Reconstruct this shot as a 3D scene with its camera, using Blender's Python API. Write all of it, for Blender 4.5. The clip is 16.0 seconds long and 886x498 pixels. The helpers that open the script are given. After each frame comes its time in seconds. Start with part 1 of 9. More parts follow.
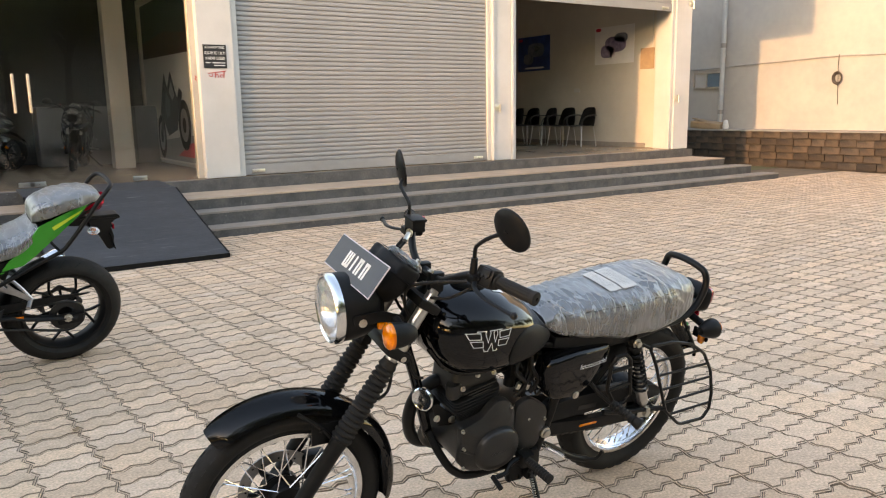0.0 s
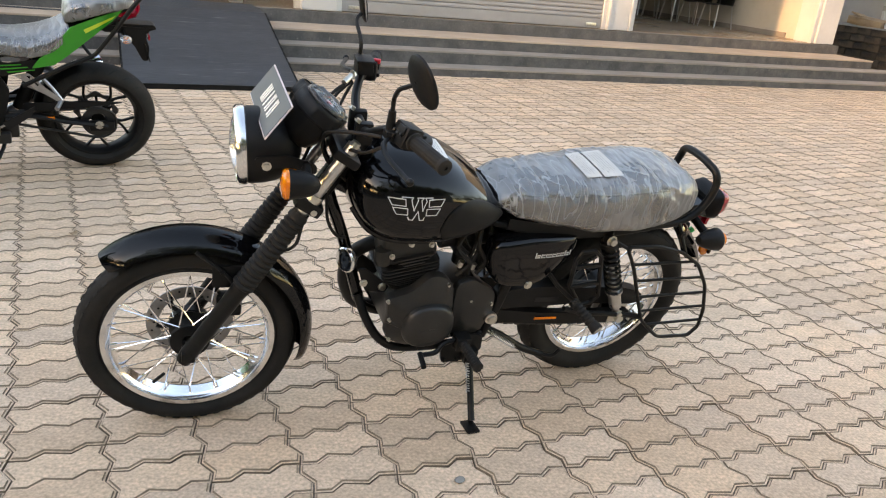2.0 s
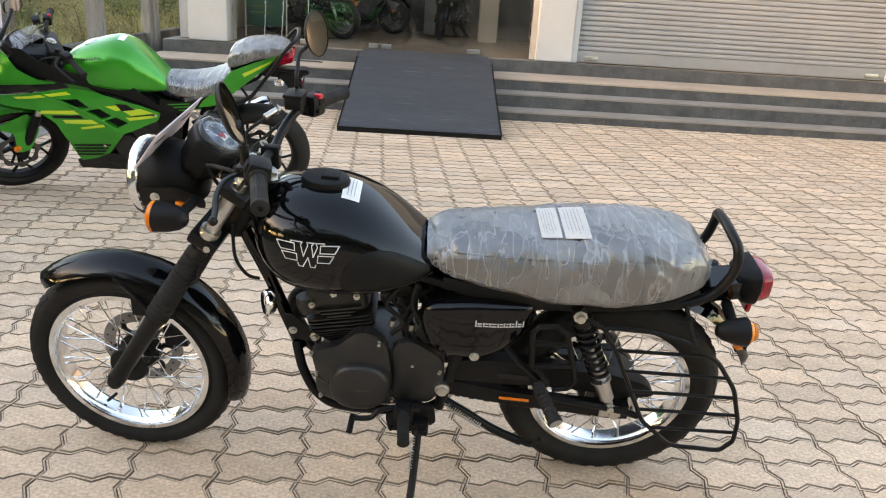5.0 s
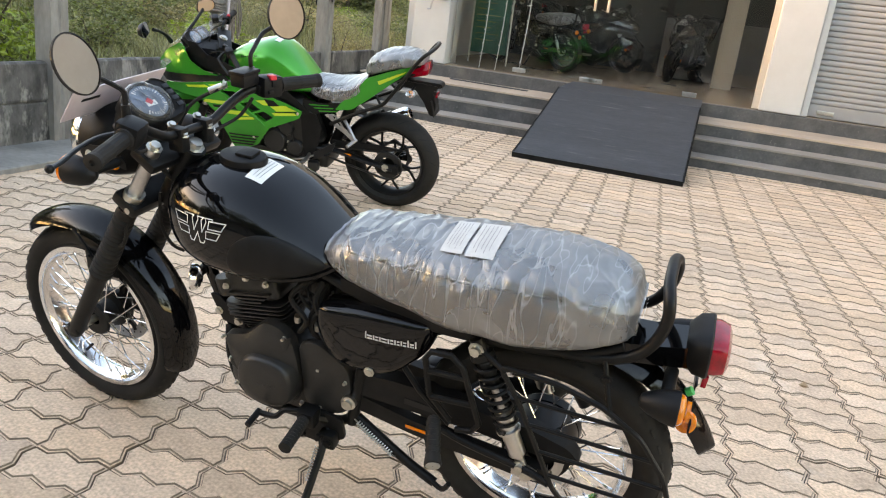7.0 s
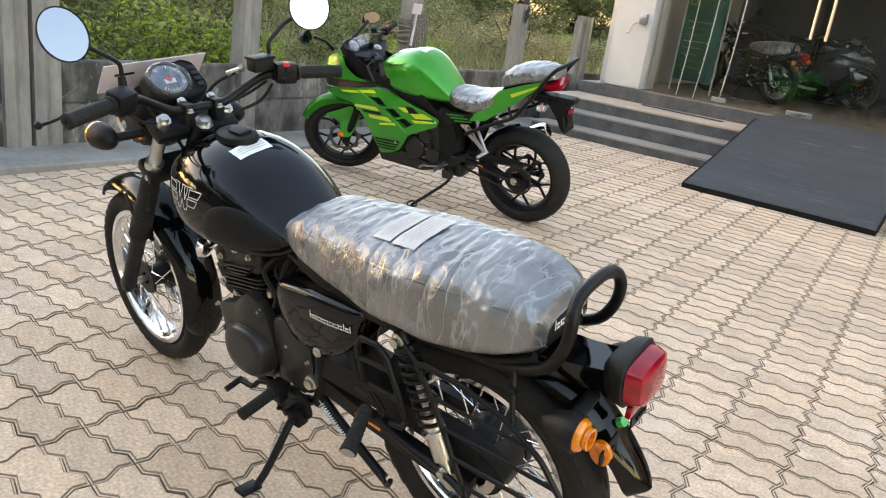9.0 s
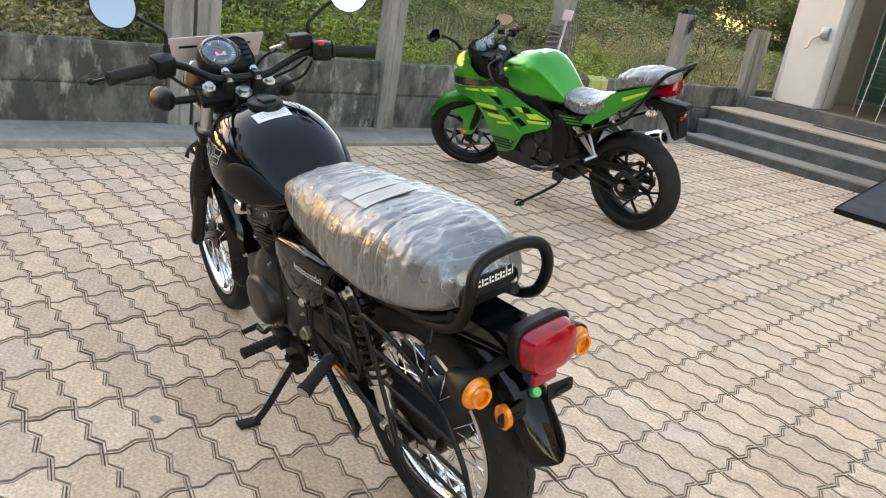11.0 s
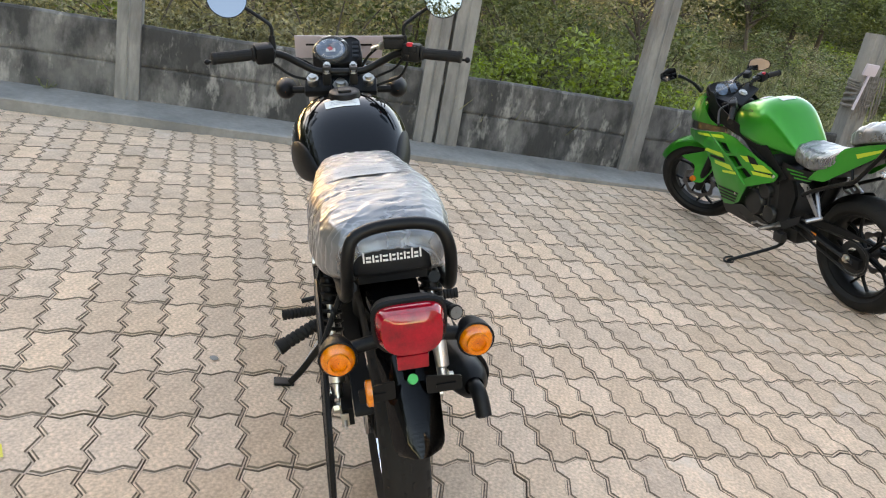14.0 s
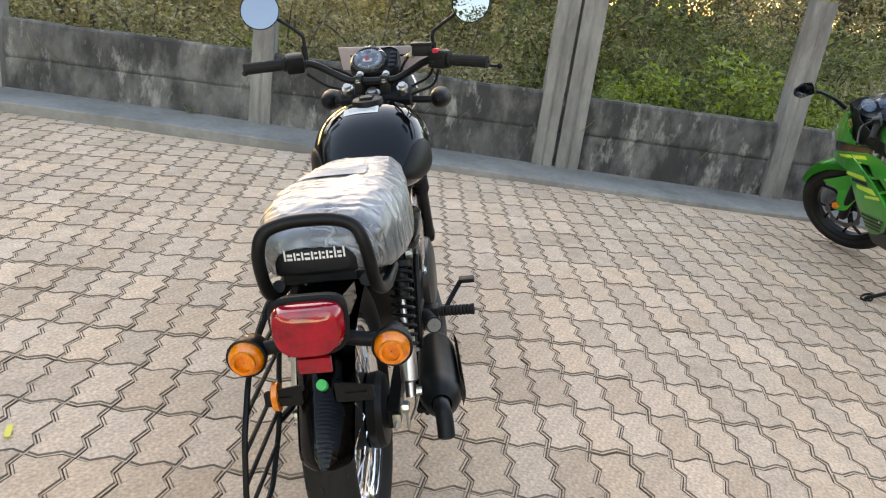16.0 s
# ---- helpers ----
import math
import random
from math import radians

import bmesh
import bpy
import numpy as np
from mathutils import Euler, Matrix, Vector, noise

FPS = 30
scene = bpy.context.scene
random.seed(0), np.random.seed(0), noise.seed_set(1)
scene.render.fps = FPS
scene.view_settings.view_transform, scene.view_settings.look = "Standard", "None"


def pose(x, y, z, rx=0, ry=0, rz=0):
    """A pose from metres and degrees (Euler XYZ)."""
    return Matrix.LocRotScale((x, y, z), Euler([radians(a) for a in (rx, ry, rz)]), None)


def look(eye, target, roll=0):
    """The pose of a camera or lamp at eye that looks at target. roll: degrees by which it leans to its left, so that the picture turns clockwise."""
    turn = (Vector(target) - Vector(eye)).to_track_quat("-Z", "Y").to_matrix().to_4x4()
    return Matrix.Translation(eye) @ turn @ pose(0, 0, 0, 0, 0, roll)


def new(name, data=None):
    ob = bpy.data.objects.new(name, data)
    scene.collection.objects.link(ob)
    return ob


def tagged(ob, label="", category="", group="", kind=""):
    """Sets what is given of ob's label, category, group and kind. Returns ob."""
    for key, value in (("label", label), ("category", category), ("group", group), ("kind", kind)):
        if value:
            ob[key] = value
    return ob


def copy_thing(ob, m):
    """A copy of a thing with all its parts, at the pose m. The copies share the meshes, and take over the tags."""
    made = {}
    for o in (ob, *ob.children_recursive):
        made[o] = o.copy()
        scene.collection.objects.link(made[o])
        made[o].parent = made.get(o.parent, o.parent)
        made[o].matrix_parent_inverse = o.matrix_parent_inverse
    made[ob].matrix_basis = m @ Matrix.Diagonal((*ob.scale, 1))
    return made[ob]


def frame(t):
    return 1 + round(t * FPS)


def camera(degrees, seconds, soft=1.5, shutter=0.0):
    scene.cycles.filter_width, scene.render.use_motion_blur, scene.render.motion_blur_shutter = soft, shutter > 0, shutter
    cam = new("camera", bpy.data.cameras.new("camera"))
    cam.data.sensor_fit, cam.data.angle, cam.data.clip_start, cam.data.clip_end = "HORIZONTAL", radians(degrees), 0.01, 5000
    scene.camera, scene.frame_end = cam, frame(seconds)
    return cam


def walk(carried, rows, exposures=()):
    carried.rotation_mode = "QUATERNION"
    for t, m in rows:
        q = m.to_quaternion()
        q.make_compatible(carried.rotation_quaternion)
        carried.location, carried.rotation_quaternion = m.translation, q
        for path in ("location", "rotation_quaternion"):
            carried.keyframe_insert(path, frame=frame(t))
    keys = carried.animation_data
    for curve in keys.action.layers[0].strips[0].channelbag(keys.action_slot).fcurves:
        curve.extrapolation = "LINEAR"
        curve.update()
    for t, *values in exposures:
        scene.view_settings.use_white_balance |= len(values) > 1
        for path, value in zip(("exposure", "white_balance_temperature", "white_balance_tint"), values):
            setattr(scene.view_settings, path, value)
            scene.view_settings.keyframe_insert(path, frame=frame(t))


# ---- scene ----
cam = camera(60.6, 16.0, soft=1.15)
PATH = [
    (0, (0.148, 0.058, 1.382), (1.222, 1.706, 1.019), -1.0),
    (0.5, (0.233, -0.115, 1.377), (1.3, 1.518, 0.933), 1.3),
    (1, (0.377, -0.028, 1.334), (1.41, 1.581, 0.748), 3.1),
    (1.5, (0.505, 0.08, 1.339), (1.45, 1.712, 0.675), 4.9),
    (2, (0.69, 0.031, 1.332), (1.473, 1.726, 0.616), 5.8),
    (2.5, (0.871, 0.022, 1.335), (1.522, 1.746, 0.557), 6.5),
    (3, (1.047, 0.118, 1.315), (1.582, 1.862, 0.494), 6.4),
    (3.5, (1.136, 0.143, 1.318), (1.525, 1.949, 0.554), 3.9),
    (4, (1.304, 0.07, 1.33), (1.581, 1.933, 0.655), 2.8),
    (4.2, (1.362, 0.036, 1.341), (1.609, 1.908, 0.68), 3.2),
    (6.3, (2.208, 0.205, 1.283), (1.76, 2.058, 0.679), 4.0),
    (6.5, (2.284, 0.236, 1.276), (1.759, 2.079, 0.704), 4.9),
    (7, (2.403, 0.336, 1.274), (1.835, 2.155, 0.665), 7.0),
    (7.5, (2.55, 0.37, 1.277), (1.809, 2.097, 0.592), 6.9),
    (8, (2.717, 0.382, 1.299), (1.842, 2.073, 0.687), 6.7),
    (8.5, (2.84, 0.517, 1.281), (1.859, 2.156, 0.689), 8.4),
    (9, (2.928, 0.631, 1.266), (1.847, 2.197, 0.65), 8.2),
    (9.5, (3.071, 0.675, 1.256), (1.839, 2.124, 0.635), 6.1),
    (9.7, (3.137, 0.667, 1.27), (1.859, 2.088, 0.682), 6.4),
    (11.8, (3.436, 1.076, 1.264), (1.891, 2.163, 0.608), 10.7),
    (12, (3.461, 1.112, 1.265), (1.858, 2.138, 0.652), 10.9),
    (12.5, (3.481, 1.268, 1.278), (1.785, 2.178, 0.736), 11.1),
    (13, (3.663, 1.39, 1.266), (1.931, 2.228, 0.72), 11.2),
    (13.5, (3.774, 1.491, 1.281), (1.999, 2.191, 0.683), 11.1),
    (14, (3.74, 1.603, 1.267), (1.926, 2.113, 0.598), 10.8),
    (14.5, (3.718, 1.679, 1.261), (1.874, 2.017, 0.566), 9.9),
    (15, (3.754, 1.782, 1.266), (1.887, 1.972, 0.575), 9.0),
    (15.5, (3.769, 1.924, 1.267), (1.89, 2.01, 0.59), 8.4),
    (16, (3.704, 2.096, 1.251), (1.818, 2.137, 0.588), 8.0),
]
walk(cam, [(t, look(eye, target, roll)) for t, eye, target, roll in PATH], exposures=[(0, 2.82, 8550, 20), (2, 2.92, 8550, 20), (4, 2.97, 8550, 20), (6.5, 3.16, 8650, 20), (9.5, 3.12, 8600, 20), (12.5, 2.97, 8450, 20), (16, 2.90, 8300, 20)])

# ---- light ----
SUN_EL, SUN_AZ = 10.5, 255.0          # degrees; azimuth clockwise from +y
world = bpy.data.worlds.new("world")
scene.world = world
world.use_nodes = True
_n = world.node_tree.nodes
_sky = _n.new("ShaderNodeTexSky")
_sky.sky_type = "NISHITA"
_sky.sun_disc = False
_sky.sun_elevation, _sky.sun_rotation = radians(SUN_EL), radians(SUN_AZ)
_sky.air_density, _sky.dust_density, _sky.ozone_density = 1.0, 0.6, 1.0
_bg = _n["Background"]
_bg.inputs["Strength"].default_value = 0.15
world.node_tree.links.new(_sky.outputs[0], _bg.inputs["Color"])
_d = Vector((math.sin(radians(SUN_AZ)) * math.cos(radians(SUN_EL)), math.cos(radians(SUN_AZ)) * math.cos(radians(SUN_EL)), math.sin(radians(SUN_EL))))
sun = new("sun", bpy.data.lights.new("sun", "SUN"))
sun.data.energy, sun.data.angle, sun.data.color = 0.6, radians(1.5), (1.0, 0.66, 0.36)
sun.matrix_world = look(_d * 40, (0, 0, 0))


# ---- materials ----
def surf(name, c1, c2=None, scale=8.0, rough=0.5, metal=0.0, bump=0.0, bscale=None, spec=0.5, coat=0.0, rvar=0.0, fine=0.0,
         rand=0.0, island=False, stretch=None, trans=0.0, alpha=1.0, emit=0.0, ior=1.45):
    """A node material: two colours mixed by broad and fine noise, uneven gloss, and a bump."""
    m = bpy.data.materials.new(name)
    m.use_nodes = True
    nt = m.node_tree
    N, L = nt.nodes, nt.links
    b = N["Principled BSDF"]
    c2 = c2 or tuple(x * 0.8 for x in c1)
    co = N.new("ShaderNodeTexCoord")
    vec = co.outputs["Object"]
    if stretch:
        mp = N.new("ShaderNodeMapping")
        mp.inputs["Scale"].default_value = stretch
        L.new(vec, mp.inputs["Vector"])
        vec = mp.outputs[0]
    n1 = N.new("ShaderNodeTexNoise")
    n1.inputs["Scale"].default_value, n1.inputs["Detail"].default_value, n1.inputs["Roughness"].default_value = scale, 6, 0.62
    L.new(vec, n1.inputs["Vector"])
    n2 = N.new("ShaderNodeTexNoise")
    n2.inputs["Scale"].default_value, n2.inputs["Detail"].default_value = scale * 9, 3
    L.new(vec, n2.inputs["Vector"])
    ramp = N.new("ShaderNodeMapRange")
    ramp.inputs["From Min"].default_value, ramp.inputs["From Max"].default_value = 0.36, 0.66
    L.new(n1.outputs["Fac"], ramp.inputs["Value"])
    mx = N.new("ShaderNodeMix")
    mx.data_type = "RGBA"
    mx.inputs["A"].default_value, mx.inputs["B"].default_value = (*c1, 1), (*c2, 1)
    L.new(ramp.outputs[0], mx.inputs["Factor"])
    col = mx.outputs["Result"]
    if fine or rand:
        add = N.new("ShaderNodeMath")
        add.operation = "MULTIPLY_ADD"
        L.new(n2.outputs["Fac"], add.inputs[0])
        add.inputs[1].default_value, add.inputs[2].default_value = 2 * fine, 1 - fine
        val = add.outputs[0]
        hsv = N.new("ShaderNodeHueSaturation")
        if rand:
            r = N.new("ShaderNodeNewGeometry" if island else "ShaderNodeObjectInfo")
            rnd = r.outputs["Random Per Island" if island else "Random"]
            ad = N.new("ShaderNodeMath")
            ad.operation = "MULTIPLY_ADD"
            L.new(rnd, ad.inputs[0])
            ad.inputs[1].default_value, ad.inputs[2].default_value = 2 * rand, 1 - rand
            mu = N.new("ShaderNodeMath")
            mu.operation = "MULTIPLY"
            L.new(val, mu.inputs[0])
            L.new(ad.outputs[0], mu.inputs[1])
            val = mu.outputs[0]
            hm = N.new("ShaderNodeMath")
            hm.operation = "MULTIPLY_ADD"
            sn = N.new("ShaderNodeMath")
            sn.operation = "FRACT"
            s7 = N.new("ShaderNodeMath")
            s7.operation = "MULTIPLY"
            s7.inputs[1].default_value = 17.0
            L.new(rnd, s7.inputs[0])
            L.new(s7.outputs[0], sn.inputs[0])
            L.new(sn.outputs[0], hm.inputs[0])
            hm.inputs[1].default_value, hm.inputs[2].default_value = 0.9 * rand, 1 - 0.45 * rand
            L.new(hm.outputs[0], hsv.inputs["Saturation"])
        L.new(val, hsv.inputs["Value"])
        L.new(col, hsv.inputs["Color"])
        col = hsv.outputs[0]
    L.new(col, b.inputs["Base Color"])
    if rvar:
        rr = N.new("ShaderNodeMath")
        rr.operation = "MULTIPLY_ADD"
        rr.use_clamp = True
        L.new(n1.outputs["Fac"], rr.inputs[0])
        rr.inputs[1].default_value, rr.inputs[2].default_value = 2 * rvar, rough - rvar
        L.new(rr.outputs[0], b.inputs["Roughness"])
    else:
        b.inputs["Roughness"].default_value = rough
    b.inputs["Metallic"].default_value = metal
    b.inputs["Specular IOR Level"].default_value = spec
    b.inputs["Coat Weight"].default_value = coat
    b.inputs["Coat Roughness"].default_value = 0.03
    b.inputs["Transmission Weight"].default_value = trans
    b.inputs["IOR"].default_value = ior
    b.inputs["Alpha"].default_value = alpha
    if emit:
        L.new(col, b.inputs["Emission Color"])
        b.inputs["Emission Strength"].default_value = emit
    if bump:
        nb = N.new("ShaderNodeTexNoise")
        nb.inputs["Scale"].default_value, nb.inputs["Detail"].default_value = bscale or scale * 4, 5
        L.new(vec, nb.inputs["Vector"])
        bu = N.new("ShaderNodeBump")
        bu.inputs["Strength"].default_value, bu.inputs["Distance"].default_value = min(1.0, bump), 0.01 if not bscale or bscale < 60 else 0.003
        L.new(nb.outputs["Fac"], bu.inputs["Height"])
        L.new(bu.outputs[0], b.inputs["Normal"])
    return m


PAVER = surf("paver concrete", (0.66, 0.475, 0.335), (0.52, 0.372, 0.262), 11.0, 0.85, bump=1.0, bscale=75, fine=0.58, rand=0.13, spec=0.3)
PAVER_FAR = surf("paver concrete joined", (0.66, 0.475, 0.335), (0.52, 0.372, 0.262), 11.0, 0.85, bump=1.0, bscale=75, fine=0.58, rand=0.13, island=True, spec=0.3)
# block edges: joint dirt, with the shade of the bevels put into the colour
DIRT_SHADE = surf("block edge dirt and bevel shade", (0.275, 0.198, 0.134), (0.15, 0.11, 0.077), 9, 0.95, bump=0.5, bscale=60, fine=0.25)
JOINT = surf("joint sand", (0.17, 0.125, 0.088), (0.10, 0.075, 0.054), 6, 0.95, bump=0.5, bscale=60)
CONC = surf("weathered concrete", (0.175, 0.165, 0.15), (0.085, 0.081, 0.075), 3.2, 0.9, bump=0.5, bscale=55, fine=0.30, stretch=(1, 1, 0.6))
POSTC = surf("post concrete", (0.28, 0.262, 0.235), (0.165, 0.155, 0.14), 7, 0.9, bump=0.4, bscale=50, fine=0.15, stretch=(1, 1, 0.3))
KERB = surf("kerb concrete", (0.29, 0.272, 0.245), (0.20, 0.19, 0.172), 3.0, 0.9, bump=0.5, bscale=70, fine=0.22)
GRANITE = surf("dark granite", (0.098, 0.094, 0.090), (0.055, 0.054, 0.053), 5.0, 0.6, bump=0.15, bscale=80, fine=0.35, rvar=0.12)
TREAD = surf("step tread stone", (0.47, 0.36, 0.27), (0.37, 0.285, 0.22), 2.0, 0.75, bump=0.1, bscale=80, fine=0.1)
TREADG = surf("grey tread stone", (0.29, 0.25, 0.215), (0.21, 0.185, 0.16), 2.0, 0.75, bump=0.1, bscale=80, fine=0.1)
WHITE = surf("white wall paint", (0.54, 0.527, 0.50), (0.475, 0.463, 0.437), 1.2, 0.7, bump=0.08, bscale=40, fine=0.03)
CREAM = surf("cream wall paint", (0.54, 0.49, 0.41), (0.48, 0.435, 0.36), 1.2, 0.7, bump=0.08, bscale=40, fine=0.03)
FARWALL = surf("old pale plaster", (0.40, 0.383, 0.355), (0.34, 0.33, 0.31), 0.8, 0.85, bump=0.2, bscale=10, fine=0.08)
SHUT = surf("shutter steel", (0.30, 0.292, 0.284), (0.255, 0.25, 0.244), 0.9, 0.55, metal=0.1, fine=0.08, rvar=0.1)
TILE = surf("floor tile", (0.36, 0.29, 0.22), (0.30, 0.24, 0.185), 1.0, 0.25, fine=0.04)
STONE = surf("laterite stone", (0.095, 0.068, 0.050), (0.040, 0.034, 0.029), 3, 0.95, bump=0.9, bscale=20, fine=0.3, rand=0.35)
MORTAR = surf("mortar", (0.09, 0.075, 0.062), (0.05, 0.044, 0.038), 4, 0.95, bump=0.5)
RAMP = surf("black ramp sheet", (0.037, 0.041, 0.047), (0.054, 0.058, 0.064), 2.0, 0.66, bump=0.3, bscale=120, fine=0.35, rvar=0.1, stretch=(0.5, 3.0, 3.0), spec=0.35)
GLASS = surf("window glass", (0.93, 0.96, 0.95), (0.93, 0.96, 0.95), 1, 0.0, trans=1.0, ior=1.5)
STEEL = surf("brushed steel", (0.62, 0.61, 0.59), (0.5, 0.49, 0.48), 30, 0.3, metal=1.0, rvar=0.08)
ALLOY = surf("dull alloy", (0.46, 0.46, 0.47), (0.36, 0.36, 0.37), 25, 0.38, metal=1.0, rvar=0.08)
DISCS = surf("dull disc steel", (0.16, 0.16, 0.165), (0.11, 0.11, 0.115), 40, 0.42, metal=1.0)
CHROME = surf("chrome", (0.85, 0.85, 0.85), (0.78, 0.78, 0.79), 12, 0.14, metal=1.0, rvar=0.04)
ZINC = surf("zinc bolt", (0.66, 0.64, 0.58), (0.5, 0.48, 0.43), 40, 0.32, metal=1.0)
BLACKGL = surf("gloss black paint", (0.0030, 0.0031, 0.0036), (0.0024, 0.0024, 0.0028), 3, 0.055, spec=0.42)
BLACKMT = surf("matt black paint", (0.0075, 0.0075, 0.0075), (0.0045, 0.0045, 0.0045), 18, 0.42, spec=0.24, fine=0.15, rvar=0.08, bump=0.05, bscale=200)
ENGINE = surf("black engine castings", (0.020, 0.0192, 0.0185), (0.013, 0.0126, 0.012), 14, 0.38, spec=0.45, fine=0.15, bump=0.15, bscale=260, rvar=0.08)
PLASTIC = surf("black plastic", (0.0085, 0.0085, 0.009), (0.0055, 0.0055, 0.0055), 22, 0.48, spec=0.22, fine=0.15, bump=0.1, bscale=300)
RUBBER = surf("tyre rubber", (0.011, 0.0105, 0.010), (0.020, 0.018, 0.016), 9, 0.68, spec=0.24, fine=0.2, bump=0.1, bscale=150, rvar=0.08)
SEATV = surf("black seat vinyl", (0.012, 0.012, 0.0135), (0.008, 0.008, 0.009), 12, 0.55, spec=0.3, fine=0.1, bump=0.15, bscale=220)
ORANGE = surf("amber lens", (0.95, 0.27, 0.002), (0.70, 0.13, 0.001), 50, 0.12, coat=0.8, fine=0.35, bump=0.3, bscale=90, trans=0.15)
RED = surf("red lens", (0.42, 0.001, 0.014), (0.22, 0.001, 0.008), 30, 0.08, coat=0.4, fine=0.3, trans=0.1)
REDP = surf("red plastic", (0.65, 0.02, 0.04), (0.5, 0.02, 0.03), 20, 0.4)
GREENP = surf("green gloss paint", (0.006, 0.31, 0.020), (0.005, 0.26, 0.017), 3, 0.28, metal=0.4, coat=0.6, spec=0.4)
LIME = surf("lime decal", (0.48, 0.66, 0.03), (0.42, 0.6, 0.03), 4, 0.3, coat=0.6)
GREYMT = surf("dark grey fairing", (0.010, 0.011, 0.012), (0.007, 0.007, 0.008), 6, 0.32, spec=0.35, fine=0.1)
MIRROR = surf("mirror glass", (0.245, 0.268, 0.29), (0.245, 0.268, 0.29), 2, 0.01, metal=1.0)
LENS = surf("clear lens", (0.9, 0.9, 0.88), (0.85, 0.85, 0.83), 30, 0.05, trans=0.75, bump=0.3, bscale=60)
DIAL = surf("dial face", (0.13, 0.18, 0.25), (0.06, 0.08, 0.11), 25, 0.15, coat=0.7)
PAPER = surf("paper label", (0.78, 0.77, 0.74), (0.68, 0.67, 0.64), 9, 0.7, fine=0.05)
DULLP = surf("dull paper", (0.56, 0.55, 0.52), (0.46, 0.45, 0.43), 9, 0.7, fine=0.08)
PRINT = surf("printed ink", (0.12, 0.12, 0.13), (0.18, 0.18, 0.18), 20, 0.7)
SILVER = surf("silver print", (0.62, 0.62, 0.62), (0.5, 0.5, 0.5), 30, 0.4, metal=0.3)
PLATEW = surf("pinkish white plate back", (0.60, 0.52, 0.55), (0.55, 0.48, 0.50), 6, 0.6, fine=0.05)
PLATED = surf("dark grey plate face", (0.05, 0.055, 0.062), (0.04, 0.044, 0.05), 8, 0.4, fine=0.1)
CHAIRP = surf("black chair plastic", (0.018, 0.017, 0.016), (0.014, 0.013, 0.013), 10, 0.45, fine=0.1)
BARK = surf("bark", (0.13, 0.10, 0.075), (0.08, 0.062, 0.048), 8, 0.95, bump=0.8, bscale=25, fine=0.2, stretch=(1, 1, 0.3))
LEAF = surf("leaves", (0.185, 0.205, 0.065), (0.095, 0.115, 0.040), 2.0, 0.55, fine=0.2, rand=0.5, island=True)
LEAFY = surf("yellow green leaves", (0.30, 0.36, 0.065), (0.18, 0.25, 0.05), 2.0, 0.55, fine=0.2, rand=0.4, island=True)
LEAFB = surf("dry olive leaves", (0.36, 0.30, 0.145), (0.22, 0.20, 0.09), 2.0, 0.6, fine=0.2, rand=0.45, island=True)
GRASS = surf("dry grass", (0.32, 0.295, 0.14), (0.19, 0.20, 0.085), 0.5, 0.7, fine=0.2, rand=0.4, island=True)
SOIL = surf("field soil", (0.115, 0.11, 0.052), (0.075, 0.078, 0.036), 0.6, 0.95, bump=0.6, bscale=9, fine=0.25)
POSTB = surf("dark blue poster", (0.03, 0.07, 0.24), (0.02, 0.035, 0.11), 5, 0.4)
POSTW = surf("pale poster", (0.68, 0.66, 0.62), (0.62, 0.60, 0.58), 5, 0.4)
REDINK = surf("red paint strokes", (0.55, 0.05, 0.03), (0.45, 0.04, 0.03), 30, 0.6)
BANNER = surf("green banner", (0.010, 0.10, 0.062), (0.007, 0.065, 0.042), 2, 0.5)
CARTON = surf("cardboard", (0.36, 0.25, 0.15), (0.28, 0.19, 0.12), 5, 0.8)
CLOTHD = surf("dark rag", (0.025, 0.025, 0.028), (0.04, 0.04, 0.042), 12, 0.9, bump=0.4)
CLOTHY = surf("pale green cloth", (0.42, 0.45, 0.16), (0.35, 0.37, 0.14), 12, 0.9, bump=0.4)
CLOTHS = surf("striped brown cloth", (0.16, 0.12, 0.08), (0.07, 0.055, 0.045), 14, 0.9, bump=0.4, stretch=(1, 6, 1))
ROPE = surf("grey rope", (0.23, 0.2, 0.17), (0.13, 0.115, 0.10), 20, 0.9, bump=0.5)
BLUEGL = surf("blue tinted glass", (0.10, 0.16, 0.20), (0.08, 0.12, 0.16), 2, 0.08)
FARWHITE = surf("far white walls", (0.31, 0.315, 0.32), (0.27, 0.275, 0.28), 0.2, 0.8, fine=0.04)
FARDARK = surf("far window glass and painted shade", (0.10, 0.11, 0.12), (0.06, 0.065, 0.07), 0.5, 0.3)
FARPINK = surf("far pinkish walls", (0.33, 0.275, 0.24), (0.285, 0.24, 0.215), 0.2, 0.8, fine=0.04)


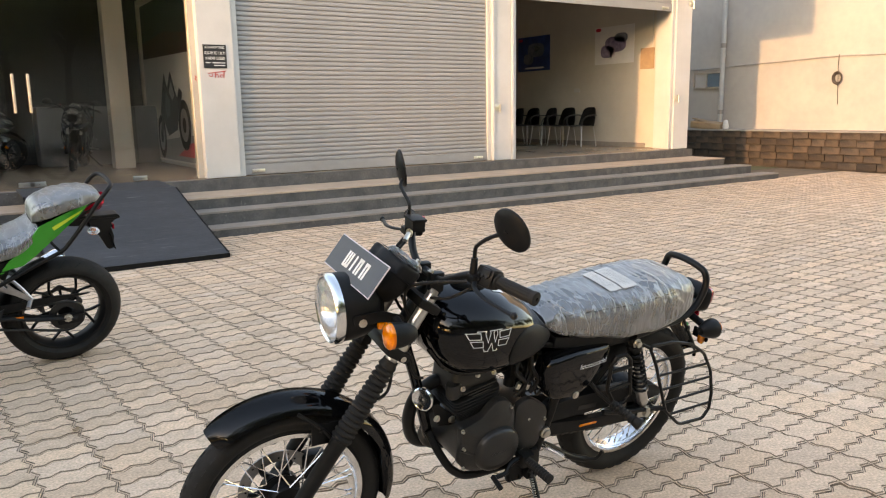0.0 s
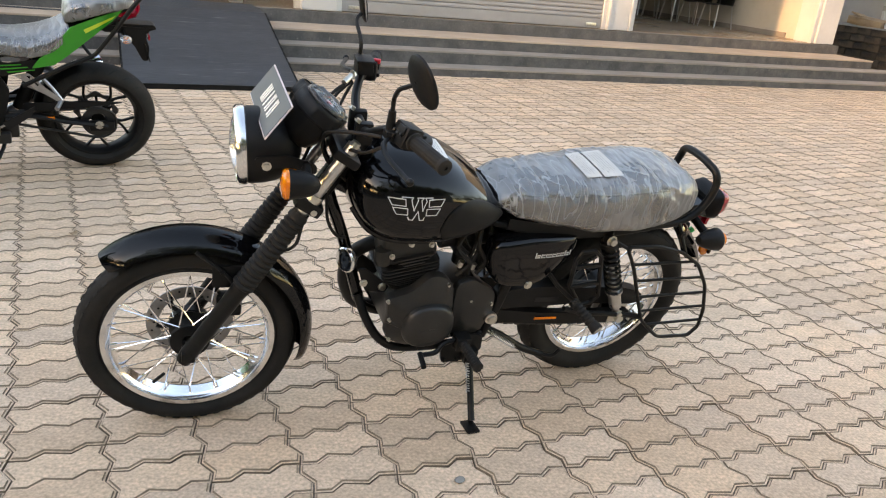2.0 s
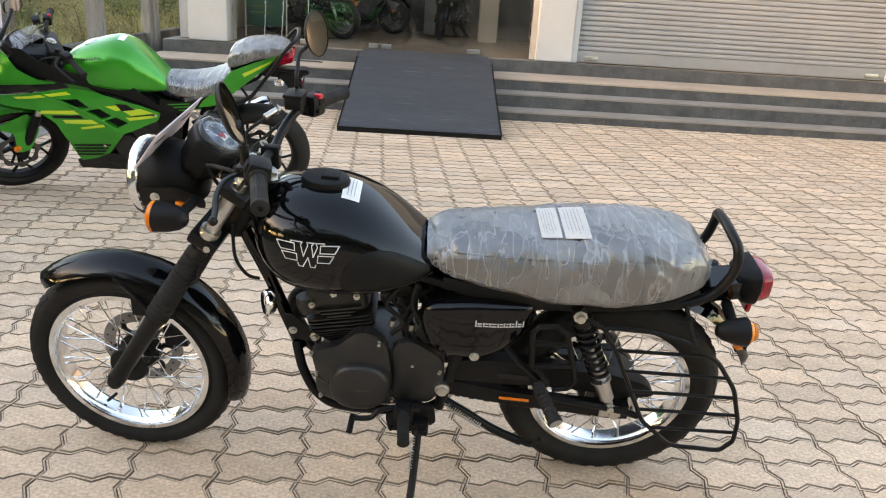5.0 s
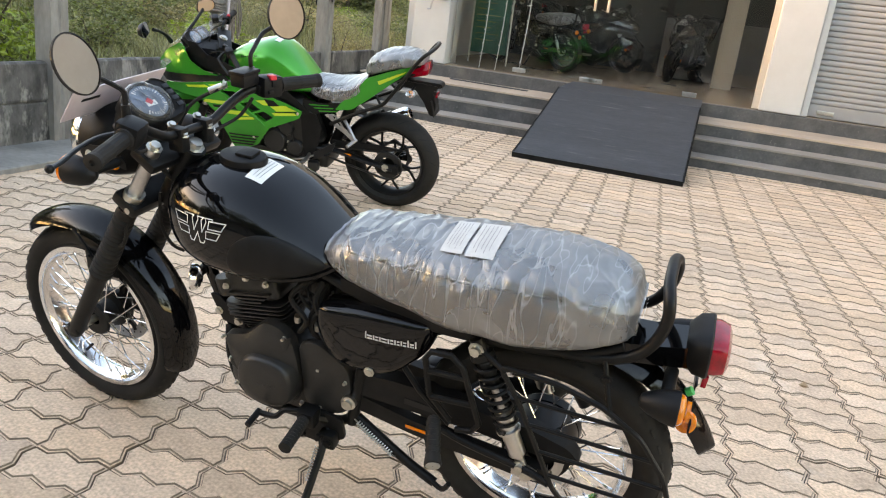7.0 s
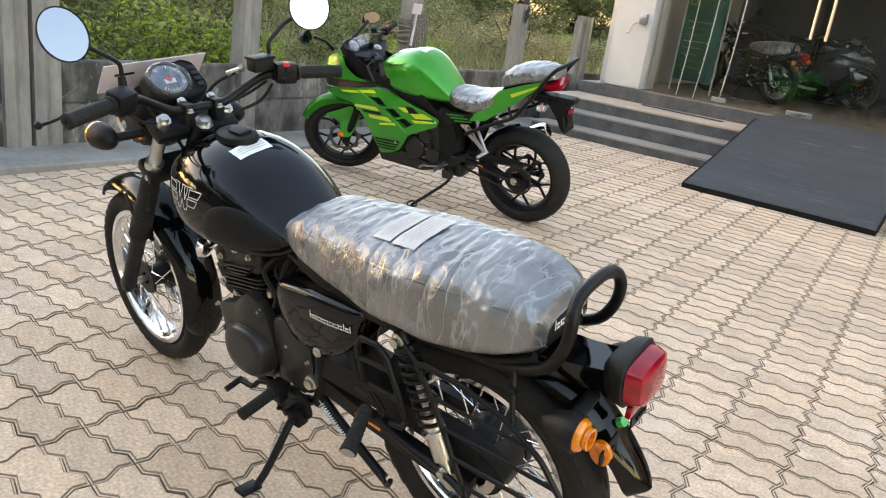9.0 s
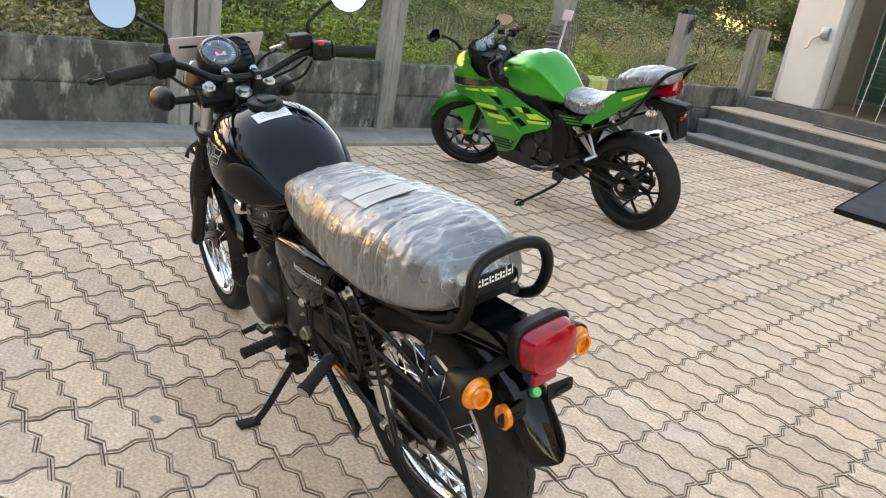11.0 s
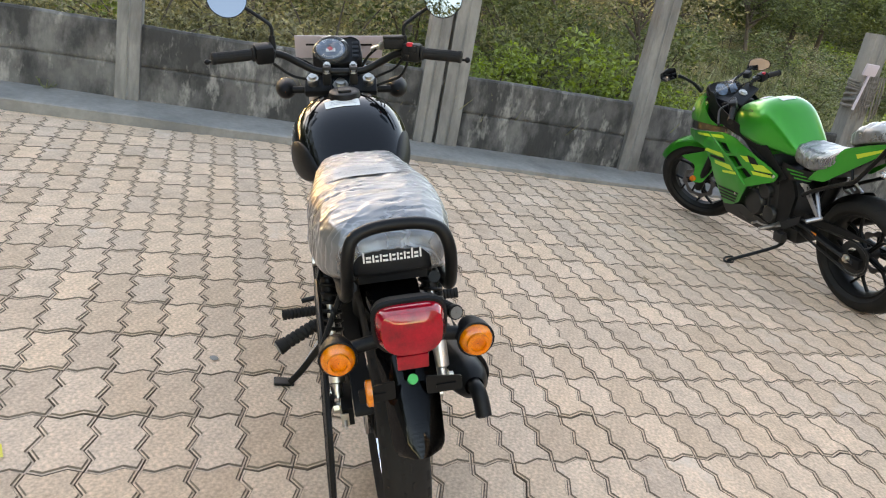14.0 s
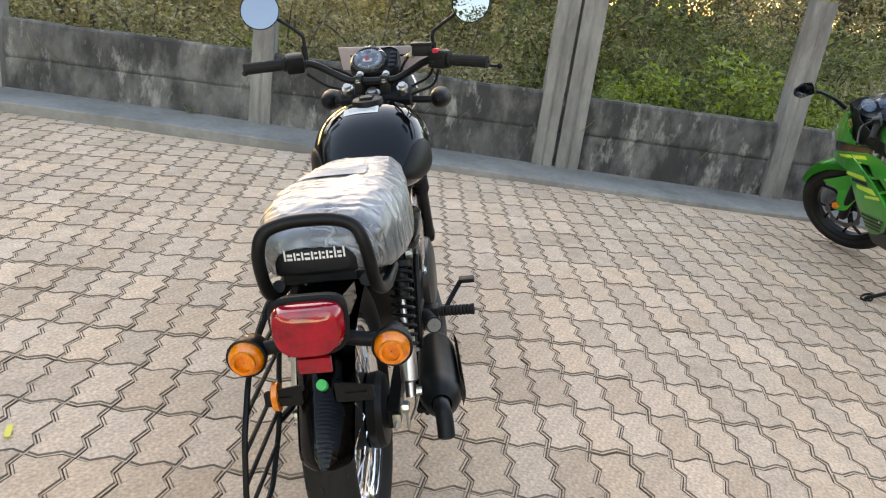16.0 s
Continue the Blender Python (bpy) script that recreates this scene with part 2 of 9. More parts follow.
def wrap_material(haze=1.0, gloss=0.58):
    """Thin crinkled clear film: see-through and milky by turns, with sharp creases."""
    m = bpy.data.materials.new("crinkled film")
    m.use_nodes = True
    nt = m.node_tree
    N, L = nt.nodes, nt.links
    b = N["Principled BSDF"]
    co = N.new("ShaderNodeTexCoord")

    def math_(op, a, c, clamp=False):
        n = N.new("ShaderNodeMath")
        n.operation, n.use_clamp = op, clamp
        for k, v in enumerate((a, c)):
            if isinstance(v, float):
                n.inputs[k].default_value = v
            else:
                L.new(v, n.inputs[k])
        return n.outputs[0]
    wob = N.new("ShaderNodeTexNoise")
    wob.inputs["Scale"].default_value, wob.inputs["Detail"].default_value = 6, 2
    L.new(co.outputs["Object"], wob.inputs["Vector"])
    add = N.new("ShaderNodeMix")
    add.data_type = "RGBA"
    add.blend_type = "ADD"
    add.inputs["Factor"].default_value = 0.02
    L.new(co.outputs["Object"], add.inputs["A"])
    L.new(wob.outputs["Color"], add.inputs["B"])

    def creases(scale, sc, rot, width):
        """Long thin folds: where a stretched noise crosses its middle value."""
        mp = N.new("ShaderNodeMapping")
        mp.inputs["Scale"].default_value, mp.inputs["Rotation"].default_value = sc, rot
        L.new(add.outputs["Result"], mp.inputs["Vector"])
        v = N.new("ShaderNodeTexNoise")
        v.inputs["Scale"].default_value, v.inputs["Detail"].default_value = scale, 1.5
        L.new(mp.outputs[0], v.inputs["Vector"])
        dist = math_("ABSOLUTE", math_("SUBTRACT", v.outputs["Fac"], 0.5), 0.0)
        r = N.new("ShaderNodeMapRange")
        r.inputs["From Min"].default_value, r.inputs["From Max"].default_value = width, 0.0
        L.new(dist, r.inputs["Value"])
        return r.outputs[0], dist
    c1, d1 = creases(12, (2.2, 0.50, 0.55), (0.35, 0.50, 0.85), 0.014)
    c2, d2 = creases(9, (2.4, 0.6, 0.35), (0.2, -0.5, -0.75), 0.012)
    pt = N.new("ShaderNodeTexNoise")
    pt.inputs["Scale"].default_value, pt.inputs["Detail"].default_value = 7, 4
    L.new(add.outputs["Result"], pt.inputs["Vector"])
    pr = N.new("ShaderNodeMapRange")
    pr.inputs["From Min"].default_value, pr.inputs["From Max"].default_value = 0.38, 0.66
    L.new(pt.outputs["Fac"], pr.inputs["Value"])
    al = math_("MULTIPLY_ADD", pr.outputs[0], 0.085 * haze)
    al.node.inputs[2].default_value = 0.10 * haze
    al = math_("ADD", al, math_("MULTIPLY", c1, 0.17 * haze))
    al = math_("ADD", al, math_("MULTIPLY", c2, 0.15 * haze), True)
    h = math_("ADD", math_("MULTIPLY", d1, 4.5), math_("MULTIPLY", d2, 3.0))
    h = math_("ADD", h, pt.outputs["Fac"])
    bu = N.new("ShaderNodeBump")
    bu.inputs["Strength"].default_value, bu.inputs["Distance"].default_value = 0.5, 0.006
    L.new(h, bu.inputs["Height"])
    # milky haze over clear, under a thin gloss
    dif, clr, gls = N.new("ShaderNodeBsdfDiffuse"), N.new("ShaderNodeBsdfTransparent"), N.new("ShaderNodeBsdfGlossy")
    dif.inputs["Color"].default_value = (0.76, 0.76, 0.76, 1)
    clr.inputs["Color"].default_value = (0.97, 0.97, 0.97, 1)
    gls.inputs["Roughness"].default_value = 0.32
    lw = N.new("ShaderNodeLayerWeight")
    lw.inputs["Blend"].default_value = gloss
    for q in (dif, gls, lw):
        L.new(bu.outputs[0], q.inputs["Normal"])
    m1, m2 = N.new("ShaderNodeMixShader"), N.new("ShaderNodeMixShader")
    L.new(al, m1.inputs["Fac"])
    L.new(clr.outputs[0], m1.inputs[1])
    L.new(dif.outputs[0], m1.inputs[2])
    L.new(lw.outputs["Fresnel"], m2.inputs["Fac"])
    L.new(m1.outputs[0], m2.inputs[1])
    L.new(gls.outputs[0], m2.inputs[2])
    L.new(m2.outputs[0], N["Material Output"].inputs["Surface"])
    N.remove(b)
    return m


def add_patches(m, color, scale, lo, hi, amount, stretch=(1, 1, 1), detail=7):
    """Worn or stained patches of another colour where a noise runs high."""
    nt = m.node_tree
    N, L = nt.nodes, nt.links
    b = N["Principled BSDF"]
    src = b.inputs["Base Color"].links[0].from_socket
    co, mp, v, r, mx = N.new("ShaderNodeTexCoord"), N.new("ShaderNodeMapping"), N.new("ShaderNodeTexNoise"), N.new("ShaderNodeMapRange"), N.new("ShaderNodeMix")
    mp.inputs["Scale"].default_value = stretch
    v.inputs["Scale"].default_value, v.inputs["Detail"].default_value, v.inputs["Roughness"].default_value = scale, detail, 0.65
    L.new(co.outputs["Object"], mp.inputs["Vector"])
    L.new(mp.outputs[0], v.inputs["Vector"])
    r.inputs["From Min"].default_value, r.inputs["From Max"].default_value, r.inputs["To Max"].default_value = lo, hi, amount
    L.new(v.outputs["Fac"], r.inputs["Value"])
    mx.data_type = "RGBA"
    L.new(r.outputs[0], mx.inputs["Factor"])
    L.new(src, mx.inputs["A"])
    mx.inputs["B"].default_value = (*color, 1)
    L.new(mx.outputs["Result"], b.inputs["Base Color"])


add_patches(GRANITE, (0.27, 0.25, 0.225), 22, 0.62, 0.72, 0.6)
add_patches(GRANITE, (0.17, 0.15, 0.125), 2.6, 0.52, 0.72, 0.6)
add_patches(RAMP, (0.17, 0.17, 0.17), 7, 0.60, 0.72, 0.55, (0.35, 3.5, 3.5))
add_patches(CONC, (0.030, 0.029, 0.027), 2.8, 0.44, 0.58, 0.85, (1, 1.2, 0.6))
add_patches(CONC, (0.34, 0.32, 0.285), 6, 0.555, 0.67, 0.8, (1, 1.3, 0.55))
add_patches(PAVER, (0.70, 0.57, 0.46), 3.2, 0.57, 0.70, 0.55)
add_patches(PAVER_FAR, (0.70, 0.57, 0.46), 3.2, 0.57, 0.70, 0.55)
add_patches(PAVER_FAR, (0.42, 0.30, 0.21), 1.3, 0.55, 0.70, 0.45)
add_patches(KERB, (0.13, 0.125, 0.115), 1.7, 0.54, 0.68, 0.6)
add_patches(POSTC, (0.115, 0.108, 0.098), 4, 0.52, 0.66, 0.6, (1, 1, 0.25))
add_patches(STONE, (0.022, 0.021, 0.020), 2.2, 0.48, 0.60, 0.8)
add_patches(FARWALL, (0.33, 0.325, 0.31), 0.9, 0.54, 0.72, 0.5, (1, 1, 0.7))
add_patches(SHUT, (0.22, 0.20, 0.175), 2.0, 0.60, 0.74, 0.5, (0.5, 1, 1))


def let_through(m, share):
    """Thin leaves: part of the light goes through and comes out scattered."""
    nt = m.node_tree
    N, L = nt.nodes, nt.links
    b = N["Principled BSDF"]
    tr, mx = N.new("ShaderNodeBsdfTranslucent"), N.new("ShaderNodeMixShader")
    L.new(b.inputs["Base Color"].links[0].from_socket, tr.inputs["Color"])
    mx.inputs["Fac"].default_value = share
    L.new(b.outputs[0], mx.inputs[1])
    L.new(tr.outputs[0], mx.inputs[2])
    L.new(mx.outputs[0], N["Material Output"].inputs["Surface"])


for leaf in (LEAF, LEAFY, LEAFB, GRASS):
    let_through(leaf, 0.22)
FILM, DIALFILM = wrap_material(), wrap_material(0.25, 0.30)


# ---- mesh helpers ----
def mesh_of(name, bm, mat, smooth=True):
    me = bpy.data.meshes.new(name)
    bmesh.ops.recalc_face_normals(bm, faces=bm.faces)
    bm.to_mesh(me)
    bm.free()
    for mm in (mat if isinstance(mat, (list, tuple)) else [mat]):
        me.materials.append(mm)
    if smooth:
        me.shade_smooth()
        try:
            me.set_sharp_from_angle(angle=radians(38))
        except AttributeError:
            pass
    return me


def part(name, bm, mat, parent, label="", smooth=True):
    ob = new(name, mesh_of(name, bm, mat, smooth))
    ob.parent = parent
    return tagged(ob, label) if label else ob


def parts(name, bm, mat, parent, label="", smooth=True):
    """Each unconnected piece of a bmesh as a part of its own."""
    left = set(bm.verts)
    made = []
    bm.verts.ensure_lookup_table()
    while left:
        todo, isle = [left.pop()], set()
        while todo:
            v = todo.pop()
            isle.add(v)
            for e in v.link_edges:
                w = e.other_vert(v)
                if w in left:
                    left.discard(w)
                    todo.append(w)
        nb = bmesh.new()
        order = sorted(isle, key=lambda v: v.index)
        mp = {v: nb.verts.new(v.co) for v in order}
        for fc in {f for v in order for f in v.link_faces}:
            nb.faces.new([mp[v] for v in fc.verts])
        made.append((order[0].index, nb))
    bm.free()
    for _, nb in sorted(made, key=lambda q: q[0]):
        part(name, nb, mat, parent, label, smooth)


def solid(name, bm, mat, label, category, kind="", group="", smooth=True, at=None):
    ob = new(name, mesh_of(name, bm, mat, smooth))
    if at:
        ob.matrix_world = at
    return tagged(ob, label, category, group, kind)


def thing(name, m, label, category, group="", kind=""):
    ob = new(name)
    ob.empty_display_size = 0.05
    ob.matrix_world = m
    return tagged(ob, label, category, group, kind)


def box(bm, x0, x1, y0, y1, z0, z1, bev=0.0):
    r = bmesh.ops.create_cube(bm, size=1.0, matrix=Matrix.LocRotScale(((x0 + x1) / 2, (y0 + y1) / 2, (z0 + z1) / 2), None, (abs(x1 - x0), abs(y1 - y0), abs(z1 - z0))))
    if bev:
        es = list({e for v in r["verts"] for e in v.link_edges})
        bmesh.ops.bevel(bm, geom=es, offset=bev, segments=2, affect="EDGES", profile=0.6)
    return bm


def boxm(bm, m, sx, sy, sz, bev=0.0):
    r = bmesh.ops.create_cube(bm, size=1.0, matrix=m @ Matrix.Diagonal((sx, sy, sz, 1)))
    if bev:
        es = list({e for v in r["verts"] for e in v.link_edges})
        bmesh.ops.bevel(bm, geom=es, offset=bev, segments=2, affect="EDGES", profile=0.6)
    return bm


def B():
    return bmesh.new()


def frame_of(d):
    d = Vector(d).normalized()
    a = Vector((0, 0, 1)) if abs(d.z) < 0.9 else Vector((1, 0, 0))
    s = d.cross(a).normalized()
    return s, s.cross(d).normalized()


def skin(bm, rings, closed=True, cap0=True, cap1=True, loop=False):
    """Faces between successive rings of points."""
    rows = [[bm.verts.new(p) for p in r] for r in rings]
    n = len(rows[0])
    pairs = list(zip(rows, rows[1:])) + ([(rows[-1], rows[0])] if loop else [])
    for a, b in pairs:
        for i in range(n if closed else n - 1):
            j = (i + 1) % n
            try:
                bm.faces.new((a[i], a[j], b[j], b[i]))
            except ValueError:
                pass
    if closed and not loop:
        if cap0:
            bm.faces.new(list(reversed(rows[0])))
        if cap1:
            bm.faces.new(rows[-1])
    return bm


def ring_at(c, s, t, r, n, ry=None):
    return [Vector(c) + s * (r * math.cos(2 * math.pi * i / n)) + t * ((ry or r) * math.sin(2 * math.pi * i / n)) for i in range(n)]


def rod(bm, p, q, r, r2=None, n=10, caps=True):
    p, q = Vector(p), Vector(q)
    s, t = frame_of(q - p)
    return skin(bm, [ring_at(p, s, t, r, n), ring_at(q, s, t, r if r2 is None else r2, n)], cap0=caps, cap1=caps)


def spin(bm, base, axis, prof, n=24, caps=False):
    """A turned shape: prof is (distance along the axis, radius) pairs."""
    base, axis = Vector(base), Vector(axis).normalized()
    s, t = frame_of(axis)
    return skin(bm, [ring_at(base + axis * a, s, t, max(r, 1e-4), n) for a, r in prof], cap0=caps, cap1=caps)


def smoothed(pts, k=6, closed=False):
    pts = [Vector(p) for p in pts]
    out = []
    n = len(pts)
    for i in range(n if closed else n - 1):
        g = (lambda j: pts[j % n]) if closed else (lambda j: pts[max(0, min(n - 1, j))])
        a, b, c, d = g(i - 1), g(i), g(i + 1), g(i + 2)
        for u in range(k):
            x = u / k
            out.append(0.5 * ((2 * b) + (c - a) * x + (2 * a - 5 * b + 4 * c - d) * x * x + (3 * b - a - 3 * c + d) * x ** 3))
    if not closed:
        out.append(pts[-1])
    return out


def tube(bm, pts, r, n=10, k=6, closed=False, radii=None, flat=None):
    """A round tube along a smooth line through pts."""
    ps = smoothed(pts, k, closed) if k > 1 else [Vector(p) for p in pts]
    m = len(ps)
    rings, up = [], None
    for i, p in enumerate(ps):
        d = (ps[(i + 1) % m] - ps[i - 1]) if closed else (ps[min(i + 1, m - 1)] - ps[max(i - 1, 0)])
        if d.length < 1e-9:
            d = Vector((0, 0, 1))
        d.normalize()
        if up is None:
            s, t = frame_of(d)
        else:
            s = (up - d * up.dot(d)).normalized()
            t = s.cross(d).normalized()
        up = s
        f = i / max(1, m - 1)
        rr = r if radii is None else float(np.interp(f, np.linspace(0, 1, len(radii)), radii))
        rings.append(ring_at(p, s, t, rr, n, None if flat is None else rr * flat))
    return skin(bm, rings, loop=closed)


def ball(bm, c, r, n=16, squash=(1, 1, 1)):
    bmesh.ops.create_uvsphere(bm, u_segments=n, v_segments=max(6, n // 2), radius=r, matrix=Matrix.LocRotScale(c, None, squash))
    return bm


def sheet(bm, f, nu, nv, thick=0.0, normal=None):
    """A grid surface f(a, b), a and b from 0 to 1."""
    rows = [[f(i / nu, j / nv) for j in range(nv + 1)] for i in range(nu + 1)]
    v = [[bm.verts.new(p) for p in r] for r in rows]
    for i in range(nu):
        for j in range(nv):
            bm.faces.new((v[i][j], v[i + 1][j], v[i + 1][j + 1], v[i][j + 1]))
    if thick:
        bmesh.ops.solidify(bm, geom=list(bm.faces), thickness=thick)
    return bm


def prism(bm, outline, axis, a0, a1, bev=0.0):
    """A flat outline pushed along an axis. outline: 2D points in the other two axes, in x, y, z order."""
    def at(p, a):
        q = list(p)
        q.insert("xyz".index(axis), a)
        return Vector(q)
    lo = [bm.verts.new(at(p, a0)) for p in outline]
    hi = [bm.verts.new(at(p, a1)) for p in outline]
    n = len(outline)
    f = [bm.faces.new(list(reversed(lo))), bm.faces.new(hi)]
    for i in range(n):
        bm.faces.new((lo[i], lo[(i + 1) % n], hi[(i + 1) % n], hi[i]))
    if bev:
        es = [e for q in f for e in q.edges]
        bmesh.ops.bevel(bm, geom=es, offset=bev, segments=2, affect="EDGES", profile=0.6)
    return bm


def rounded(pts, r, k=4):
    """A 2D outline with its corners rounded."""
    out, n = [], len(pts)
    for i in range(n):
        p, a, b = Vector(pts[i]), Vector(pts[i - 1]), Vector(pts[(i + 1) % n])
        da, db = (a - p), (b - p)
        rr = min(r, da.length * 0.45, db.length * 0.45)
        s, e = p + da.normalized() * rr, p + db.normalized() * rr
        for j in range(k + 1):
            x = j / k
            out.append(tuple((1 - x) ** 2 * s + 2 * x * (1 - x) * p + x * x * e))
    return out

# ---- the large structure ----
FLOOR = 0.53                      # the shop floor over the yard
FRONT = 10.10                     # the facade's plane
STEP_Y = (8.52, 8.86, 9.20)       # the three risers
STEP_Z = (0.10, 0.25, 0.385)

# ground sheet out to the horizon: sunk under the paved yard
bm = B()
xs = [-900, -200, -60, -25, -12, -6, -2.2, -1.5, 2, 6, 10, 15.6, 40, 200, 900]
ys = [-900, -200, -60, -25, -12, -6, -2, 2, 6, 10.0, 20, 45, 120, 900]
gv = [[bm.verts.new((x, y, -0.014 if -1.9 < x < 15.8 else -0.06)) for y in ys] for x in xs]
for i in range(len(xs) - 1):
    for j in range(len(ys) - 1):
        f = bm.faces.new((gv[i][j], gv[i + 1][j], gv[i + 1][j + 1], gv[i][j + 1]))
        f.material_index = 0 if xs[i] >= -1.6 and xs[i + 1] <= 15.7 and ys[j] >= -26 and ys[j + 1] <= 10.5 else 1
solid("ground", bm, [JOINT, SOIL], "flat ground with sandy joints under the paving and dry field beyond", "ground", "structure", smooth=False)

# three low steps, walkway and plinth
X0S, X1S = -1.52, 13.2
for i in range(3):
    bm = B()
    y1 = STEP_Y[i + 1] if i < 2 else 9.95
    box(bm, X0S - 0.10 * i, X1S - 0.36 * i, STEP_Y[i], y1 + (0.03 if i < 2 else 0), -0.02, STEP_Z[i] - 0.022)
    st = solid("step", bm, GRANITE, "dark granite step with a stone tread before the showroom", "step", "structure", "entrance steps", smooth=False)
    bm = B()
    box(bm, X0S - 0.10 * i - 0.008, X1S - 0.36 * i + 0.008, STEP_Y[i] - 0.008, y1 + (0.0 if i < 2 else 0.0), STEP_Z[i] - 0.022, STEP_Z[i], 0.004)
    part("tread", bm, TREAD if i == 2 else TREADG, st, "worn brown stone tread" if i == 2 else "grey stone tread", smooth=False)
bm = B()
box(bm, -1.72, 12.50, 9.951, 22.0, -0.02, FLOOR)
solid("plinth", bm, GRANITE, "dark granite plinth under the shop front", "plinth", "structure", smooth=False)
bm = B()
box(bm, -1.60, 12.30, FRONT - 0.02, 22.0, FLOOR + 0.001, FLOOR + 0.008)
solid("floor", bm, TILE, "polished beige tiled shop floor", "floor", "structure", smooth=False)

# pillars and walls of the shop front
HT = 5.2


def pillar(x0, x1, y1, label):
    b = B()
    box(b, x0, x1, FRONT - 0.05, y1, FLOOR + 0.009, HT, 0.012)
    return solid("pillar", b, WHITE, label, "pillar", "structure", "front pillars", smooth=False)


pillar(-1.42, -0.93, 10.55, "white painted pillar with a small tap box at the end of the glass front")
pillar(3.00, 3.46, 10.55, "white painted pillar with a black sign between glass front and shutter")
pillar(7.66, 8.09, 10.55, "white painted pillar with shutter guides between shutter and open bay")
pillar(12.03, 12.46, 10.55, "white painted end pillar beside the open bay")
bm = B()
box(bm, -1.42, 12.46, FRONT + 0.005, 10.50, 3.46, HT + 0.02)
solid("wall_front", bm, WHITE, "white painted lintel wall over the shop bays", "wall", "structure", smooth=False)
for nm, x0, x1, y0, y1, mt, lb in [("wall_west", -1.60, -1.45, 10.3, 21.8, WHITE, "plain white side wall of the showroom"),
                                   ("wall_between", 7.75, 7.90, 10.56, 20.0, WHITE, "white wall between showroom and open bay"),
                                   ("wall_east", 12.20, 12.40, 10.56, 20.0, CREAM, "cream painted side wall of the open bay")]:
    bm = B()
    box(bm, x0, x1, y0, y1, FLOOR + 0.01, HT)
    solid(nm, bm, mt, lb, "wall", "structure", smooth=False)
bm = B()
box(bm, -1.44, 12.19, 20.0, 20.2, FLOOR + 0.01, HT)
solid("wall_back", bm, WHITE, "plain back wall of the shops", "wall", "structure", smooth=False)
bm = B()
box(bm, -1.62, 12.46, FRONT + 0.005, 20.25, HT + 0.021, HT + 0.3)
solid("ceiling", bm, WHITE, "flat roof slab over the shops", "ceiling", "structure", smooth=False)
bm = B()
box(bm, 12.17, 12.198, 10.9, 19.9, FLOOR + 0.011, FLOOR + 0.10)
solid("baseboard", bm, TREADG, "grey tiled skirting in the open bay", "skirting", "structure", smooth=False)

# roller shutters, slat by slat
def shutter(x0, x1, z0, z1, y, label):
    root = thing("roller_shutter", pose(0, 0, 0), label, "roller shutter", "shop shutters")
    b = B()
    h = 0.0625
    prism(b, [(y + 0.004, 0.0), (y - 0.003, 0.004), (y - 0.008, 0.014), (y - 0.009, 0.030), (y - 0.007, 0.044), (y - 0.002, 0.0555), (y + 0.005, 0.0595), (y + 0.010, 0.0595), (y + 0.010, 0.0)], "x", x0, x1)
    me = mesh_of("slat", b, SHUT, False)
    z = z0 + 0.14
    while z < z1:
        s = new("slat", me)
        s.location = (0, 0, z)
        s.parent = root
        z += h
    b = B()
    box(b, x0, x1, y - 0.02, y + 0.02, z0, z0 + 0.138, 0.006)
    part("bottom_rail", b, SHUT, root, "scuffed steel bottom rail", smooth=False)
    for xx in (x0 + 0.22, x1 - 0.22):
        b = B()
        box(b, xx - 0.09, xx + 0.09, y - 0.034, y - 0.021, z0 + 0.03, z0 + 0.075, 0.006)
        rod(b, (xx, y - 0.05, z0 + 0.05), (xx, y - 0.02, z0 + 0.05), 0.012)
        part("lock", b, ZINC, root, "small steel lock")
    for xx in (x0, x1):
        b = B()
        box(b, xx - 0.035, xx + 0.035, y - 0.045, y + 0.03, FLOOR + 0.01, z1, 0.004)
        part("guide", b, WHITE, root, smooth=False)
    return root


shutter(3.50, 7.63, FLOOR + 0.02, 3.45, FRONT + 0.03, "closed ribbed grey steel roller shutter")
shutter(8.14, 11.98, 3.12, 3.45, FRONT + 0.03, "nearly fully raised grey steel roller shutter over the open bay")
bm = B()
box(bm, 3.5, 7.63, FRONT + 0.06, FRONT + 0.07, FLOOR + 0.012, 3.45)
solid("shutter_backing", bm, SHUT, "plain steel sheet behind the closed shutter", "sheet", "structure", smooth=False)

# frameless glass front with patch fittings and pull handles
gl = thing("glass_front", pose(0, 0, 0), "frameless clear glass shop front with double door", "glass front", kind="structure")
GX = [-0.90, 0.05, 0.98, 2.20, 2.98]
for a, b_ in zip(GX, GX[1:]):
    bm = B()
    box(bm, a + 0.004, b_ - 0.004, FRONT + 0.10, FRONT + 0.112, FLOOR + 0.015, 3.45)
    p = part("pane", bm, GLASS, gl, smooth=False)
    p.visible_shadow = False
for xx in (0.05, 0.93, 1.05, 2.20):
    bm = B()
    box(bm, xx - 0.085, xx + 0.085, FRONT + 0.088, FRONT + 0.124, FLOOR + 0.03, FLOOR + 0.085, 0.004)
    part("patch_fitting", bm, STEEL, gl, "brushed steel patch fitting")
for xx in (0.90, 1.06):
    bm = B()
    rod(bm, (xx, FRONT + 0.05, 1.42), (xx, FRONT + 0.05, 1.86), 0.016, n=12)
    for zz in (1.50, 1.78):
        rod(bm, (xx, FRONT + 0.05, zz), (xx, FRONT + 0.10, zz), 0.009)
    part("pull_handle", bm, STEEL, gl, "steel bar pull handle")
bm = B()
box(bm, 2.93, 3.0, FRONT + 0.06, FRONT + 0.14, FLOOR + 0.01, 3.45)
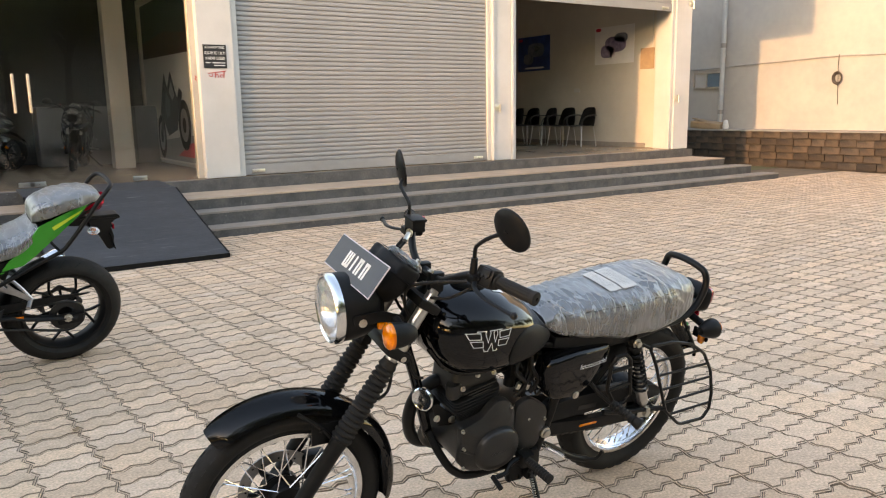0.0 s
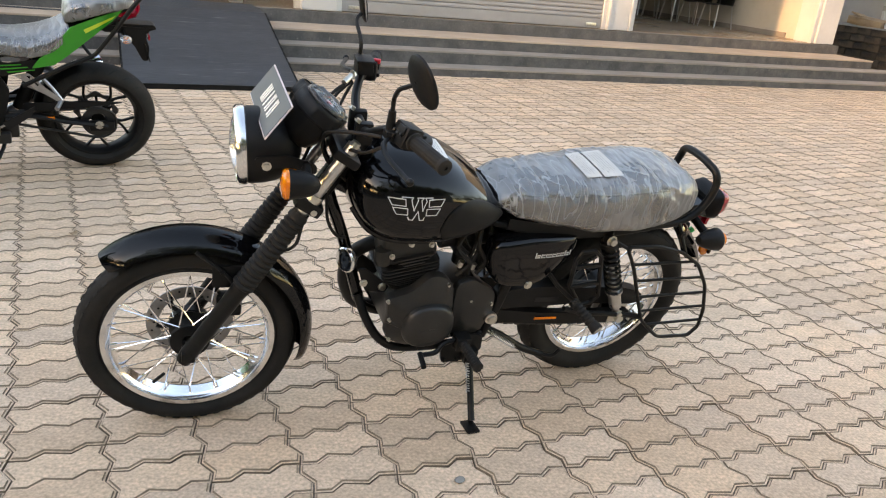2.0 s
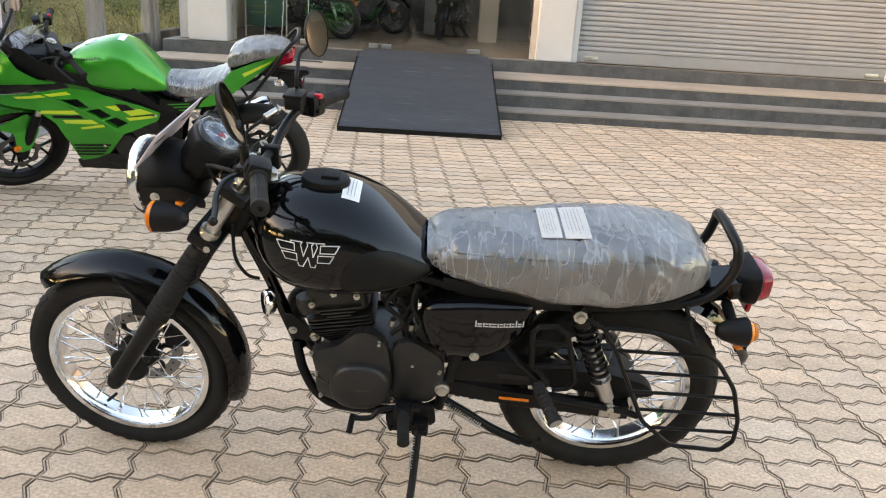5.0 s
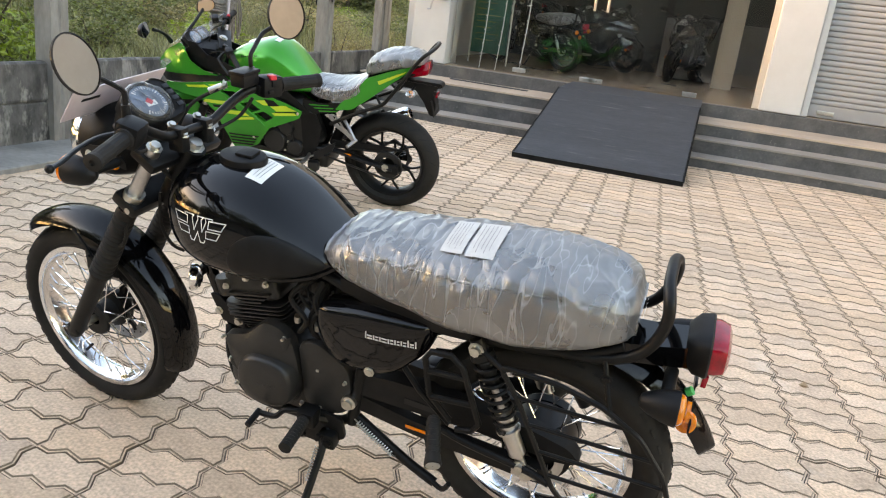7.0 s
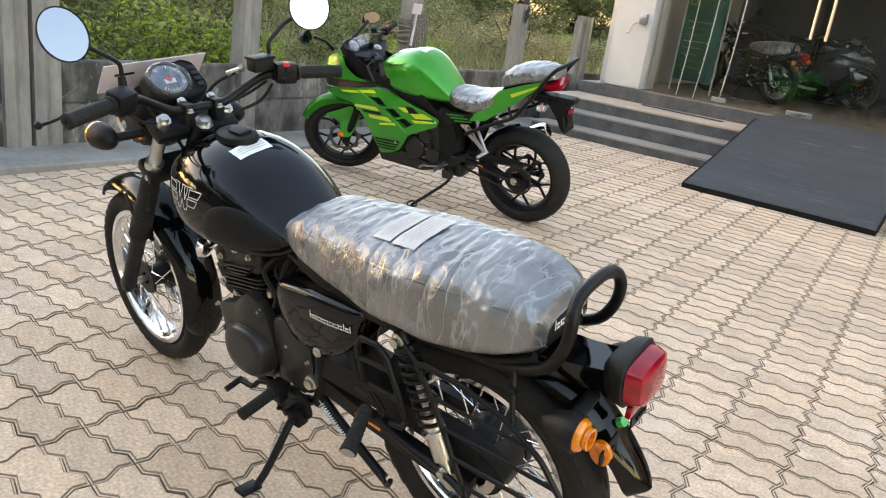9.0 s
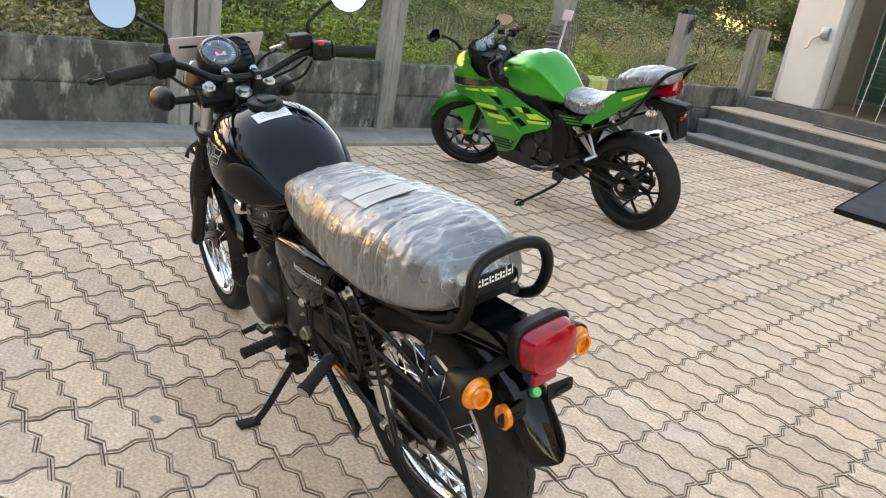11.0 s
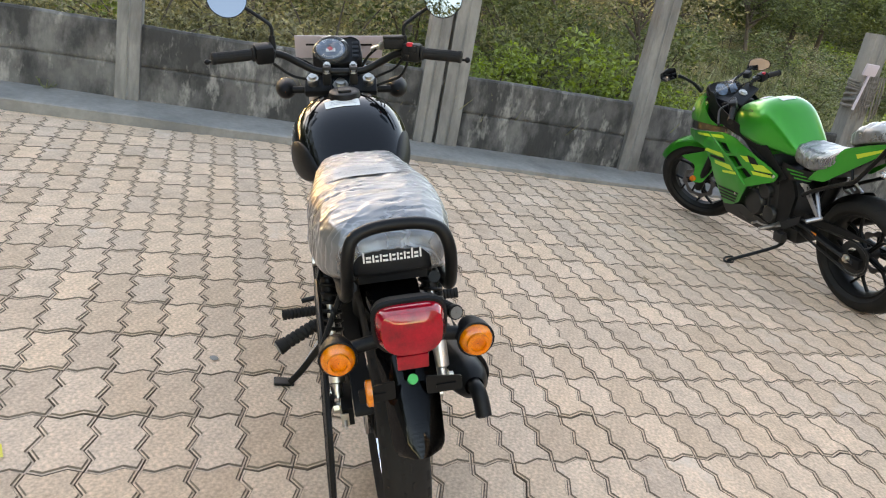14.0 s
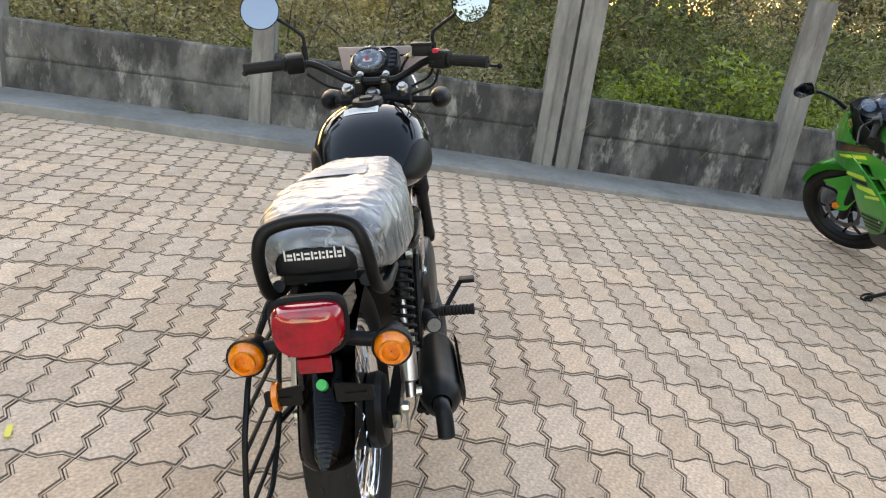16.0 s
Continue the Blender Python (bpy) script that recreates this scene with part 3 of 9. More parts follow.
part("jamb", bm, CREAM, gl, "cream jamb beside the pane", smooth=False)
bm = B()
box(bm, -0.93, 3.0, FRONT + 0.07, FRONT + 0.13, 3.40, 3.455)
part("top_rail", bm, STEEL, gl, smooth=False)

# fence: precast panels between posts on a kerb strip
FX = -1.97
fence = thing("fence", pose(0, 0, 0), "stained precast concrete panel fence with tall posts", "fence", kind="structure")
bm = B()
vs = [[], []]
for j in range(41):
    y = -24 + j * (33.2 / 40)
    h = float(np.interp(y, [-24, 0, 4, 8.5], [0.10, 0.075, 0.03, 0.015]))
    ring = [(-2.3, y, -0.08), (-1.47 + 0.012 * noise.noise((0, y * 3, 0)), y, -0.08), (-1.47 + 0.012 * noise.noise((0, y * 3, 0)), y, h - 0.008), (-1.485, y, h), (-2.3, y, h + 0.01)]
    vs[0].append(ring)
skin(bm, vs[0])
solid("kerb", bm, KERB, "rough grey concrete kerb strip along the fence", "kerb", "structure", smooth=False)
POSTS = [(-7.2, 1.45, 0.15), (-5.2, 1.45, 0.15), (-3.2, 1.45, 0.15), (-1.25, 0.95, 0.15), (0.73, 0.86, 0.16), (2.86, 2.6, 0.15), (3.05, 2.35, 0.17), (4.62, 1.46, 0.16), (6.62, 1.45, 0.17), (8.62, 1.36, 0.16), (10.32, 1.33, 0.22)]
for k, (y, h, w) in enumerate(POSTS):
    bm = B()
    lean = 0.006 * math.sin(k * 7.3)
    rings = []
    for i in range(9):
        z = -0.05 + (h + 0.05) * i / 8
        q = 1 - 0.06 * i / 8
        dx, dy = lean * z + 0.003 * noise.noise((k, i, 3)), 0.02 * math.sin(k * 3.1) * z
        rings.append([(FX + dx + a * 0.075 * q, y + dy + b_ * w / 2 * q, z) for a, b_ in ((-1, -1), (1, -1), (1, -0.15), (1.18, 0), (1, 0.15), (1, 1), (-1, 1))])
    skin(bm, rings)
    if k == 10:
        box(bm, FX - 0.05, FX + 0.05, y - 0.2, y - 0.12, 0, h - 0.06)
    part("post", bm, POSTC, fence, "tall grey concrete post" if h > 1.2 else "short grey concrete post", smooth=False)
ys = sorted({round(p[0], 2) for p in POSTS if abs(p[0] - 2.86) > 0.01} | {-24, -19, -14, -9.2, 12.4, 14.5})
for a, b_ in zip(ys, ys[1:]):
    for z0, z1 in ((0.0, 0.308), (0.312, 0.585)):
        bm = B()
        n = 10
        rings = []
        for i in range(n + 1):
            y = a + (b_ - a) * i / n
            wv = 0.004 * noise.noise((a, y * 4, z0))
            top = z1 + (0.01 * noise.noise((y * 3, 1, z0)) if z0 > 0 else 0)
            rings.append([(FX - 0.03, y, z0), (FX + 0.022 + wv, y, z0), (FX + 0.030 + wv, y, z0 + 0.02), (FX + 0.026 + wv, y, top - 0.015), (FX + 0.012 + wv, y, top), (FX - 0.03, y, top)])
        skin(bm, rings)
        part("panel", bm, CONC, fence, "grey concrete panel with dark mould stains", smooth=False)

# unseen board added at the end of the front, to shade the pale wall
bm = B()
box(bm, 12.38, 12.46, 8.78, FRONT - 0.052, 3.50, HT, 0.006)
solid("shade_board", bm, WHITE, "unseen white board added at the end pillar to shade the pale wall", "sign", smooth=False)

# pale building and stone retaining wall on the east side
bm = B()
box(bm, 16.0, 16.3, 5.0, 24, 0.6, 8.0)
solid("wall_far", bm, FARWALL, "pale plastered side wall of the neighbouring building", "wall", "structure", smooth=False)
bm = B()
box(bm, 15.53, 15.99, 2.0, 24, -0.1, 0.77)
solid("wall_low", bm, MORTAR, "low dark stone retaining wall", "wall", "structure", smooth=False)
bm = B()
box(bm, -24, 16, -27, -26.7, -0.1, 2.0)
solid("wall_south", bm, CONC, "plain boundary wall at the far side of the yard", "wall", "structure", smooth=False)

# plain unseen block added behind the way, to keep sky light off the front
bm = B()
box(bm, -14, 15.4, -14.2, -13.2, -0.1, 5.0)
solid("wall_skyblock", bm, FARWALL, "plain unseen block added across the yard to cut the sky light", "wall", "structure", smooth=False)

# ---- the black motorcycle: x runs to its tail, y to its right, z up; the front axle stands over the origin ----
def wheel(root, name, x, r_tyre, wt, r_rim, hub_w, tread, n_sp=36):
    """A spoked wheel: chrome rim with tyre, hub and spokes under it."""
    b = B()
    rp = [(-0.034, r_rim), (-0.034, r_rim - 0.013), (-0.026, r_rim - 0.015), (-0.017, r_rim - 0.024), (0.017, r_rim - 0.024), (0.026, r_rim - 0.015), (0.034, r_rim - 0.013), (0.034, r_rim), (0.028, r_rim + 0.002), (-0.028, r_rim + 0.002)]
    rings = []
    for i in range(64):
        a = 2 * math.pi * i / 64
        rings.append([(q * math.cos(a), y, q * math.sin(a)) for y, q in rp])
    skin(b, rings, loop=True)
    rim = part(name, b, CHROME, root, "bright chrome rim with wire spokes")
    rim.location = (x, 0, r_tyre)
    b = B()
    h = r_tyre - r_rim
    prof = []
    for i in range(15):
        a = -2.45 + 4.9 * i / 14
        prof.append((wt / 2 * math.sin(a) * (1.0 if abs(a) < 1.6 else 0.98), r_tyre - h * 0.5 + h * 0.5 * math.cos(a)))
    prof = [(-0.03, r_rim - 0.004)] + prof + [(0.03, r_rim - 0.004)]
    rings = []
    for i in range(72):
        a = 2 * math.pi * i / 72
        rings.append([(q * math.cos(a), y, q * math.sin(a)) for y, q in prof])
    skin(b, rings, loop=True)
    part("tyre", b, RUBBER, rim, "black rubber tyre with fine tread")
    # tread lugs standing proud between the grooves
    b = B()
    for i in range(tread):
        for sd in (-1, 1):
            a0 = 2 * math.pi * (i + (0.5 if sd > 0 else 0)) / tread
            da = 2 * math.pi / tread * 0.72
            lo, hi = [], []
            for (ta, ph) in ((0.12, 0.0), (0.95, 0.30), (0.95, 1.0), (0.12, 0.66)):
                al = 1.05 * ta * sd
                for lst, up in ((lo, -0.001), (hi, 0.0020)):
                    q = r_tyre - h * 0.5 + (h * 0.5 + up) * math.cos(al)
                    y = (wt / 2 + up) * math.sin(al)
                    lst.append(Vector((q * math.cos(a0 + da * ph), y, q * math.sin(a0 + da * ph))))
            skin(b, [lo, hi], cap0=False)
    part("tread", b, RUBBER, rim, smooth=False)
    b = B()
    spin(b, (0, -hub_w, 0), (0, 1, 0), [(0, 0.02), (0, 0.052), (0.008, 0.056), (0.014, 0.040), (hub_w, 0.034), (2 * hub_w - 0.014, 0.040), (2 * hub_w - 0.008, 0.056), (2 * hub_w, 0.052), (2 * hub_w, 0.02)], 24)
    part("hub", b, BLACKMT, rim, "black hub")
    for sd in (-1, 1):
        for way in (-1, 1):
            b = B()
            a1 = way * 0.62
            p, q = Vector((0.050, sd * (hub_w - 0.005), 0)), Vector(((r_rim - 0.020) * math.cos(a1), sd * 0.010, (r_rim - 0.020) * math.sin(a1)))
            rod(b, p, q, 0.0020, n=5)
            rod(b, q - (q - p).normalized() * 0.016, q, 0.0034, n=6)
            me = mesh_of("spoke", b, CHROME)
            for i in range(n_sp // 4):
                s = new("spoke", me)
                s.rotation_euler = (0, 2 * math.pi * (i + 0.25 * (sd + 1) + 0.12 * way) / (n_sp // 4), 0)
                s.parent = rim
    return rim


def bolt(b, p, axis, r=0.008, h=0.006):
    a = Vector(axis).normalized()
    p = Vector(p)
    spin(b, p, a, [(0, r * 1.5), (0.0015, r * 1.5), (0.0015, r), (h, r * 0.95), (h, 0.0005)], 8)


TANK = [(0.388, 0.828, 0.775, 0.045), (0.400, 0.850, 0.735, 0.090), (0.430, 0.874, 0.690, 0.132), (0.480, 0.892, 0.656, 0.160), (0.545, 0.898, 0.643, 0.175),
        (0.615, 0.890, 0.641, 0.176), (0.685, 0.863, 0.648, 0.167), (0.745, 0.824, 0.660, 0.149), (0.795, 0.782, 0.678, 0.125), (0.830, 0.750, 0.700, 0.100), (0.847, 0.728, 0.712, 0.070)]


_tank_s = smoothed([Vector((t[0], t[1], t[2])) for t in TANK], 5), smoothed([Vector((t[0], t[3], 0)) for t in TANK], 5)


def tank_sm(u):
    a, c = _tank_s
    xa = [p.x for p in a]
    return float(np.interp(u, xa, [p.y for p in a])), float(np.interp(u, xa, [p.z for p in a])), float(np.interp(u, [p.x for p in c], [p.y for p in c]))


def tank_pt(u, th, off=0.0):
    zt, zb, hw = tank_sm(u)
    zc = zb + 0.40 * (zt - zb)
    c, s = math.cos(th), math.sin(th)
    y = (hw + off) * math.copysign(abs(c) ** 0.78, c)
    z = zc + (zt + off - zc) * abs(s) ** 0.88 if s >= 0 else zc - (zc - zb + off) * abs(s) ** 0.75
    return Vector((u, y, z))


def tank_side(u, w, side=-1, off=0.0):
    zt, zb, hw = tank_sm(u)
    zc = zb + 0.40 * (zt - zb)
    k = (w - zc) / (zt - zc) if w >= zc else (zc - w) / (zc - zb)
    k = min(0.999, max(0.0, k))
    s = k ** (1 / 0.88) if w >= zc else k ** (1 / 0.75)
    return Vector((u, side * (hw * max(0.0, 1 - s * s) ** 0.39 + off), w))


SEAT = [(0.820, 0.760, 0.735, 0.078), (0.845, 0.780, 0.722, 0.094), (0.90, 0.790, 0.700, 0.108), (0.98, 0.799, 0.681, 0.120), (1.10, 0.809, 0.664, 0.136),
        (1.20, 0.818, 0.657, 0.143), (1.30, 0.823, 0.660, 0.141), (1.40, 0.820, 0.675, 0.130), (1.462, 0.808, 0.692, 0.113), (1.500, 0.786, 0.706, 0.092), (1.516, 0.755, 0.720, 0.064)]
_sa = smoothed([Vector((t[0], t[1], t[2])) for t in SEAT], 5), smoothed([Vector((t[0], t[3], 0)) for t in SEAT], 5)


def seat_pt(u, th, off=0.0):
    a, c = _sa
    xa = [p.x for p in a]
    zt, zb = float(np.interp(u, xa, [p.y for p in a])), float(np.interp(u, xa, [p.z for p in a]))
    hw = float(np.interp(u, [p.x for p in c], [p.y for p in c]))
    zc = zb + 0.35 * (zt - zb)
    co, s = math.cos(th), math.sin(th)
    y = (hw + off) * math.copysign(abs(co) ** 0.55, co)
    z = zc + (zt + off - zc) * abs(s) ** 0.70 if s >= 0 else zc - (zc - zb) * abs(s) ** 0.5
    return Vector((u, y, z))


def letter_bars(b, place, widths, heights, h, gap, thick, depth=0.001):
    """A row of plain upright bars and rings of dashes, standing in for a maker's word. place(a, c) gives a surface point."""
    x = 0.0
    for w_, hh in zip(widths, heights):
        for (x0, x1, z0, z1) in ((x, x + thick, 0, hh), (x + thick * 1.6, x + w_, hh * 0.62 if hh < 0.9 else 0.36, hh * 0.88 if hh < 0.9 else 0.60), (x + thick * 1.6, x + w_, 0.0, 0.22)):
            if x1 - x0 < 0.001:
                continue
            vs = [b.verts.new(place(p, q * h)) for p, q in ((x0, z0), (x1, z0), (x1, z1), (x0, z1))]
            b.faces.new(vs)
        x += w_ + gap
    return x


def black_bike(m):
    root = thing("motorcycle", m, "gloss black roadster motorcycle with film-wrapped seat on its side stand", "motorcycle", "parked motorcycles")
    RY = -0.018                   # the rear wheel stands a little to the left of the tail
    fw = wheel(root, "front_wheel", 0.004, 0.294, 0.084, 0.228, 0.036, 46)
    rw = wheel(root, "rear_wheel", 1.345, 0.310, 0.104, 0.226, 0.045, 40)
    rw.location.y = RY
    # front brake disc with holes ring, on the right of the wheel
    b = B()
    spin(b, (0, 0.058, 0), (0, 1, 0), [(0, 0.084), (0, 0.118), (0.004, 0.118), (0.004, 0.084), (0, 0.084)], 48)
    part("brake_disc", b, surf("brake steel", (0.30, 0.29, 0.28), (0.22, 0.21, 0.20), 20, 0.38, metal=1.0), fw, "drilled steel brake disc")
    b = B()
    for i in range(6):
        a = i * math.pi / 3
        tube(b, [(0.05 * math.cos(a), 0.055, 0.05 * math.sin(a)), (0.07 * math.cos(a + 0.2), 0.058, 0.07 * math.sin(a + 0.2)), (0.09 * math.cos(a + 0.1), 0.060, 0.09 * math.sin(a + 0.1))], 0.008, 6, 3)
    spin(b, (0, 0.030, 0), (0, 1, 0), [(0, 0.03), (0.002, 0.058), (0.028, 0.058), (0.03, 0.03)], 24)
    parts("disc_carrier", b, BLACKMT, fw)
    b = B()
    for i in range(24):
        a = 2 * math.pi * i / 24
        q = 0.096 + 0.010 * (i % 2)
        spin(b, (q * math.cos(a), 0.0572, q * math.sin(a)), (0, -1, 0), [(0, 0.0035), (0.0005, 0.0001)], 8)
    parts("drill_hole", b, PLASTIC, fw)
    b = B()
    rod(b, (0, -0.075, 0), (0, 0.085, 0), 0.011, n=12)
    bolt(b, (0, -0.072, 0), (0, -1, 0), 0.012, 0.010)
    part("axle", b, ZINC, fw, "zinc plated axle nut")
    b = B()
    box(b, 0.045, 0.115, 0.045, 0.085, 0.03, 0.10, 0.010)
    cal = part("brake_caliper", b, BLACKMT, root)
    cal.location = (0.03, 0, 0.285)
    b = B()
    rod(b, (0.0, 0, 0.0), (0.03, 0, 0.03), 0.005, n=6)
    v = part("valve", b, PLASTIC, fw)
    v.location = (-0.10, -0.005, -0.165)
    # front fender
    b = B()

    def fen(a, c):
        ang = radians(130 - 145 * a)
        y = (2 * c - 1)
        hw = 0.064 * (1 - 0.35 * max(0, (0.06 - a) / 0.06) ** 2 - 0.25 * max(0, (a - 0.95) / 0.05) ** 2)
        r = 0.340 - 0.030 * abs(y) ** 2.2 - 0.010 * (abs(y) > 0.97) - 0.012 * math.cos(math.pi * (a - 0.2)) ** 2 * (a > 0.7)
        return Vector((0.004 + r * math.cos(ang), hw * y, 0.297 + r * math.sin(ang)))
    sheet(b, fen, 40, 14, 0.003)
    part("front_fender", b, BLACKGL, root, "gloss black front fender")
    for sd in (-1, 1):
        b = B()
        tube(b, [(0.02 , sd * 0.062, 0.600), (0.09, sd * 0.076, 0.545), (0.12, sd * 0.08, 0.50)], 0.006, 6, 4)
        bolt(b, (0.085, sd * 0.079, 0.545), (0, sd, 0), 0.006)
        bolt(b, (0.155, sd * 0.079, 0.515), (0, sd, 0), 0.006)
        box(b, 0.06, 0.17, sd * 0.066 - 0.003, sd * 0.066 + 0.003, 0.495, 0.56)
        part("fender_stay", b, BLACKMT, root)
    # fork
    D = Vector((0.526, 0, 0.850)).normalized()
    for sd in (-1, 1):
        A = Vector((0.0, sd * 0.090, 0.295))
        b = B()
        spin(b, A - D * 0.028, D, [(0, 0.008), (0.002, 0.02), (0.03, 0.024), (0.07, 0.0225), (0.26, 0.0235), (0.275, 0.026), (0.29, 0.026)], 16, True)
        box(b, -0.018, 0.018, sd * 0.090 - 0.022, sd * 0.090 + 0.022, 0.279, 0.312, 0.006)
        leg = part("fork_leg", b, BLACKMT, root, "matt black fork leg with ribbed rubber gaiter")
        b = B()
        prof = [(0.250, 0.026)]
        for i in range(15):
            s0 = 0.256 + i * 0.0168
            rr = 0.0315 - 0.005 * i / 14
            prof += [(s0, rr - 0.0055), (s0 + 0.005, rr), (s0 + 0.011, rr)]
        prof += [(0.512, 0.0225), (0.520, 0.0225)]
        spin(b, A, D, prof, 18)
        part("gaiter", b, RUBBER, leg, "ribbed black rubber gaiter")
        b = B()
        rod(b, A + D * 0.50, A + D * 0.735, 0.0175, n=16)
        part("stanchion", b, STEEL, leg, "bright steel fork tube")
        b = B()
        bolt(b, A + D * 0.735, D, 0.013, 0.012)
        spin(b, A + D * 0.545, D, [(0, 0.018), (0.0, 0.025), (0.035, 0.025), (0.035, 0.018)], 14)
        parts("fork_cap", b, ZINC, leg)
        b = B()
        bolt(b, A + D * 0.53 + Vector((0.02, sd * 0.022, 0)), (0, sd, 0), 0.009)
        part("clamp_bolt", b, ZINC, leg)
    b = B()
    for s, w_ in ((0.545, 0.034), (0.700, 0.028)):
        c = Vector((0, 0, 0.295)) + D * s
        mtx = Matrix.Translation(c) @ Euler((0, math.atan2(D.x, D.z), 0)).to_matrix().to_4x4()
        boxm(b, mtx, 0.075, 0.235, w_, 0.010)
    rod(b, Vector((0.045, 0, 0.295)) + D * 0.53, Vector((0.045, 0, 0.295)) + D * 0.716, 0.030, n=16)
    part("triple_clamp", b, BLACKMT, root)
    b = B()
    c = Vector((0.045, 0, 0.295)) + D * 0.718
    bolt(b, c, D, 0.017, 0.016)
    for sd in (-1, 1):
        for du in (-0.012, 0.022):
            bolt(b, Vector((0.412 + du, sd * 0.042, 0.958 - du * 0.5)), D, 0.008, 0.008)
    parts("yoke_bolt", b, ZINC, root, "zinc plated yoke bolt")
    # headlamp
    b = B()
    H = Vector((0.127, 0, 0.872))
    ax = Vector((1, 0, 0.06)).normalized()
    spin(b, H + ax * 0.02, ax, [(-0.012, 0.094), (0.0, 0.0955), (0.03, 0.0945), (0.06, 0.089), (0.09, 0.075), (0.115, 0.050), (0.125, 0.02), (0.126, 0.001)], 32)
    hl = part("headlamp", b, PLASTIC, root, "round headlamp with black shell and chrome ring")
    b = B()
    spin(b, H, ax, [(-0.012, 0.088), (-0.016, 0.093), (-0.010, 0.0985), (0.000, 0.0995), (0.008, 0.0985), (0.011, 0.094), (0.009, 0.090), (-0.006, 0.088), (-0.012, 0.088)], 40)
    part("rim_ring", b, CHROME, hl, "chrome ring")
    b = B()
    spin(b, H, ax, [(-0.030, 0.001), (-0.028, 0.03), (-0.022, 0.06), (-0.010, 0.086), (-0.004, 0.089)], 32)
    part("lens", b, LENS, hl, "clear fluted glass lens")
    b = B()
    spin(b, H, ax, [(0.06, 0.001), (0.045, 0.04), (0.02, 0.07), (0.0, 0.086)], 32)
    part("reflector", b, CHROME, hl)
    for sd in (-1, 1):
        b = B()
        prism(b, rounded([(0.150, 0.885), (0.235, 0.893), (0.300, 0.870), (0.300, 0.845), (0.235, 0.862), (0.160, 0.855)], 0.012), "y", sd * 0.098, sd * 0.102)
        br = part("lamp_bracket", b, BLACKMT, root)
        b = B()
        bolt(b, (0.180, sd * 0.102, 0.864), (0, sd, 0), 0.008, 0.006)
        part("bracket_bolt", b, ZINC, br, "zinc plated bolt")
        b = B()
        box(b, 0.225, 0.262, sd * 0.094 - 0.006, sd * 0.094 + 0.006, 0.838, 0.858, 0.004)
        part("side_reflector", b, ORANGE, root, "small amber side reflector")
    # front turn signals
    for sd in (-1, 1):
        b = B()
        c = Vector((0.252, sd * 0.190, 0.862))
        spin(b, c + Vector((0.045, 0, 0)), (-1, 0, 0), [(0.0, 0.001), (0.006, 0.016), (0.02, 0.026), (0.045, 0.033), (0.075, 0.036)], 20)
        rod(b, (0.275, sd * 0.09, 0.864), (0.268, sd * 0.170, 0.862), 0.012, n=10)
        ts = part("turn_signal", b, PLASTIC, root, "black turn signal with amber lens")
        b = B()
        spin(b, c + Vector((-0.030, 0, 0)), (-1, 0, 0), [(0.0, 0.036), (0.008, 0.036), (0.014, 0.030), (0.018, 0.015), (0.019, 0.001)], 20)
        part("lens", b, ORANGE, ts, "amber ribbed lens")
    # display plate over the headlamp
    pm = Matrix.Translation((0.190, -0.006, 0.994)) @ Euler((radians(-1.0), radians(36), radians(2.0))).to_matrix().to_4x4()
    b = B()
    boxm(b, pm, 0.003, 0.298, 0.100, 0.0008)
    pl = part("display_plate", b, PLATEW, root, "thin plate, dark grey in front and pinkish white behind", smooth=False)
    b = B()
    boxm(b, pm @ Matrix.Translation((-0.0022, 0, 0)), 0.001, 0.292, 0.094)
    part("plate_face", b, PLATED, pl, "dark grey face with white bars", smooth=False)
    b = B()
    for y0, wd, parts_ in ((0.062, 0.040, 3), (0.012, 0.014, 1), (-0.012, 0.028, 2), (-0.050, 0.028, 2)):
        for k in range(parts_):
            yy = y0 - k * wd / max(1, parts_) - 0.006
            boxm(b, pm @ Matrix.Translation((-0.0034, yy, 0.0)), 0.0008, 0.0085, 0.046)
        if parts_ > 1:
            boxm(b, pm @ Matrix.Translation((-0.0034, y0 - wd / 2 + 0.002, -0.019 if parts_ == 3 else 0.019)), 0.0008, wd * 0.8, 0.009)
    parts("plate_mark", b, PAPER, pl, "white block mark", smooth=False)
    b = B()
    for dy in (-0.085, 0.085):
        boxm(b, pm @ Matrix.Translation((0.0022, dy, 0.012)), 0.001, 0.055, 0.008)
    parts("plate_slot", b, PLASTIC, pl, smooth=False)
    # instrument
    gm = Matrix.Translation((0.298, -0.006, 0.972)) @ Euler((0, radians(38), 0)).to_matrix().to_4x4()
    b = B()
    ol = rounded([(-0.058, -0.045), (-0.066, -0.006), (-0.060, 0.022), (-0.068, 0.044), (-0.052, 0.072), (0.028, 0.080), (0.052, 0.058), (0.060, 0.012), (0.058, -0.050), (0.030, -0.084), (-0.030, -0.084)], 0.012, 3)
    rings = [[gm @ Vector((x * k, y * k, z)) for x, y in ol] for z, k in ((-0.085, 0.52), (-0.078, 0.66), (-0.050, 0.84), (-0.006, 0.95), (-0.004, 1.0), (0.024, 1.0), (0.032, 0.975), (0.035, 0.93), (0.031, 0.90))]
    skin(b, rings)
    gp = part("instrument", b, PLASTIC, root, "black instrument pod with round dial under film")
    b = B()
    spin(b, gm @ Vector((0, -0.024, 0.030)), gm.to_3x3() @ Vector((0, 0, 1)), [(0, 0.052), (0.012, 0.053), (0.016, 0.049), (0.012, 0.046)], 32)
    part("bezel", b, BLACKMT, gp)
    b = B()
    spin(b, gm @ Vector((0, -0.024, 0.036)), gm.to_3x3() @ Vector((0, 0, 1)), [(0.006, 0.046), (0.0075, 0.001)], 32)
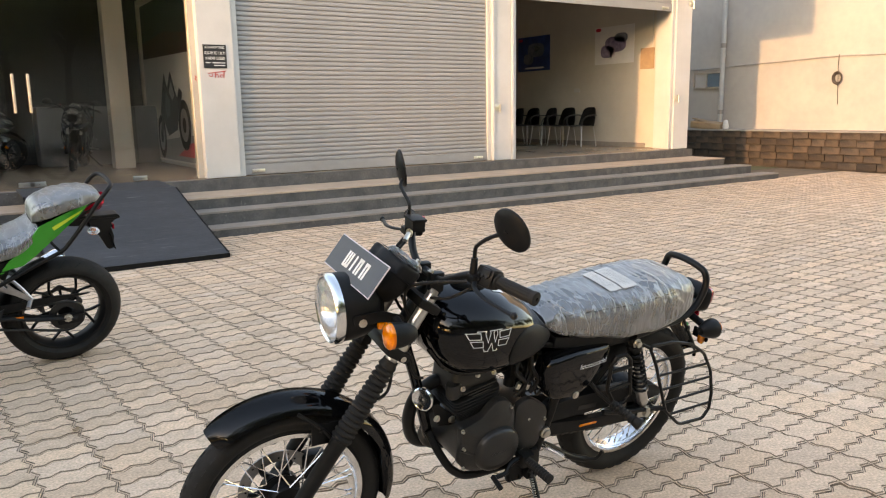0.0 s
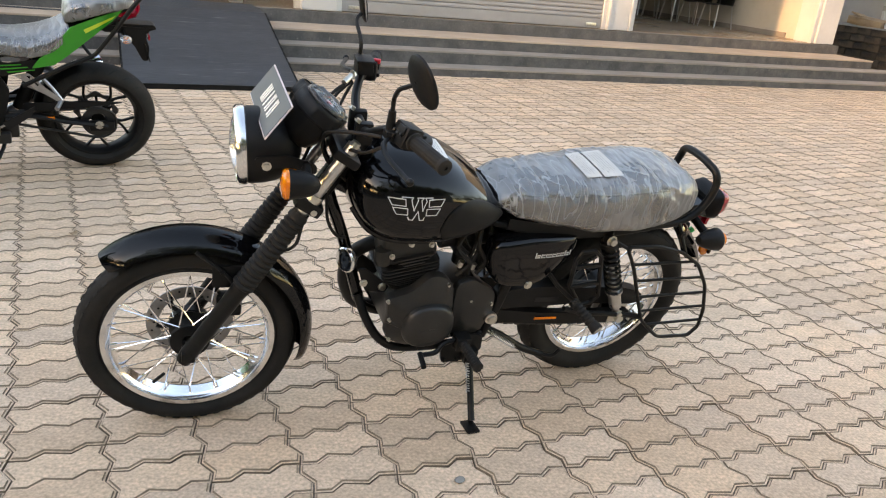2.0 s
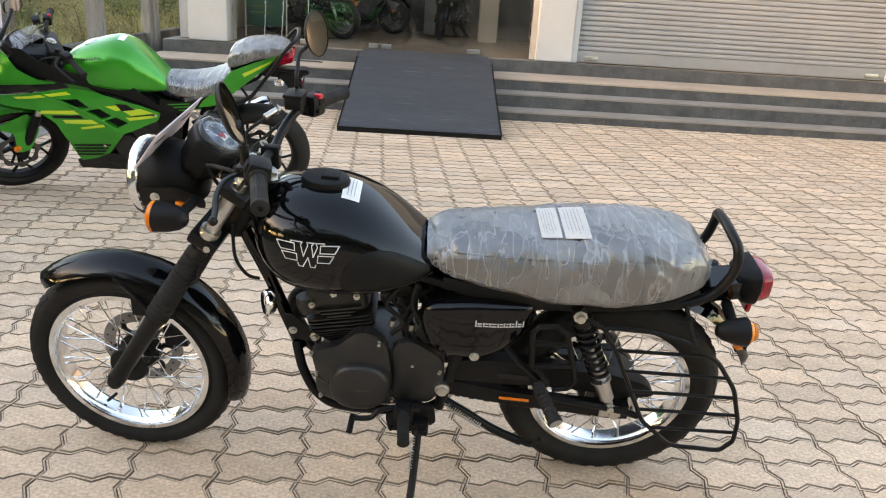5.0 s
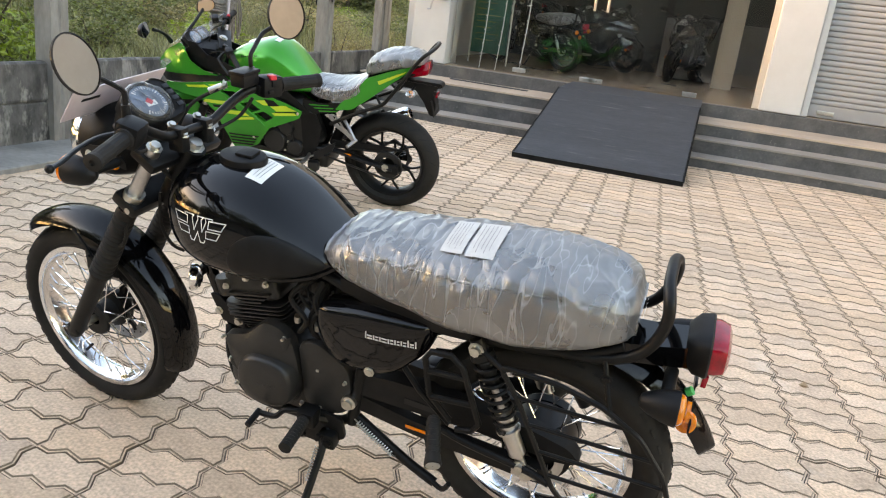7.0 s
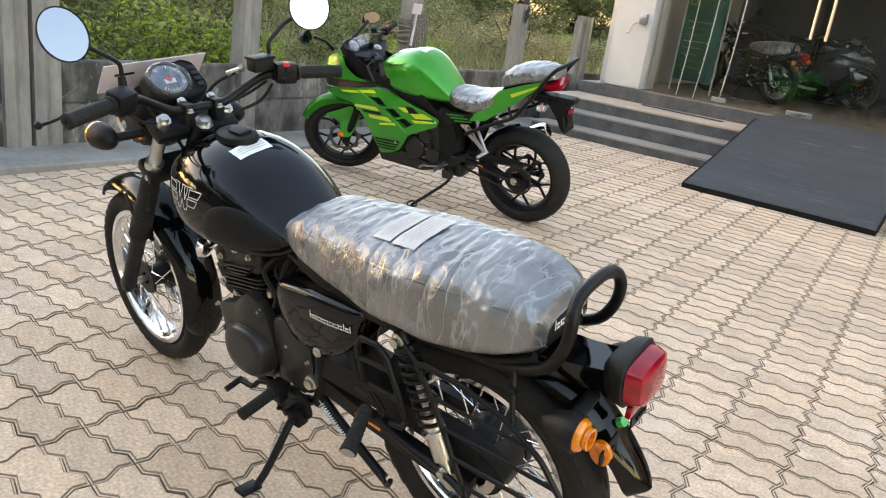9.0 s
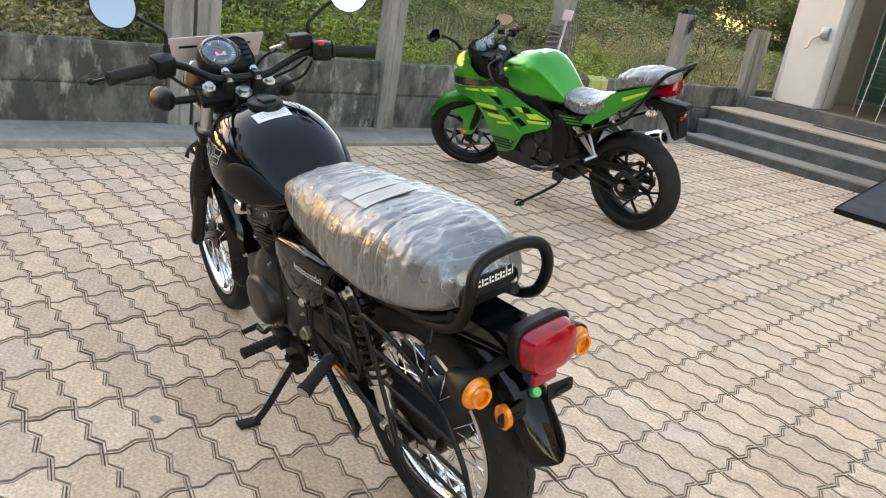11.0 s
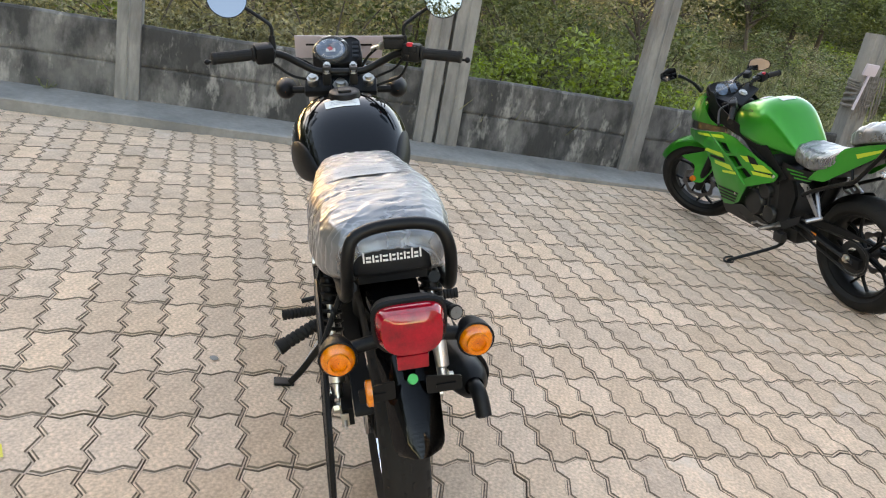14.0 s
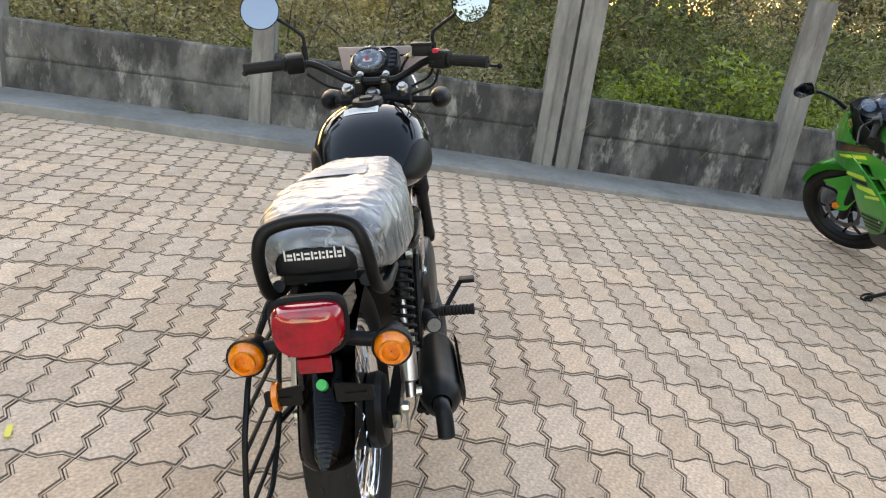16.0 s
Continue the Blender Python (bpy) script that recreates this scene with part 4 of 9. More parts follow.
    part("dial", b, DIAL, gp, "grey blue dial with pale ticks")
    b = B()
    for i in range(26):
        a = radians(220 - i * 260 / 25)
        q = gm @ Matrix.Translation((0, -0.024, 0.0446)) @ Euler((0, 0, a)).to_matrix().to_4x4()
        boxm(b, q @ Matrix.Translation((0.038, 0, 0)), 0.007 if i % 5 else 0.011, 0.0012 if i % 5 else 0.0022, 0.0006)
    boxm(b, gm @ Matrix.Translation((0.008, -0.024, 0.0446)), 0.014, 0.030, 0.0006)
    part("tick", b, PAPER, gp, smooth=False)
    b = B()
    boxm(b, gm @ Matrix.Translation((0.002, -0.026, 0.0452)) @ Euler((0, 0, 0.6)).to_matrix().to_4x4(), 0.016, 0.014, 0.0006)
    part("tag", b, REDP, gp, "small red tag", smooth=False)
    b = B()
    for i in range(4):
        boxm(b, gm @ Matrix.Translation((-0.030 + i * 0.019, 0.056, 0.0385)), 0.013, 0.020, 0.002, 0.002)
    parts("warning_lamp", b, GREYMT, gp, "dark warning lamp")
    b = B()

    def dial_film(a, c):
        r, an = 0.060 * a, 2 * math.pi * c
        k = 1 - 2 * abs(noise.noise((30 * r * math.cos(an) + 3, 40 * r * math.sin(an), 1.5)))
        return gm @ Vector((r * math.cos(an) * 0.98, -0.022 + r * math.sin(an), 0.050 + 0.008 * k - 9.0 * max(0, r - 0.045) ** 1.5))
    sheet(b, dial_film, 14, 40)
    part("dial_film", b, DIALFILM, gp, "crumpled clear film over the dial")
    # handlebar with grips, switches, levers and mirrors
    b = B()
    half = [(0.508, 0.32, 1.005), (0.476, 0.24, 1.011), (0.444, 0.182, 1.004), (0.424, 0.128, 0.975), (0.418, 0.078, 0.950), (0.417, 0.03, 0.946)]
    bar = [(x, -y, z) for x, y, z in half] + list(reversed(half))
    tube(b, bar, 0.0115, 12, 5)
    hb = part("handlebar", b, BLACKMT, root, "matt black handlebar")
    b = B()
    for sd in (-1, 1):
        box(b, 0.394, 0.440, sd * 0.042 - 0.013, sd * 0.042 + 0.013, 0.905, 0.964, 0.006)
    parts("bar_clamp", b, BLACKMT, root)
    for sd in (-1, 1):
        p0, p1 = Vector((0.484, sd * 0.256, 1.010)), Vector((0.526, sd * 0.376, 1.003))
        ga = (p1 - p0).normalized()
        b = B()
        s_, t_ = frame_of(ga)
        prof = [(0.0, 0.014, 0), (0.001, 0.0215, 0), (0.006, 0.0215, 0), (0.009, 0.0168, 0), (0.016, 0.0163, 0), (0.018, 0.0166, 1), (0.060, 0.0166, 1), (0.062, 0.0170, 0), (0.068, 0.0170, 0), (0.070, 0.0166, 1), (0.110, 0.0166, 1), (0.112, 0.0163, 0), (0.118, 0.0185, 0), (0.126, 0.0185, 0), (0.128, 0.014, 0), (0.128, 0.0055, 0), (0.124, 0.005, 0)]
        skin(b, [[p0 + ga * h_ + (s_ * math.cos(a) + t_ * math.sin(a)) * (r_ + 0.0008 * k_ * math.cos(14 * a)) for a in np.linspace(0, 2 * math.pi, 57)[:-1]] for h_, r_, k_ in prof], cap0=False)
        part("grip", b, RUBBER, hb, "black rubber grip ribbed along its length")
        b = B()
        s_, t_ = frame_of(ga)
        c = p0 - ga * 0.030
        mt = Matrix.Translation(c) @ Vector((0, 1, 0)).rotation_difference(ga).to_matrix().to_4x4()
        boxm(b, mt, 0.050, 0.058, 0.056, 0.012)
        boxm(b, mt @ Matrix.Translation((0.018, 0.006, 0.012)), 0.022, 0.028, 0.022, 0.005)
        boxm(b, mt @ Matrix.Translation((0.026, -0.012, -0.010)), 0.012, 0.014, 0.010, 0.003)
        part("switch_box", b, PLASTIC, hb, "black switch housing")
        b = B()
        if sd > 0:
            boxm(b, mt @ Matrix.Translation((0.020, -0.004, 0.026)), 0.020, 0.018, 0.012, 0.003)
            part("kill_switch", b, REDP, hb, "red switch")
        else:
            for k in range(3):
                boxm(b, mt @ Matrix.Translation((0.027, -0.016 + k * 0.014, 0.002)), 0.006, 0.008, 0.008, 0.002)
            part("switch_key", b, GREYMT, hb)
        # lever
        b = B()
        l0 = p0 + Vector((-0.038, -sd * 0.045, -0.006))
        tube(b, [l0, l0 + Vector((-0.030, sd * 0.045, -0.004)), l0 + Vector((-0.030, sd * 0.10, -0.012)), l0 + Vector((-0.012, sd * 0.160, -0.020)), l0 + Vector((-0.004, sd * 0.190, -0.022))], 0.0065, 8, 6, flat=0.7)
        ball(b, l0 + Vector((-0.003, sd * 0.195, -0.022)), 0.0095, 10)
        box(b, l0.x - 0.02, l0.x + 0.026, l0.y - 0.018, l0.y + 0.018, l0.z - 0.010, l0.z + 0.014, 0.005)
        part("lever", b, BLACKMT, hb, "black hand lever")
        # mirror
        b = B()
        m0 = Vector((0.440, sd * 0.204, 1.034))
        mc = Vector((0.466, sd * 0.325, 1.172))
        rod(b, m0 + Vector((0, 0, -0.03)), m0 + Vector((0, 0, 0.026)), 0.012, 0.009, 10)
        tube(b, [m0 + Vector((0, 0, 0.02)), m0 + Vector((0, 0, 0.052)), m0 + Vector((-0.002, sd * 0.018, 0.070)), m0 + Vector((-0.006, sd * 0.06, 0.098)), mc + Vector((-0.012, -sd * 0.035, -0.020)), mc + Vector((-0.016, 0, 0))], 0.0055, 8, 6)
        face = Vector((0.93, -sd * 0.22, 0.34 if sd < 0 else 0.175)).normalized()
        spin(b, mc - face * 0.018, face, [(0, 0.001), (0.001, 0.030), (0.006, 0.050), (0.013, 0.059), (0.018, 0.060), (0.0185, 0.057)], 30)
        mi = part("mirror", b, PLASTIC, hb, "round black rear view mirror on a bent stem")
        b = B()
        spin(b, mc, face, [(-0.001, 0.0575), (-0.0008, 0.0001)], 30)
        part("mirror_glass", b, MIRROR, mi, "round mirror glass")
    b = B()
    box(b, 0.424, 0.468, 0.140, 0.200, 1.020, 1.054, 0.006)
    box(b, 0.421, 0.471, 0.137, 0.203, 1.050, 1.060, 0.004)
    part("brake_reservoir", b, PLASTIC, hb, "black brake fluid box")
    b = B()
    rod(b, (0.408, 0.130, 1.022), (0.385, 0.105, 1.010), 0.008, n=10)
    bolt(b, (0.410, 0.132, 1.024), (1, 0.5, 0), 0.009, 0.008)
    part("banjo", b, ZINC, hb)
    # the fork, wheel, lamp and bars stand turned to the right about the steering axis
    S0 = Vector((0.045, 0, 0.295))
    turn = Matrix.Translation(S0) @ Matrix.Rotation(radians(-6.5), 4, D) @ Matrix.Translation(-S0)
    for ob in list(root.children):
        if ob is not rw:
            ob.matrix_basis = turn @ ob.matrix_basis
    # cables and hoses
    for k, pts in enumerate([
        [(0.405, 0.118, 1.015), (0.345, 0.085, 0.975), (0.315, 0.055, 0.905), (0.290, 0.05, 0.82), (0.24, 0.075, 0.70), (0.16, 0.085, 0.56), (0.10, 0.075, 0.40)],
        [(0.420, -0.21, 0.998), (0.350, -0.16, 0.985), (0.310, -0.09, 0.945), (0.330, -0.04, 0.86), (0.40, -0.02, 0.78)],
        [(0.425, 0.20, 0.985), (0.375, 0.17, 0.945), (0.34, 0.10, 0.905), (0.345, 0.03, 0.84), (0.41, 0.02, 0.77)],
        [(0.43, 0.215, 0.975), (0.40, 0.19, 0.925), (0.37, 0.11, 0.885), (0.38, 0.04, 0.82)],
        [(0.435, -0.205, 0.975), (0.40, -0.15, 0.93), (0.36, -0.07, 0.90), (0.36, -0.03, 0.82)],
        [(0.30, -0.055, 0.74), (0.275, -0.098, 0.70), (0.262, -0.105, 0.65), (0.235, -0.10, 0.628), (0.20, -0.095, 0.632)],
        [(0.34, -0.045, 0.78), (0.345, -0.058, 0.70), (0.37, -0.055, 0.65), (0.40, -0.045, 0.635)]]):
        b = B()
        pts = [Vector(p).lerp(turn @ Vector(p), min(1.0, max(0.0, (p[2] - 0.80) / 0.12)) if pts[-1][2] > 0.6 and pts[0][2] > 0.9 else 1.0) for p in pts]
        tube(b, pts, 0.0045, 7, 6)
        part("cable", b, RUBBER, root)
    # fuel tank
    b = B()
    us = [0.388 + (0.847 - 0.388) * (0.5 - 0.5 * math.cos(math.pi * i / 34)) for i in range(35)]
    skin(b, [[tank_pt(u, 2 * math.pi * j / 48) for j in range(48)] for u in us])
    tk = part("fuel_tank", b, BLACKGL, root, "gloss black teardrop fuel tank")
    b = B()
    tube(b, [tank_pt(u, -1.15) + Vector((0, 0.02, -0.002)) for u in np.linspace(0.40, 0.83, 14)], 0.007, 6, 2)
    tube(b, [tank_pt(u, math.pi + 1.15) + Vector((0, -0.02, -0.002)) for u in np.linspace(0.40, 0.83, 14)], 0.007, 6, 2)
    part("tank_seam", b, BLACKGL, tk)
    b = B()
    cm = Matrix.Translation((0.560, 0.0, 0.896)) @ Euler((0, radians(3), 0)).to_matrix().to_4x4()
    skin(b, [[cm @ Vector((r * 1.25 * math.cos(a), r * math.sin(a), z)) for a in np.linspace(0, 2 * math.pi, 33)[:-1]] for r, z in ((0.046, -0.012), (0.048, 0.004), (0.045, 0.013), (0.040, 0.016))])
    boxm(b, cm @ Matrix.Translation((0.012, 0, 0.019)), 0.045, 0.040, 0.010, 0.004)
    part("fuel_cap", b, PLASTIC, tk, "black oval fuel cap")
    for sd in (-1, 1):
        b = B()
        ol = smoothed([Vector((x, 0, z)) for x, z in [(0.622, 0.722), (0.640, 0.762), (0.680, 0.783), (0.730, 0.778), (0.785, 0.748), (0.822, 0.716), (0.785, 0.697), (0.715, 0.682), (0.650, 0.680), (0.628, 0.692)]], 4, True)
        rings = []
        for f, off in ((1.0, -0.001), (1.0, 0.003), (0.96, 0.0045), (0.75, 0.005), (0.5, 0.005), (0.25, 0.005), (0.02, 0.005)):
            rings.append([tank_side(0.712 + (p.x - 0.715) * f * 1.06, 0.738 + (p.z - 0.728) * f * 1.06, sd, off) for p in ol])
        skin(b, rings, cap0=False)
        part("knee_pad", b, PLASTIC, tk, "satin black knee pad")
        b = B()

        def stroke(b, pts, w_=0.0042):
            for p, q in zip(pts, pts[1:]):
                p, q = Vector(p), Vector(q)
                d = (q - p).normalized() * w_ * 0.45
                nrm = Vector((-(q - p).y, (q - p).x)).normalized() * w_ / 2
                cs = [p - d - nrm, q + d - nrm, q + d + nrm, p - d + nrm]
                b.faces.new([b.verts.new(tank_side(c.x, c.y, sd, 0.0012)) for c in cs])
        c0 = (0.538, 0.790)
        for sg in (-1, 1):
            for (z0, z1, xo) in ((0.006, 0.024, 0.074), (-0.017, 0.001, 0.062)):
                xi = 0.030 if z0 > 0 else 0.024
                pts = [(c0[0] + sg * xi, c0[1] + z0), (c0[0] + sg * (xo - 0.010), c0[1] + z0), (c0[0] + sg * xo, c0[1] + z1 - 0.001), (c0[0] + sg * (xi + 0.001), c0[1] + z1 - 0.001), (c0[0] + sg * xi, c0[1] + z0)]
                stroke(b, pts, 0.0024)
        zz = [(-0.040, 0.028), (-0.012, 0.028), (-0.016, 0.022), (-0.009, -0.004), (0.001, 0.022), (-0.001, 0.028), (0.016, 0.028), (0.010, 0.022), (0.014, -0.004), (0.024, 0.020), (0.020, 0.028), (0.040, 0.028), (0.018, -0.030), (0.008, -0.030), (0.002, -0.006), (-0.010, -0.030), (-0.020, -0.030), (-0.040, 0.028)]
        stroke(b, [(c0[0] + x, c0[1] + z) for x, z in zz], 0.0024)
        part("tank_badge", b, SILVER, tk, "silver outlined winged badge", smooth=False)
    b = B()
    sheet(b, lambda a, c: tank_pt(0.605 + 0.042 * a, math.pi / 2 - 0.14 + 0.42 * c, 0.0012), 5, 5)
    lb = part("tank_label", b, PAPER, tk, "small white paper label")
    b = B()
    for k in range(4):
        sheet(b, lambda a, c: tank_pt(0.609 + 0.008 * k + 0.0014 * a, math.pi / 2 - 0.10 + (0.30 if k else 0.16) * c, 0.0018), 1, 4)
    part("label_line", b, PRINT, lb)
    # seat
    b = B()
    us = [0.820 + (1.516 - 0.820) * (0.5 - 0.5 * math.cos(math.pi * i / 40)) for i in range(41)]
    skin(b, [[seat_pt(u, 2 * math.pi * j / 40) for j in range(40)] for u in us])
    se = part("seat", b, SEATV, root, "long black vinyl seat")
    b = B()
    for th in (0.62, math.pi - 0.62):
        tube(b, [seat_pt(u, th, 0.001) for u in np.linspace(0.83, 1.505, 34)], 0.0032, 6, 1)
    part("seat_piping", b, SEATV, se)
    b = B()
    skin(b, [[(u, s * hw, z) for s, z in ((-1, z1), (1, z1), (1, z0), (-1, z0))] for u, hw, z0, z1 in ((0.86, 0.10, 0.665, 0.70), (1.1, 0.125, 0.638, 0.668), (1.3, 0.12, 0.645, 0.675), (1.47, 0.085, 0.680, 0.715), (1.505, 0.07, 0.695, 0.725))])
    part("seat_pan", b, PLASTIC, se)

    def tail_face(a, c):
        y = -0.058 + a
        u = 1.526 - 0.55 * y * y - 0.18 * (c * c)
        return Vector((u, y, 0.748 + c))
    b = B()
    letter_bars(b, tail_face, [0.016, 0.012, 0.016, 0.012, 0.011, 0.012, 0.014, 0.005], [1, 0.72, 0.72, 0.72, 0.72, 0.72, 1, 0.95], 0.022, 0.0028, 0.0036)
    part("seat_mark", b, PAPER, se, "row of white bars", smooth=False)
    # crinkled film over the seat
    b = B()

    def film(a, c):
        u = 0.814 + (1.520 - 0.814) * a
        th = -0.62 + (math.pi + 1.24) * c
        p = seat_pt(min(1.5145, max(0.821, u)), th, 0.008)
        k1 = noise.noise((p.x * 9 + p.z * 6, p.y * 11, p.z * 12))
        k2 = 1 - abs(noise.noise((p.x * 11 + 16 * p.y, p.y * 7 - p.x * 6, p.z * 16 + p.x * 9))) * 2
        k3 = 1 - abs(noise.noise((p.x * 17 - p.y * 15, p.y * 9 + p.z * 22, 3 + p.x * 4))) * 2
        low = max(0.0, 0.5 - math.sin(min(max(th, 0), math.pi)))
        k4 = 1 - abs(noise.noise((p.x * 30 + p.y * 8, p.y * 22, p.z * 20 - p.x * 9))) * 2
        d = 0.001 + 0.002 * k1 + 0.006 * max(0, k2 - 0.6) + 0.006 * max(0, k3 - 0.6) + 0.004 * max(0, k4 - 0.6)
        n_ = Vector((0, p.y * 1.5, 0.35 + p.z - 0.76)).normalized()
        p = p + n_ * (d + 0.008 * low)
        p.x += (u - min(1.5145, max(0.821, u))) + 0.003 * k1
        if th < 0 or th > math.pi:
            p.z -= 0.010 + 0.008 * noise.noise((u * 12, c * 3, 5))
            p.y *= 1.02
        return p
    sheet(b, film, 190, 120)
    part("seat_film", b, FILM, root, "crinkled clear plastic film wrapped round the seat")
    for k, (u0, u1, t0, t1) in enumerate(((1.085, 1.135, 1.36, 1.94), (1.142, 1.205, 1.36, 1.96))):
        b = B()
        sheet(b, lambda a, c: seat_pt(u0 + (u1 - u0) * a + 0.004 * c, t0 + (t1 - t0) * c, 0.0045) + Vector((0, 0, 0.0095 + 0.001 * noise.noise((a * 4, c * 4, k)))), 8, 10)
        lb = part("seat_label", b, DULLP, root, "white printed paper label on the film")
        b = B()
        for q in range(5):
            a0, a1 = (0.16 + 0.14 * q, 0.175 + 0.14 * q)
            sheet(b, lambda a, c: seat_pt(u0 + (u1 - u0) * (a0 + (a1 - a0) * a) + 0.004 * c, t0 + (t1 - t0) * (0.12 + 0.7 * c * (1 if q % 2 else 0.8)), 0.0056) + Vector((0, 0, 0.0098)), 1, 6)
        part("label_line", b, PRINT, lb)
    # side covers
    for sd in (-1, 1):
        b = B()
        ol = rounded([(0.815, 0.640), (0.95, 0.655), (1.092, 0.650), (1.099, 0.620), (1.086, 0.570), (1.02, 0.502), (0.955, 0.474), (0.855, 0.484), (0.82, 0.53), (0.805, 0.59)], 0.030, 4)
        cx, cz = 0.95, 0.57
        rings = []
        for f, y in ((1.0, 0.085), (1.0, 0.116), (0.985, 0.129), (0.95, 0.138), (0.85, 0.1455), (0.6, 0.1490), (0.3, 0.1500), (0.02, 0.1500)):
            rings.append([(cx + (x - cx) * f, sd * (y - (0.012 * max(0, (cx + (x - cx) * f - 1.0)) / 0.1)), cz + (z - cz) * f) for x, z in ol])
        skin(b, rings, cap0=False)
        sc = part("side_cover", b, BLACKGL, root, "gloss black side cover")
        b = B()
        letter_bars(b, lambda a, c: Vector((0.944 + (a if sd < 0 else 0.105 - a), sd * (0.1512 - 0.12 * max(0, 0.944 + a - 1.0)), 0.592 + c)), [0.017, 0.013, 0.018, 0.013, 0.012, 0.013, 0.015, 0.005], [1, 0.72, 0.72, 0.72, 0.72, 0.72, 1, 0.95], 0.019, 0.0025, 0.0034)
        parts("cover_mark", b, SILVER, sc, "silver bar", smooth=False)
        b = B()
        bolt(b, (0.950, sd * 0.147, 0.492), (0, sd, 0), 0.009, 0.006)
        part("cover_bolt", b, ZINC, sc)
    # frame
    for pts, r in (([(0.335, 0, 0.80), (0.362, 0, 0.72), (0.408, 0, 0.60), (0.442, 0, 0.49), (0.480, 0, 0.375)], 0.017),
                   ([(0.33, 0, 0.80), (0.50, 0, 0.72), (0.75, 0, 0.69), (0.86, 0, 0.62)], 0.020)):
        b = B()
        tube(b, pts, r, 12, 6)
        part("frame_tube", b, BLACKGL, root, "black frame tube")
    for sd in (-1, 1):
        for pts, r in (([(0.470, sd * 0.012, 0.40), (0.495, sd * 0.055, 0.335), (0.540, sd * 0.080, 0.272), (0.615, sd * 0.088, 0.240), (0.80, sd * 0.088, 0.238), (0.87, sd * 0.093, 0.275)], 0.0135),
                       ([(0.80, sd * 0.07, 0.68), (1.00, sd * 0.105, 0.645), (1.20, sd * 0.110, 0.640), (1.40, sd * 0.10, 0.655), (1.50, sd * 0.085, 0.69)], 0.0125),
                       ([(0.87, sd * 0.09, 0.26), (0.90, sd * 0.095, 0.40), (0.93, sd * 0.10, 0.60)], 0.016)):
            b = B()
            tube(b, pts, r, 10, 6)
            part("frame_tube", b, BLACKMT, root, "black frame tube")
    # swingarm
    for sd in (-1, 1):
        b = B()
        skin(b, [[(u, sd * y + RY * min(1, max(0, (u - 0.9) / 0.3)) + a * 0.013, z + c * h) for a, c in ((-1, -1), (1, -1), (1, 1), (-1, 1))] for u, y, z, h in ((0.89, 0.085, 0.340, 0.024), (1.05, 0.092, 0.324, 0.022), (1.25, 0.098, 0.315, 0.021), (1.345, 0.100, 0.310, 0.024), (1.385, 0.100, 0.307, 0.022))])
        part("swingarm", b, BLACKMT, root, "black swingarm")
        b = B()
        bolt(b, (1.343, sd * 0.114 + RY, 0.312), (0, sd, 0), 0.015, 0.018)
        rod(b, (1.385, sd * 0.108 + RY, 0.307), (1.425, sd * 0.108 + RY, 0.305), 0.004, n=8)
        boxm(b, Matrix.Translation((1.395, sd * 0.108 + RY, 0.307)), 0.006, 0.018, 0.034, 0.002)
        boxm(b, Matrix.Translation((1.335, sd * 0.116 + RY, 0.311)), 0.060, 0.004, 0.034, 0.002)
        part("chain_adjuster", b, ZINC, root, "zinc plated chain adjuster")
    # chain, guard and brake
    b = B()
    chain = smoothed([(0.87, -0.072, 0.375), (1.1, -0.068, 0.378), (1.33, -0.064, 0.382), (1.395, -0.064, 0.345), (1.395, -0.064, 0.275), (1.33, -0.064, 0.242), (1.1, -0.068, 0.262), (0.87, -0.072, 0.305), (0.845, -0.072, 0.34)], 12, True)
    for i, p in enumerate(chain[::1]):
        q = chain[(i + 1) % len(chain)]
        d = (q - p)
        mt = Matrix.Translation((p + q) / 2) @ Vector((1, 0, 0)).rotation_difference(d).to_matrix().to_4x4()
        boxm(b, mt, d.length * 0.8, 0.010 if i % 2 else 0.014, 0.010)
    part("chain", b, ENGINE, root, "dark drive chain", smooth=False)
    b = B()
    spin(b, (1.345, -0.058 + RY, 0.312), (0, -1, 0), [(0, 0.06), (0, 0.072), (0.006, 0.072), (0.006, 0.05), (0.0, 0.05)], 36)
    part("sprocket", b, STEEL, root)
    b = B()
    prism(b, rounded([(0.885, 0.436), (0.985, 0.444), (1.09, 0.440), (1.21, 0.424), (1.33, 0.416), (1.425, 0.388), (1.460, 0.348), (1.40, 0.338), (1.20, 0.362), (1.03, 0.366), (0.89, 0.372)], 0.02), "y", -0.104, -0.062, 0.004)
    cg = part("chain_guard", b, PLASTIC, root, "black plastic chain guard")
    b = B()
    boxm(b, Matrix.Translation((1.075, -0.1180, 0.325)) @ Euler((0, radians(4), 0)).to_matrix().to_4x4(), 0.088, 0.0015, 0.009)
    part("reflective_strip", b, ORANGE, cg, "orange reflective strip", smooth=False)
    b = B()
    boxm(b, Matrix.Translation((1.065, -0.1052, 0.392)) @ Euler((0, radians(4), 0)).to_matrix().to_4x4(), 0.085, 0.001, 0.018)
    part("guard_label", b, GREYMT, cg, smooth=False)
    b = B()
    spin(b, (1.345, 0.046 + RY, 0.312), (0, 1, 0), [(0, 0.085), (0.02, 0.088), (0.034, 0.080), (0.040, 0.03)], 32)
    spin(b, (1.345, -0.05 + RY, 0.312), (0, 1, 0), [(0, 0.05), (0.006, 0.085), (0.05, 0.088), (0.09, 0.085)], 32)
    part("brake_drum", b, BLACKMT, root, "black rear brake drum")
    b = B()
    tube(b, [(1.30, 0.102, 0.24), (1.18, 0.108, 0.215), (0.98, 0.115, 0.21), (0.84, 0.12, 0.215)], 0.0045, 6, 4)
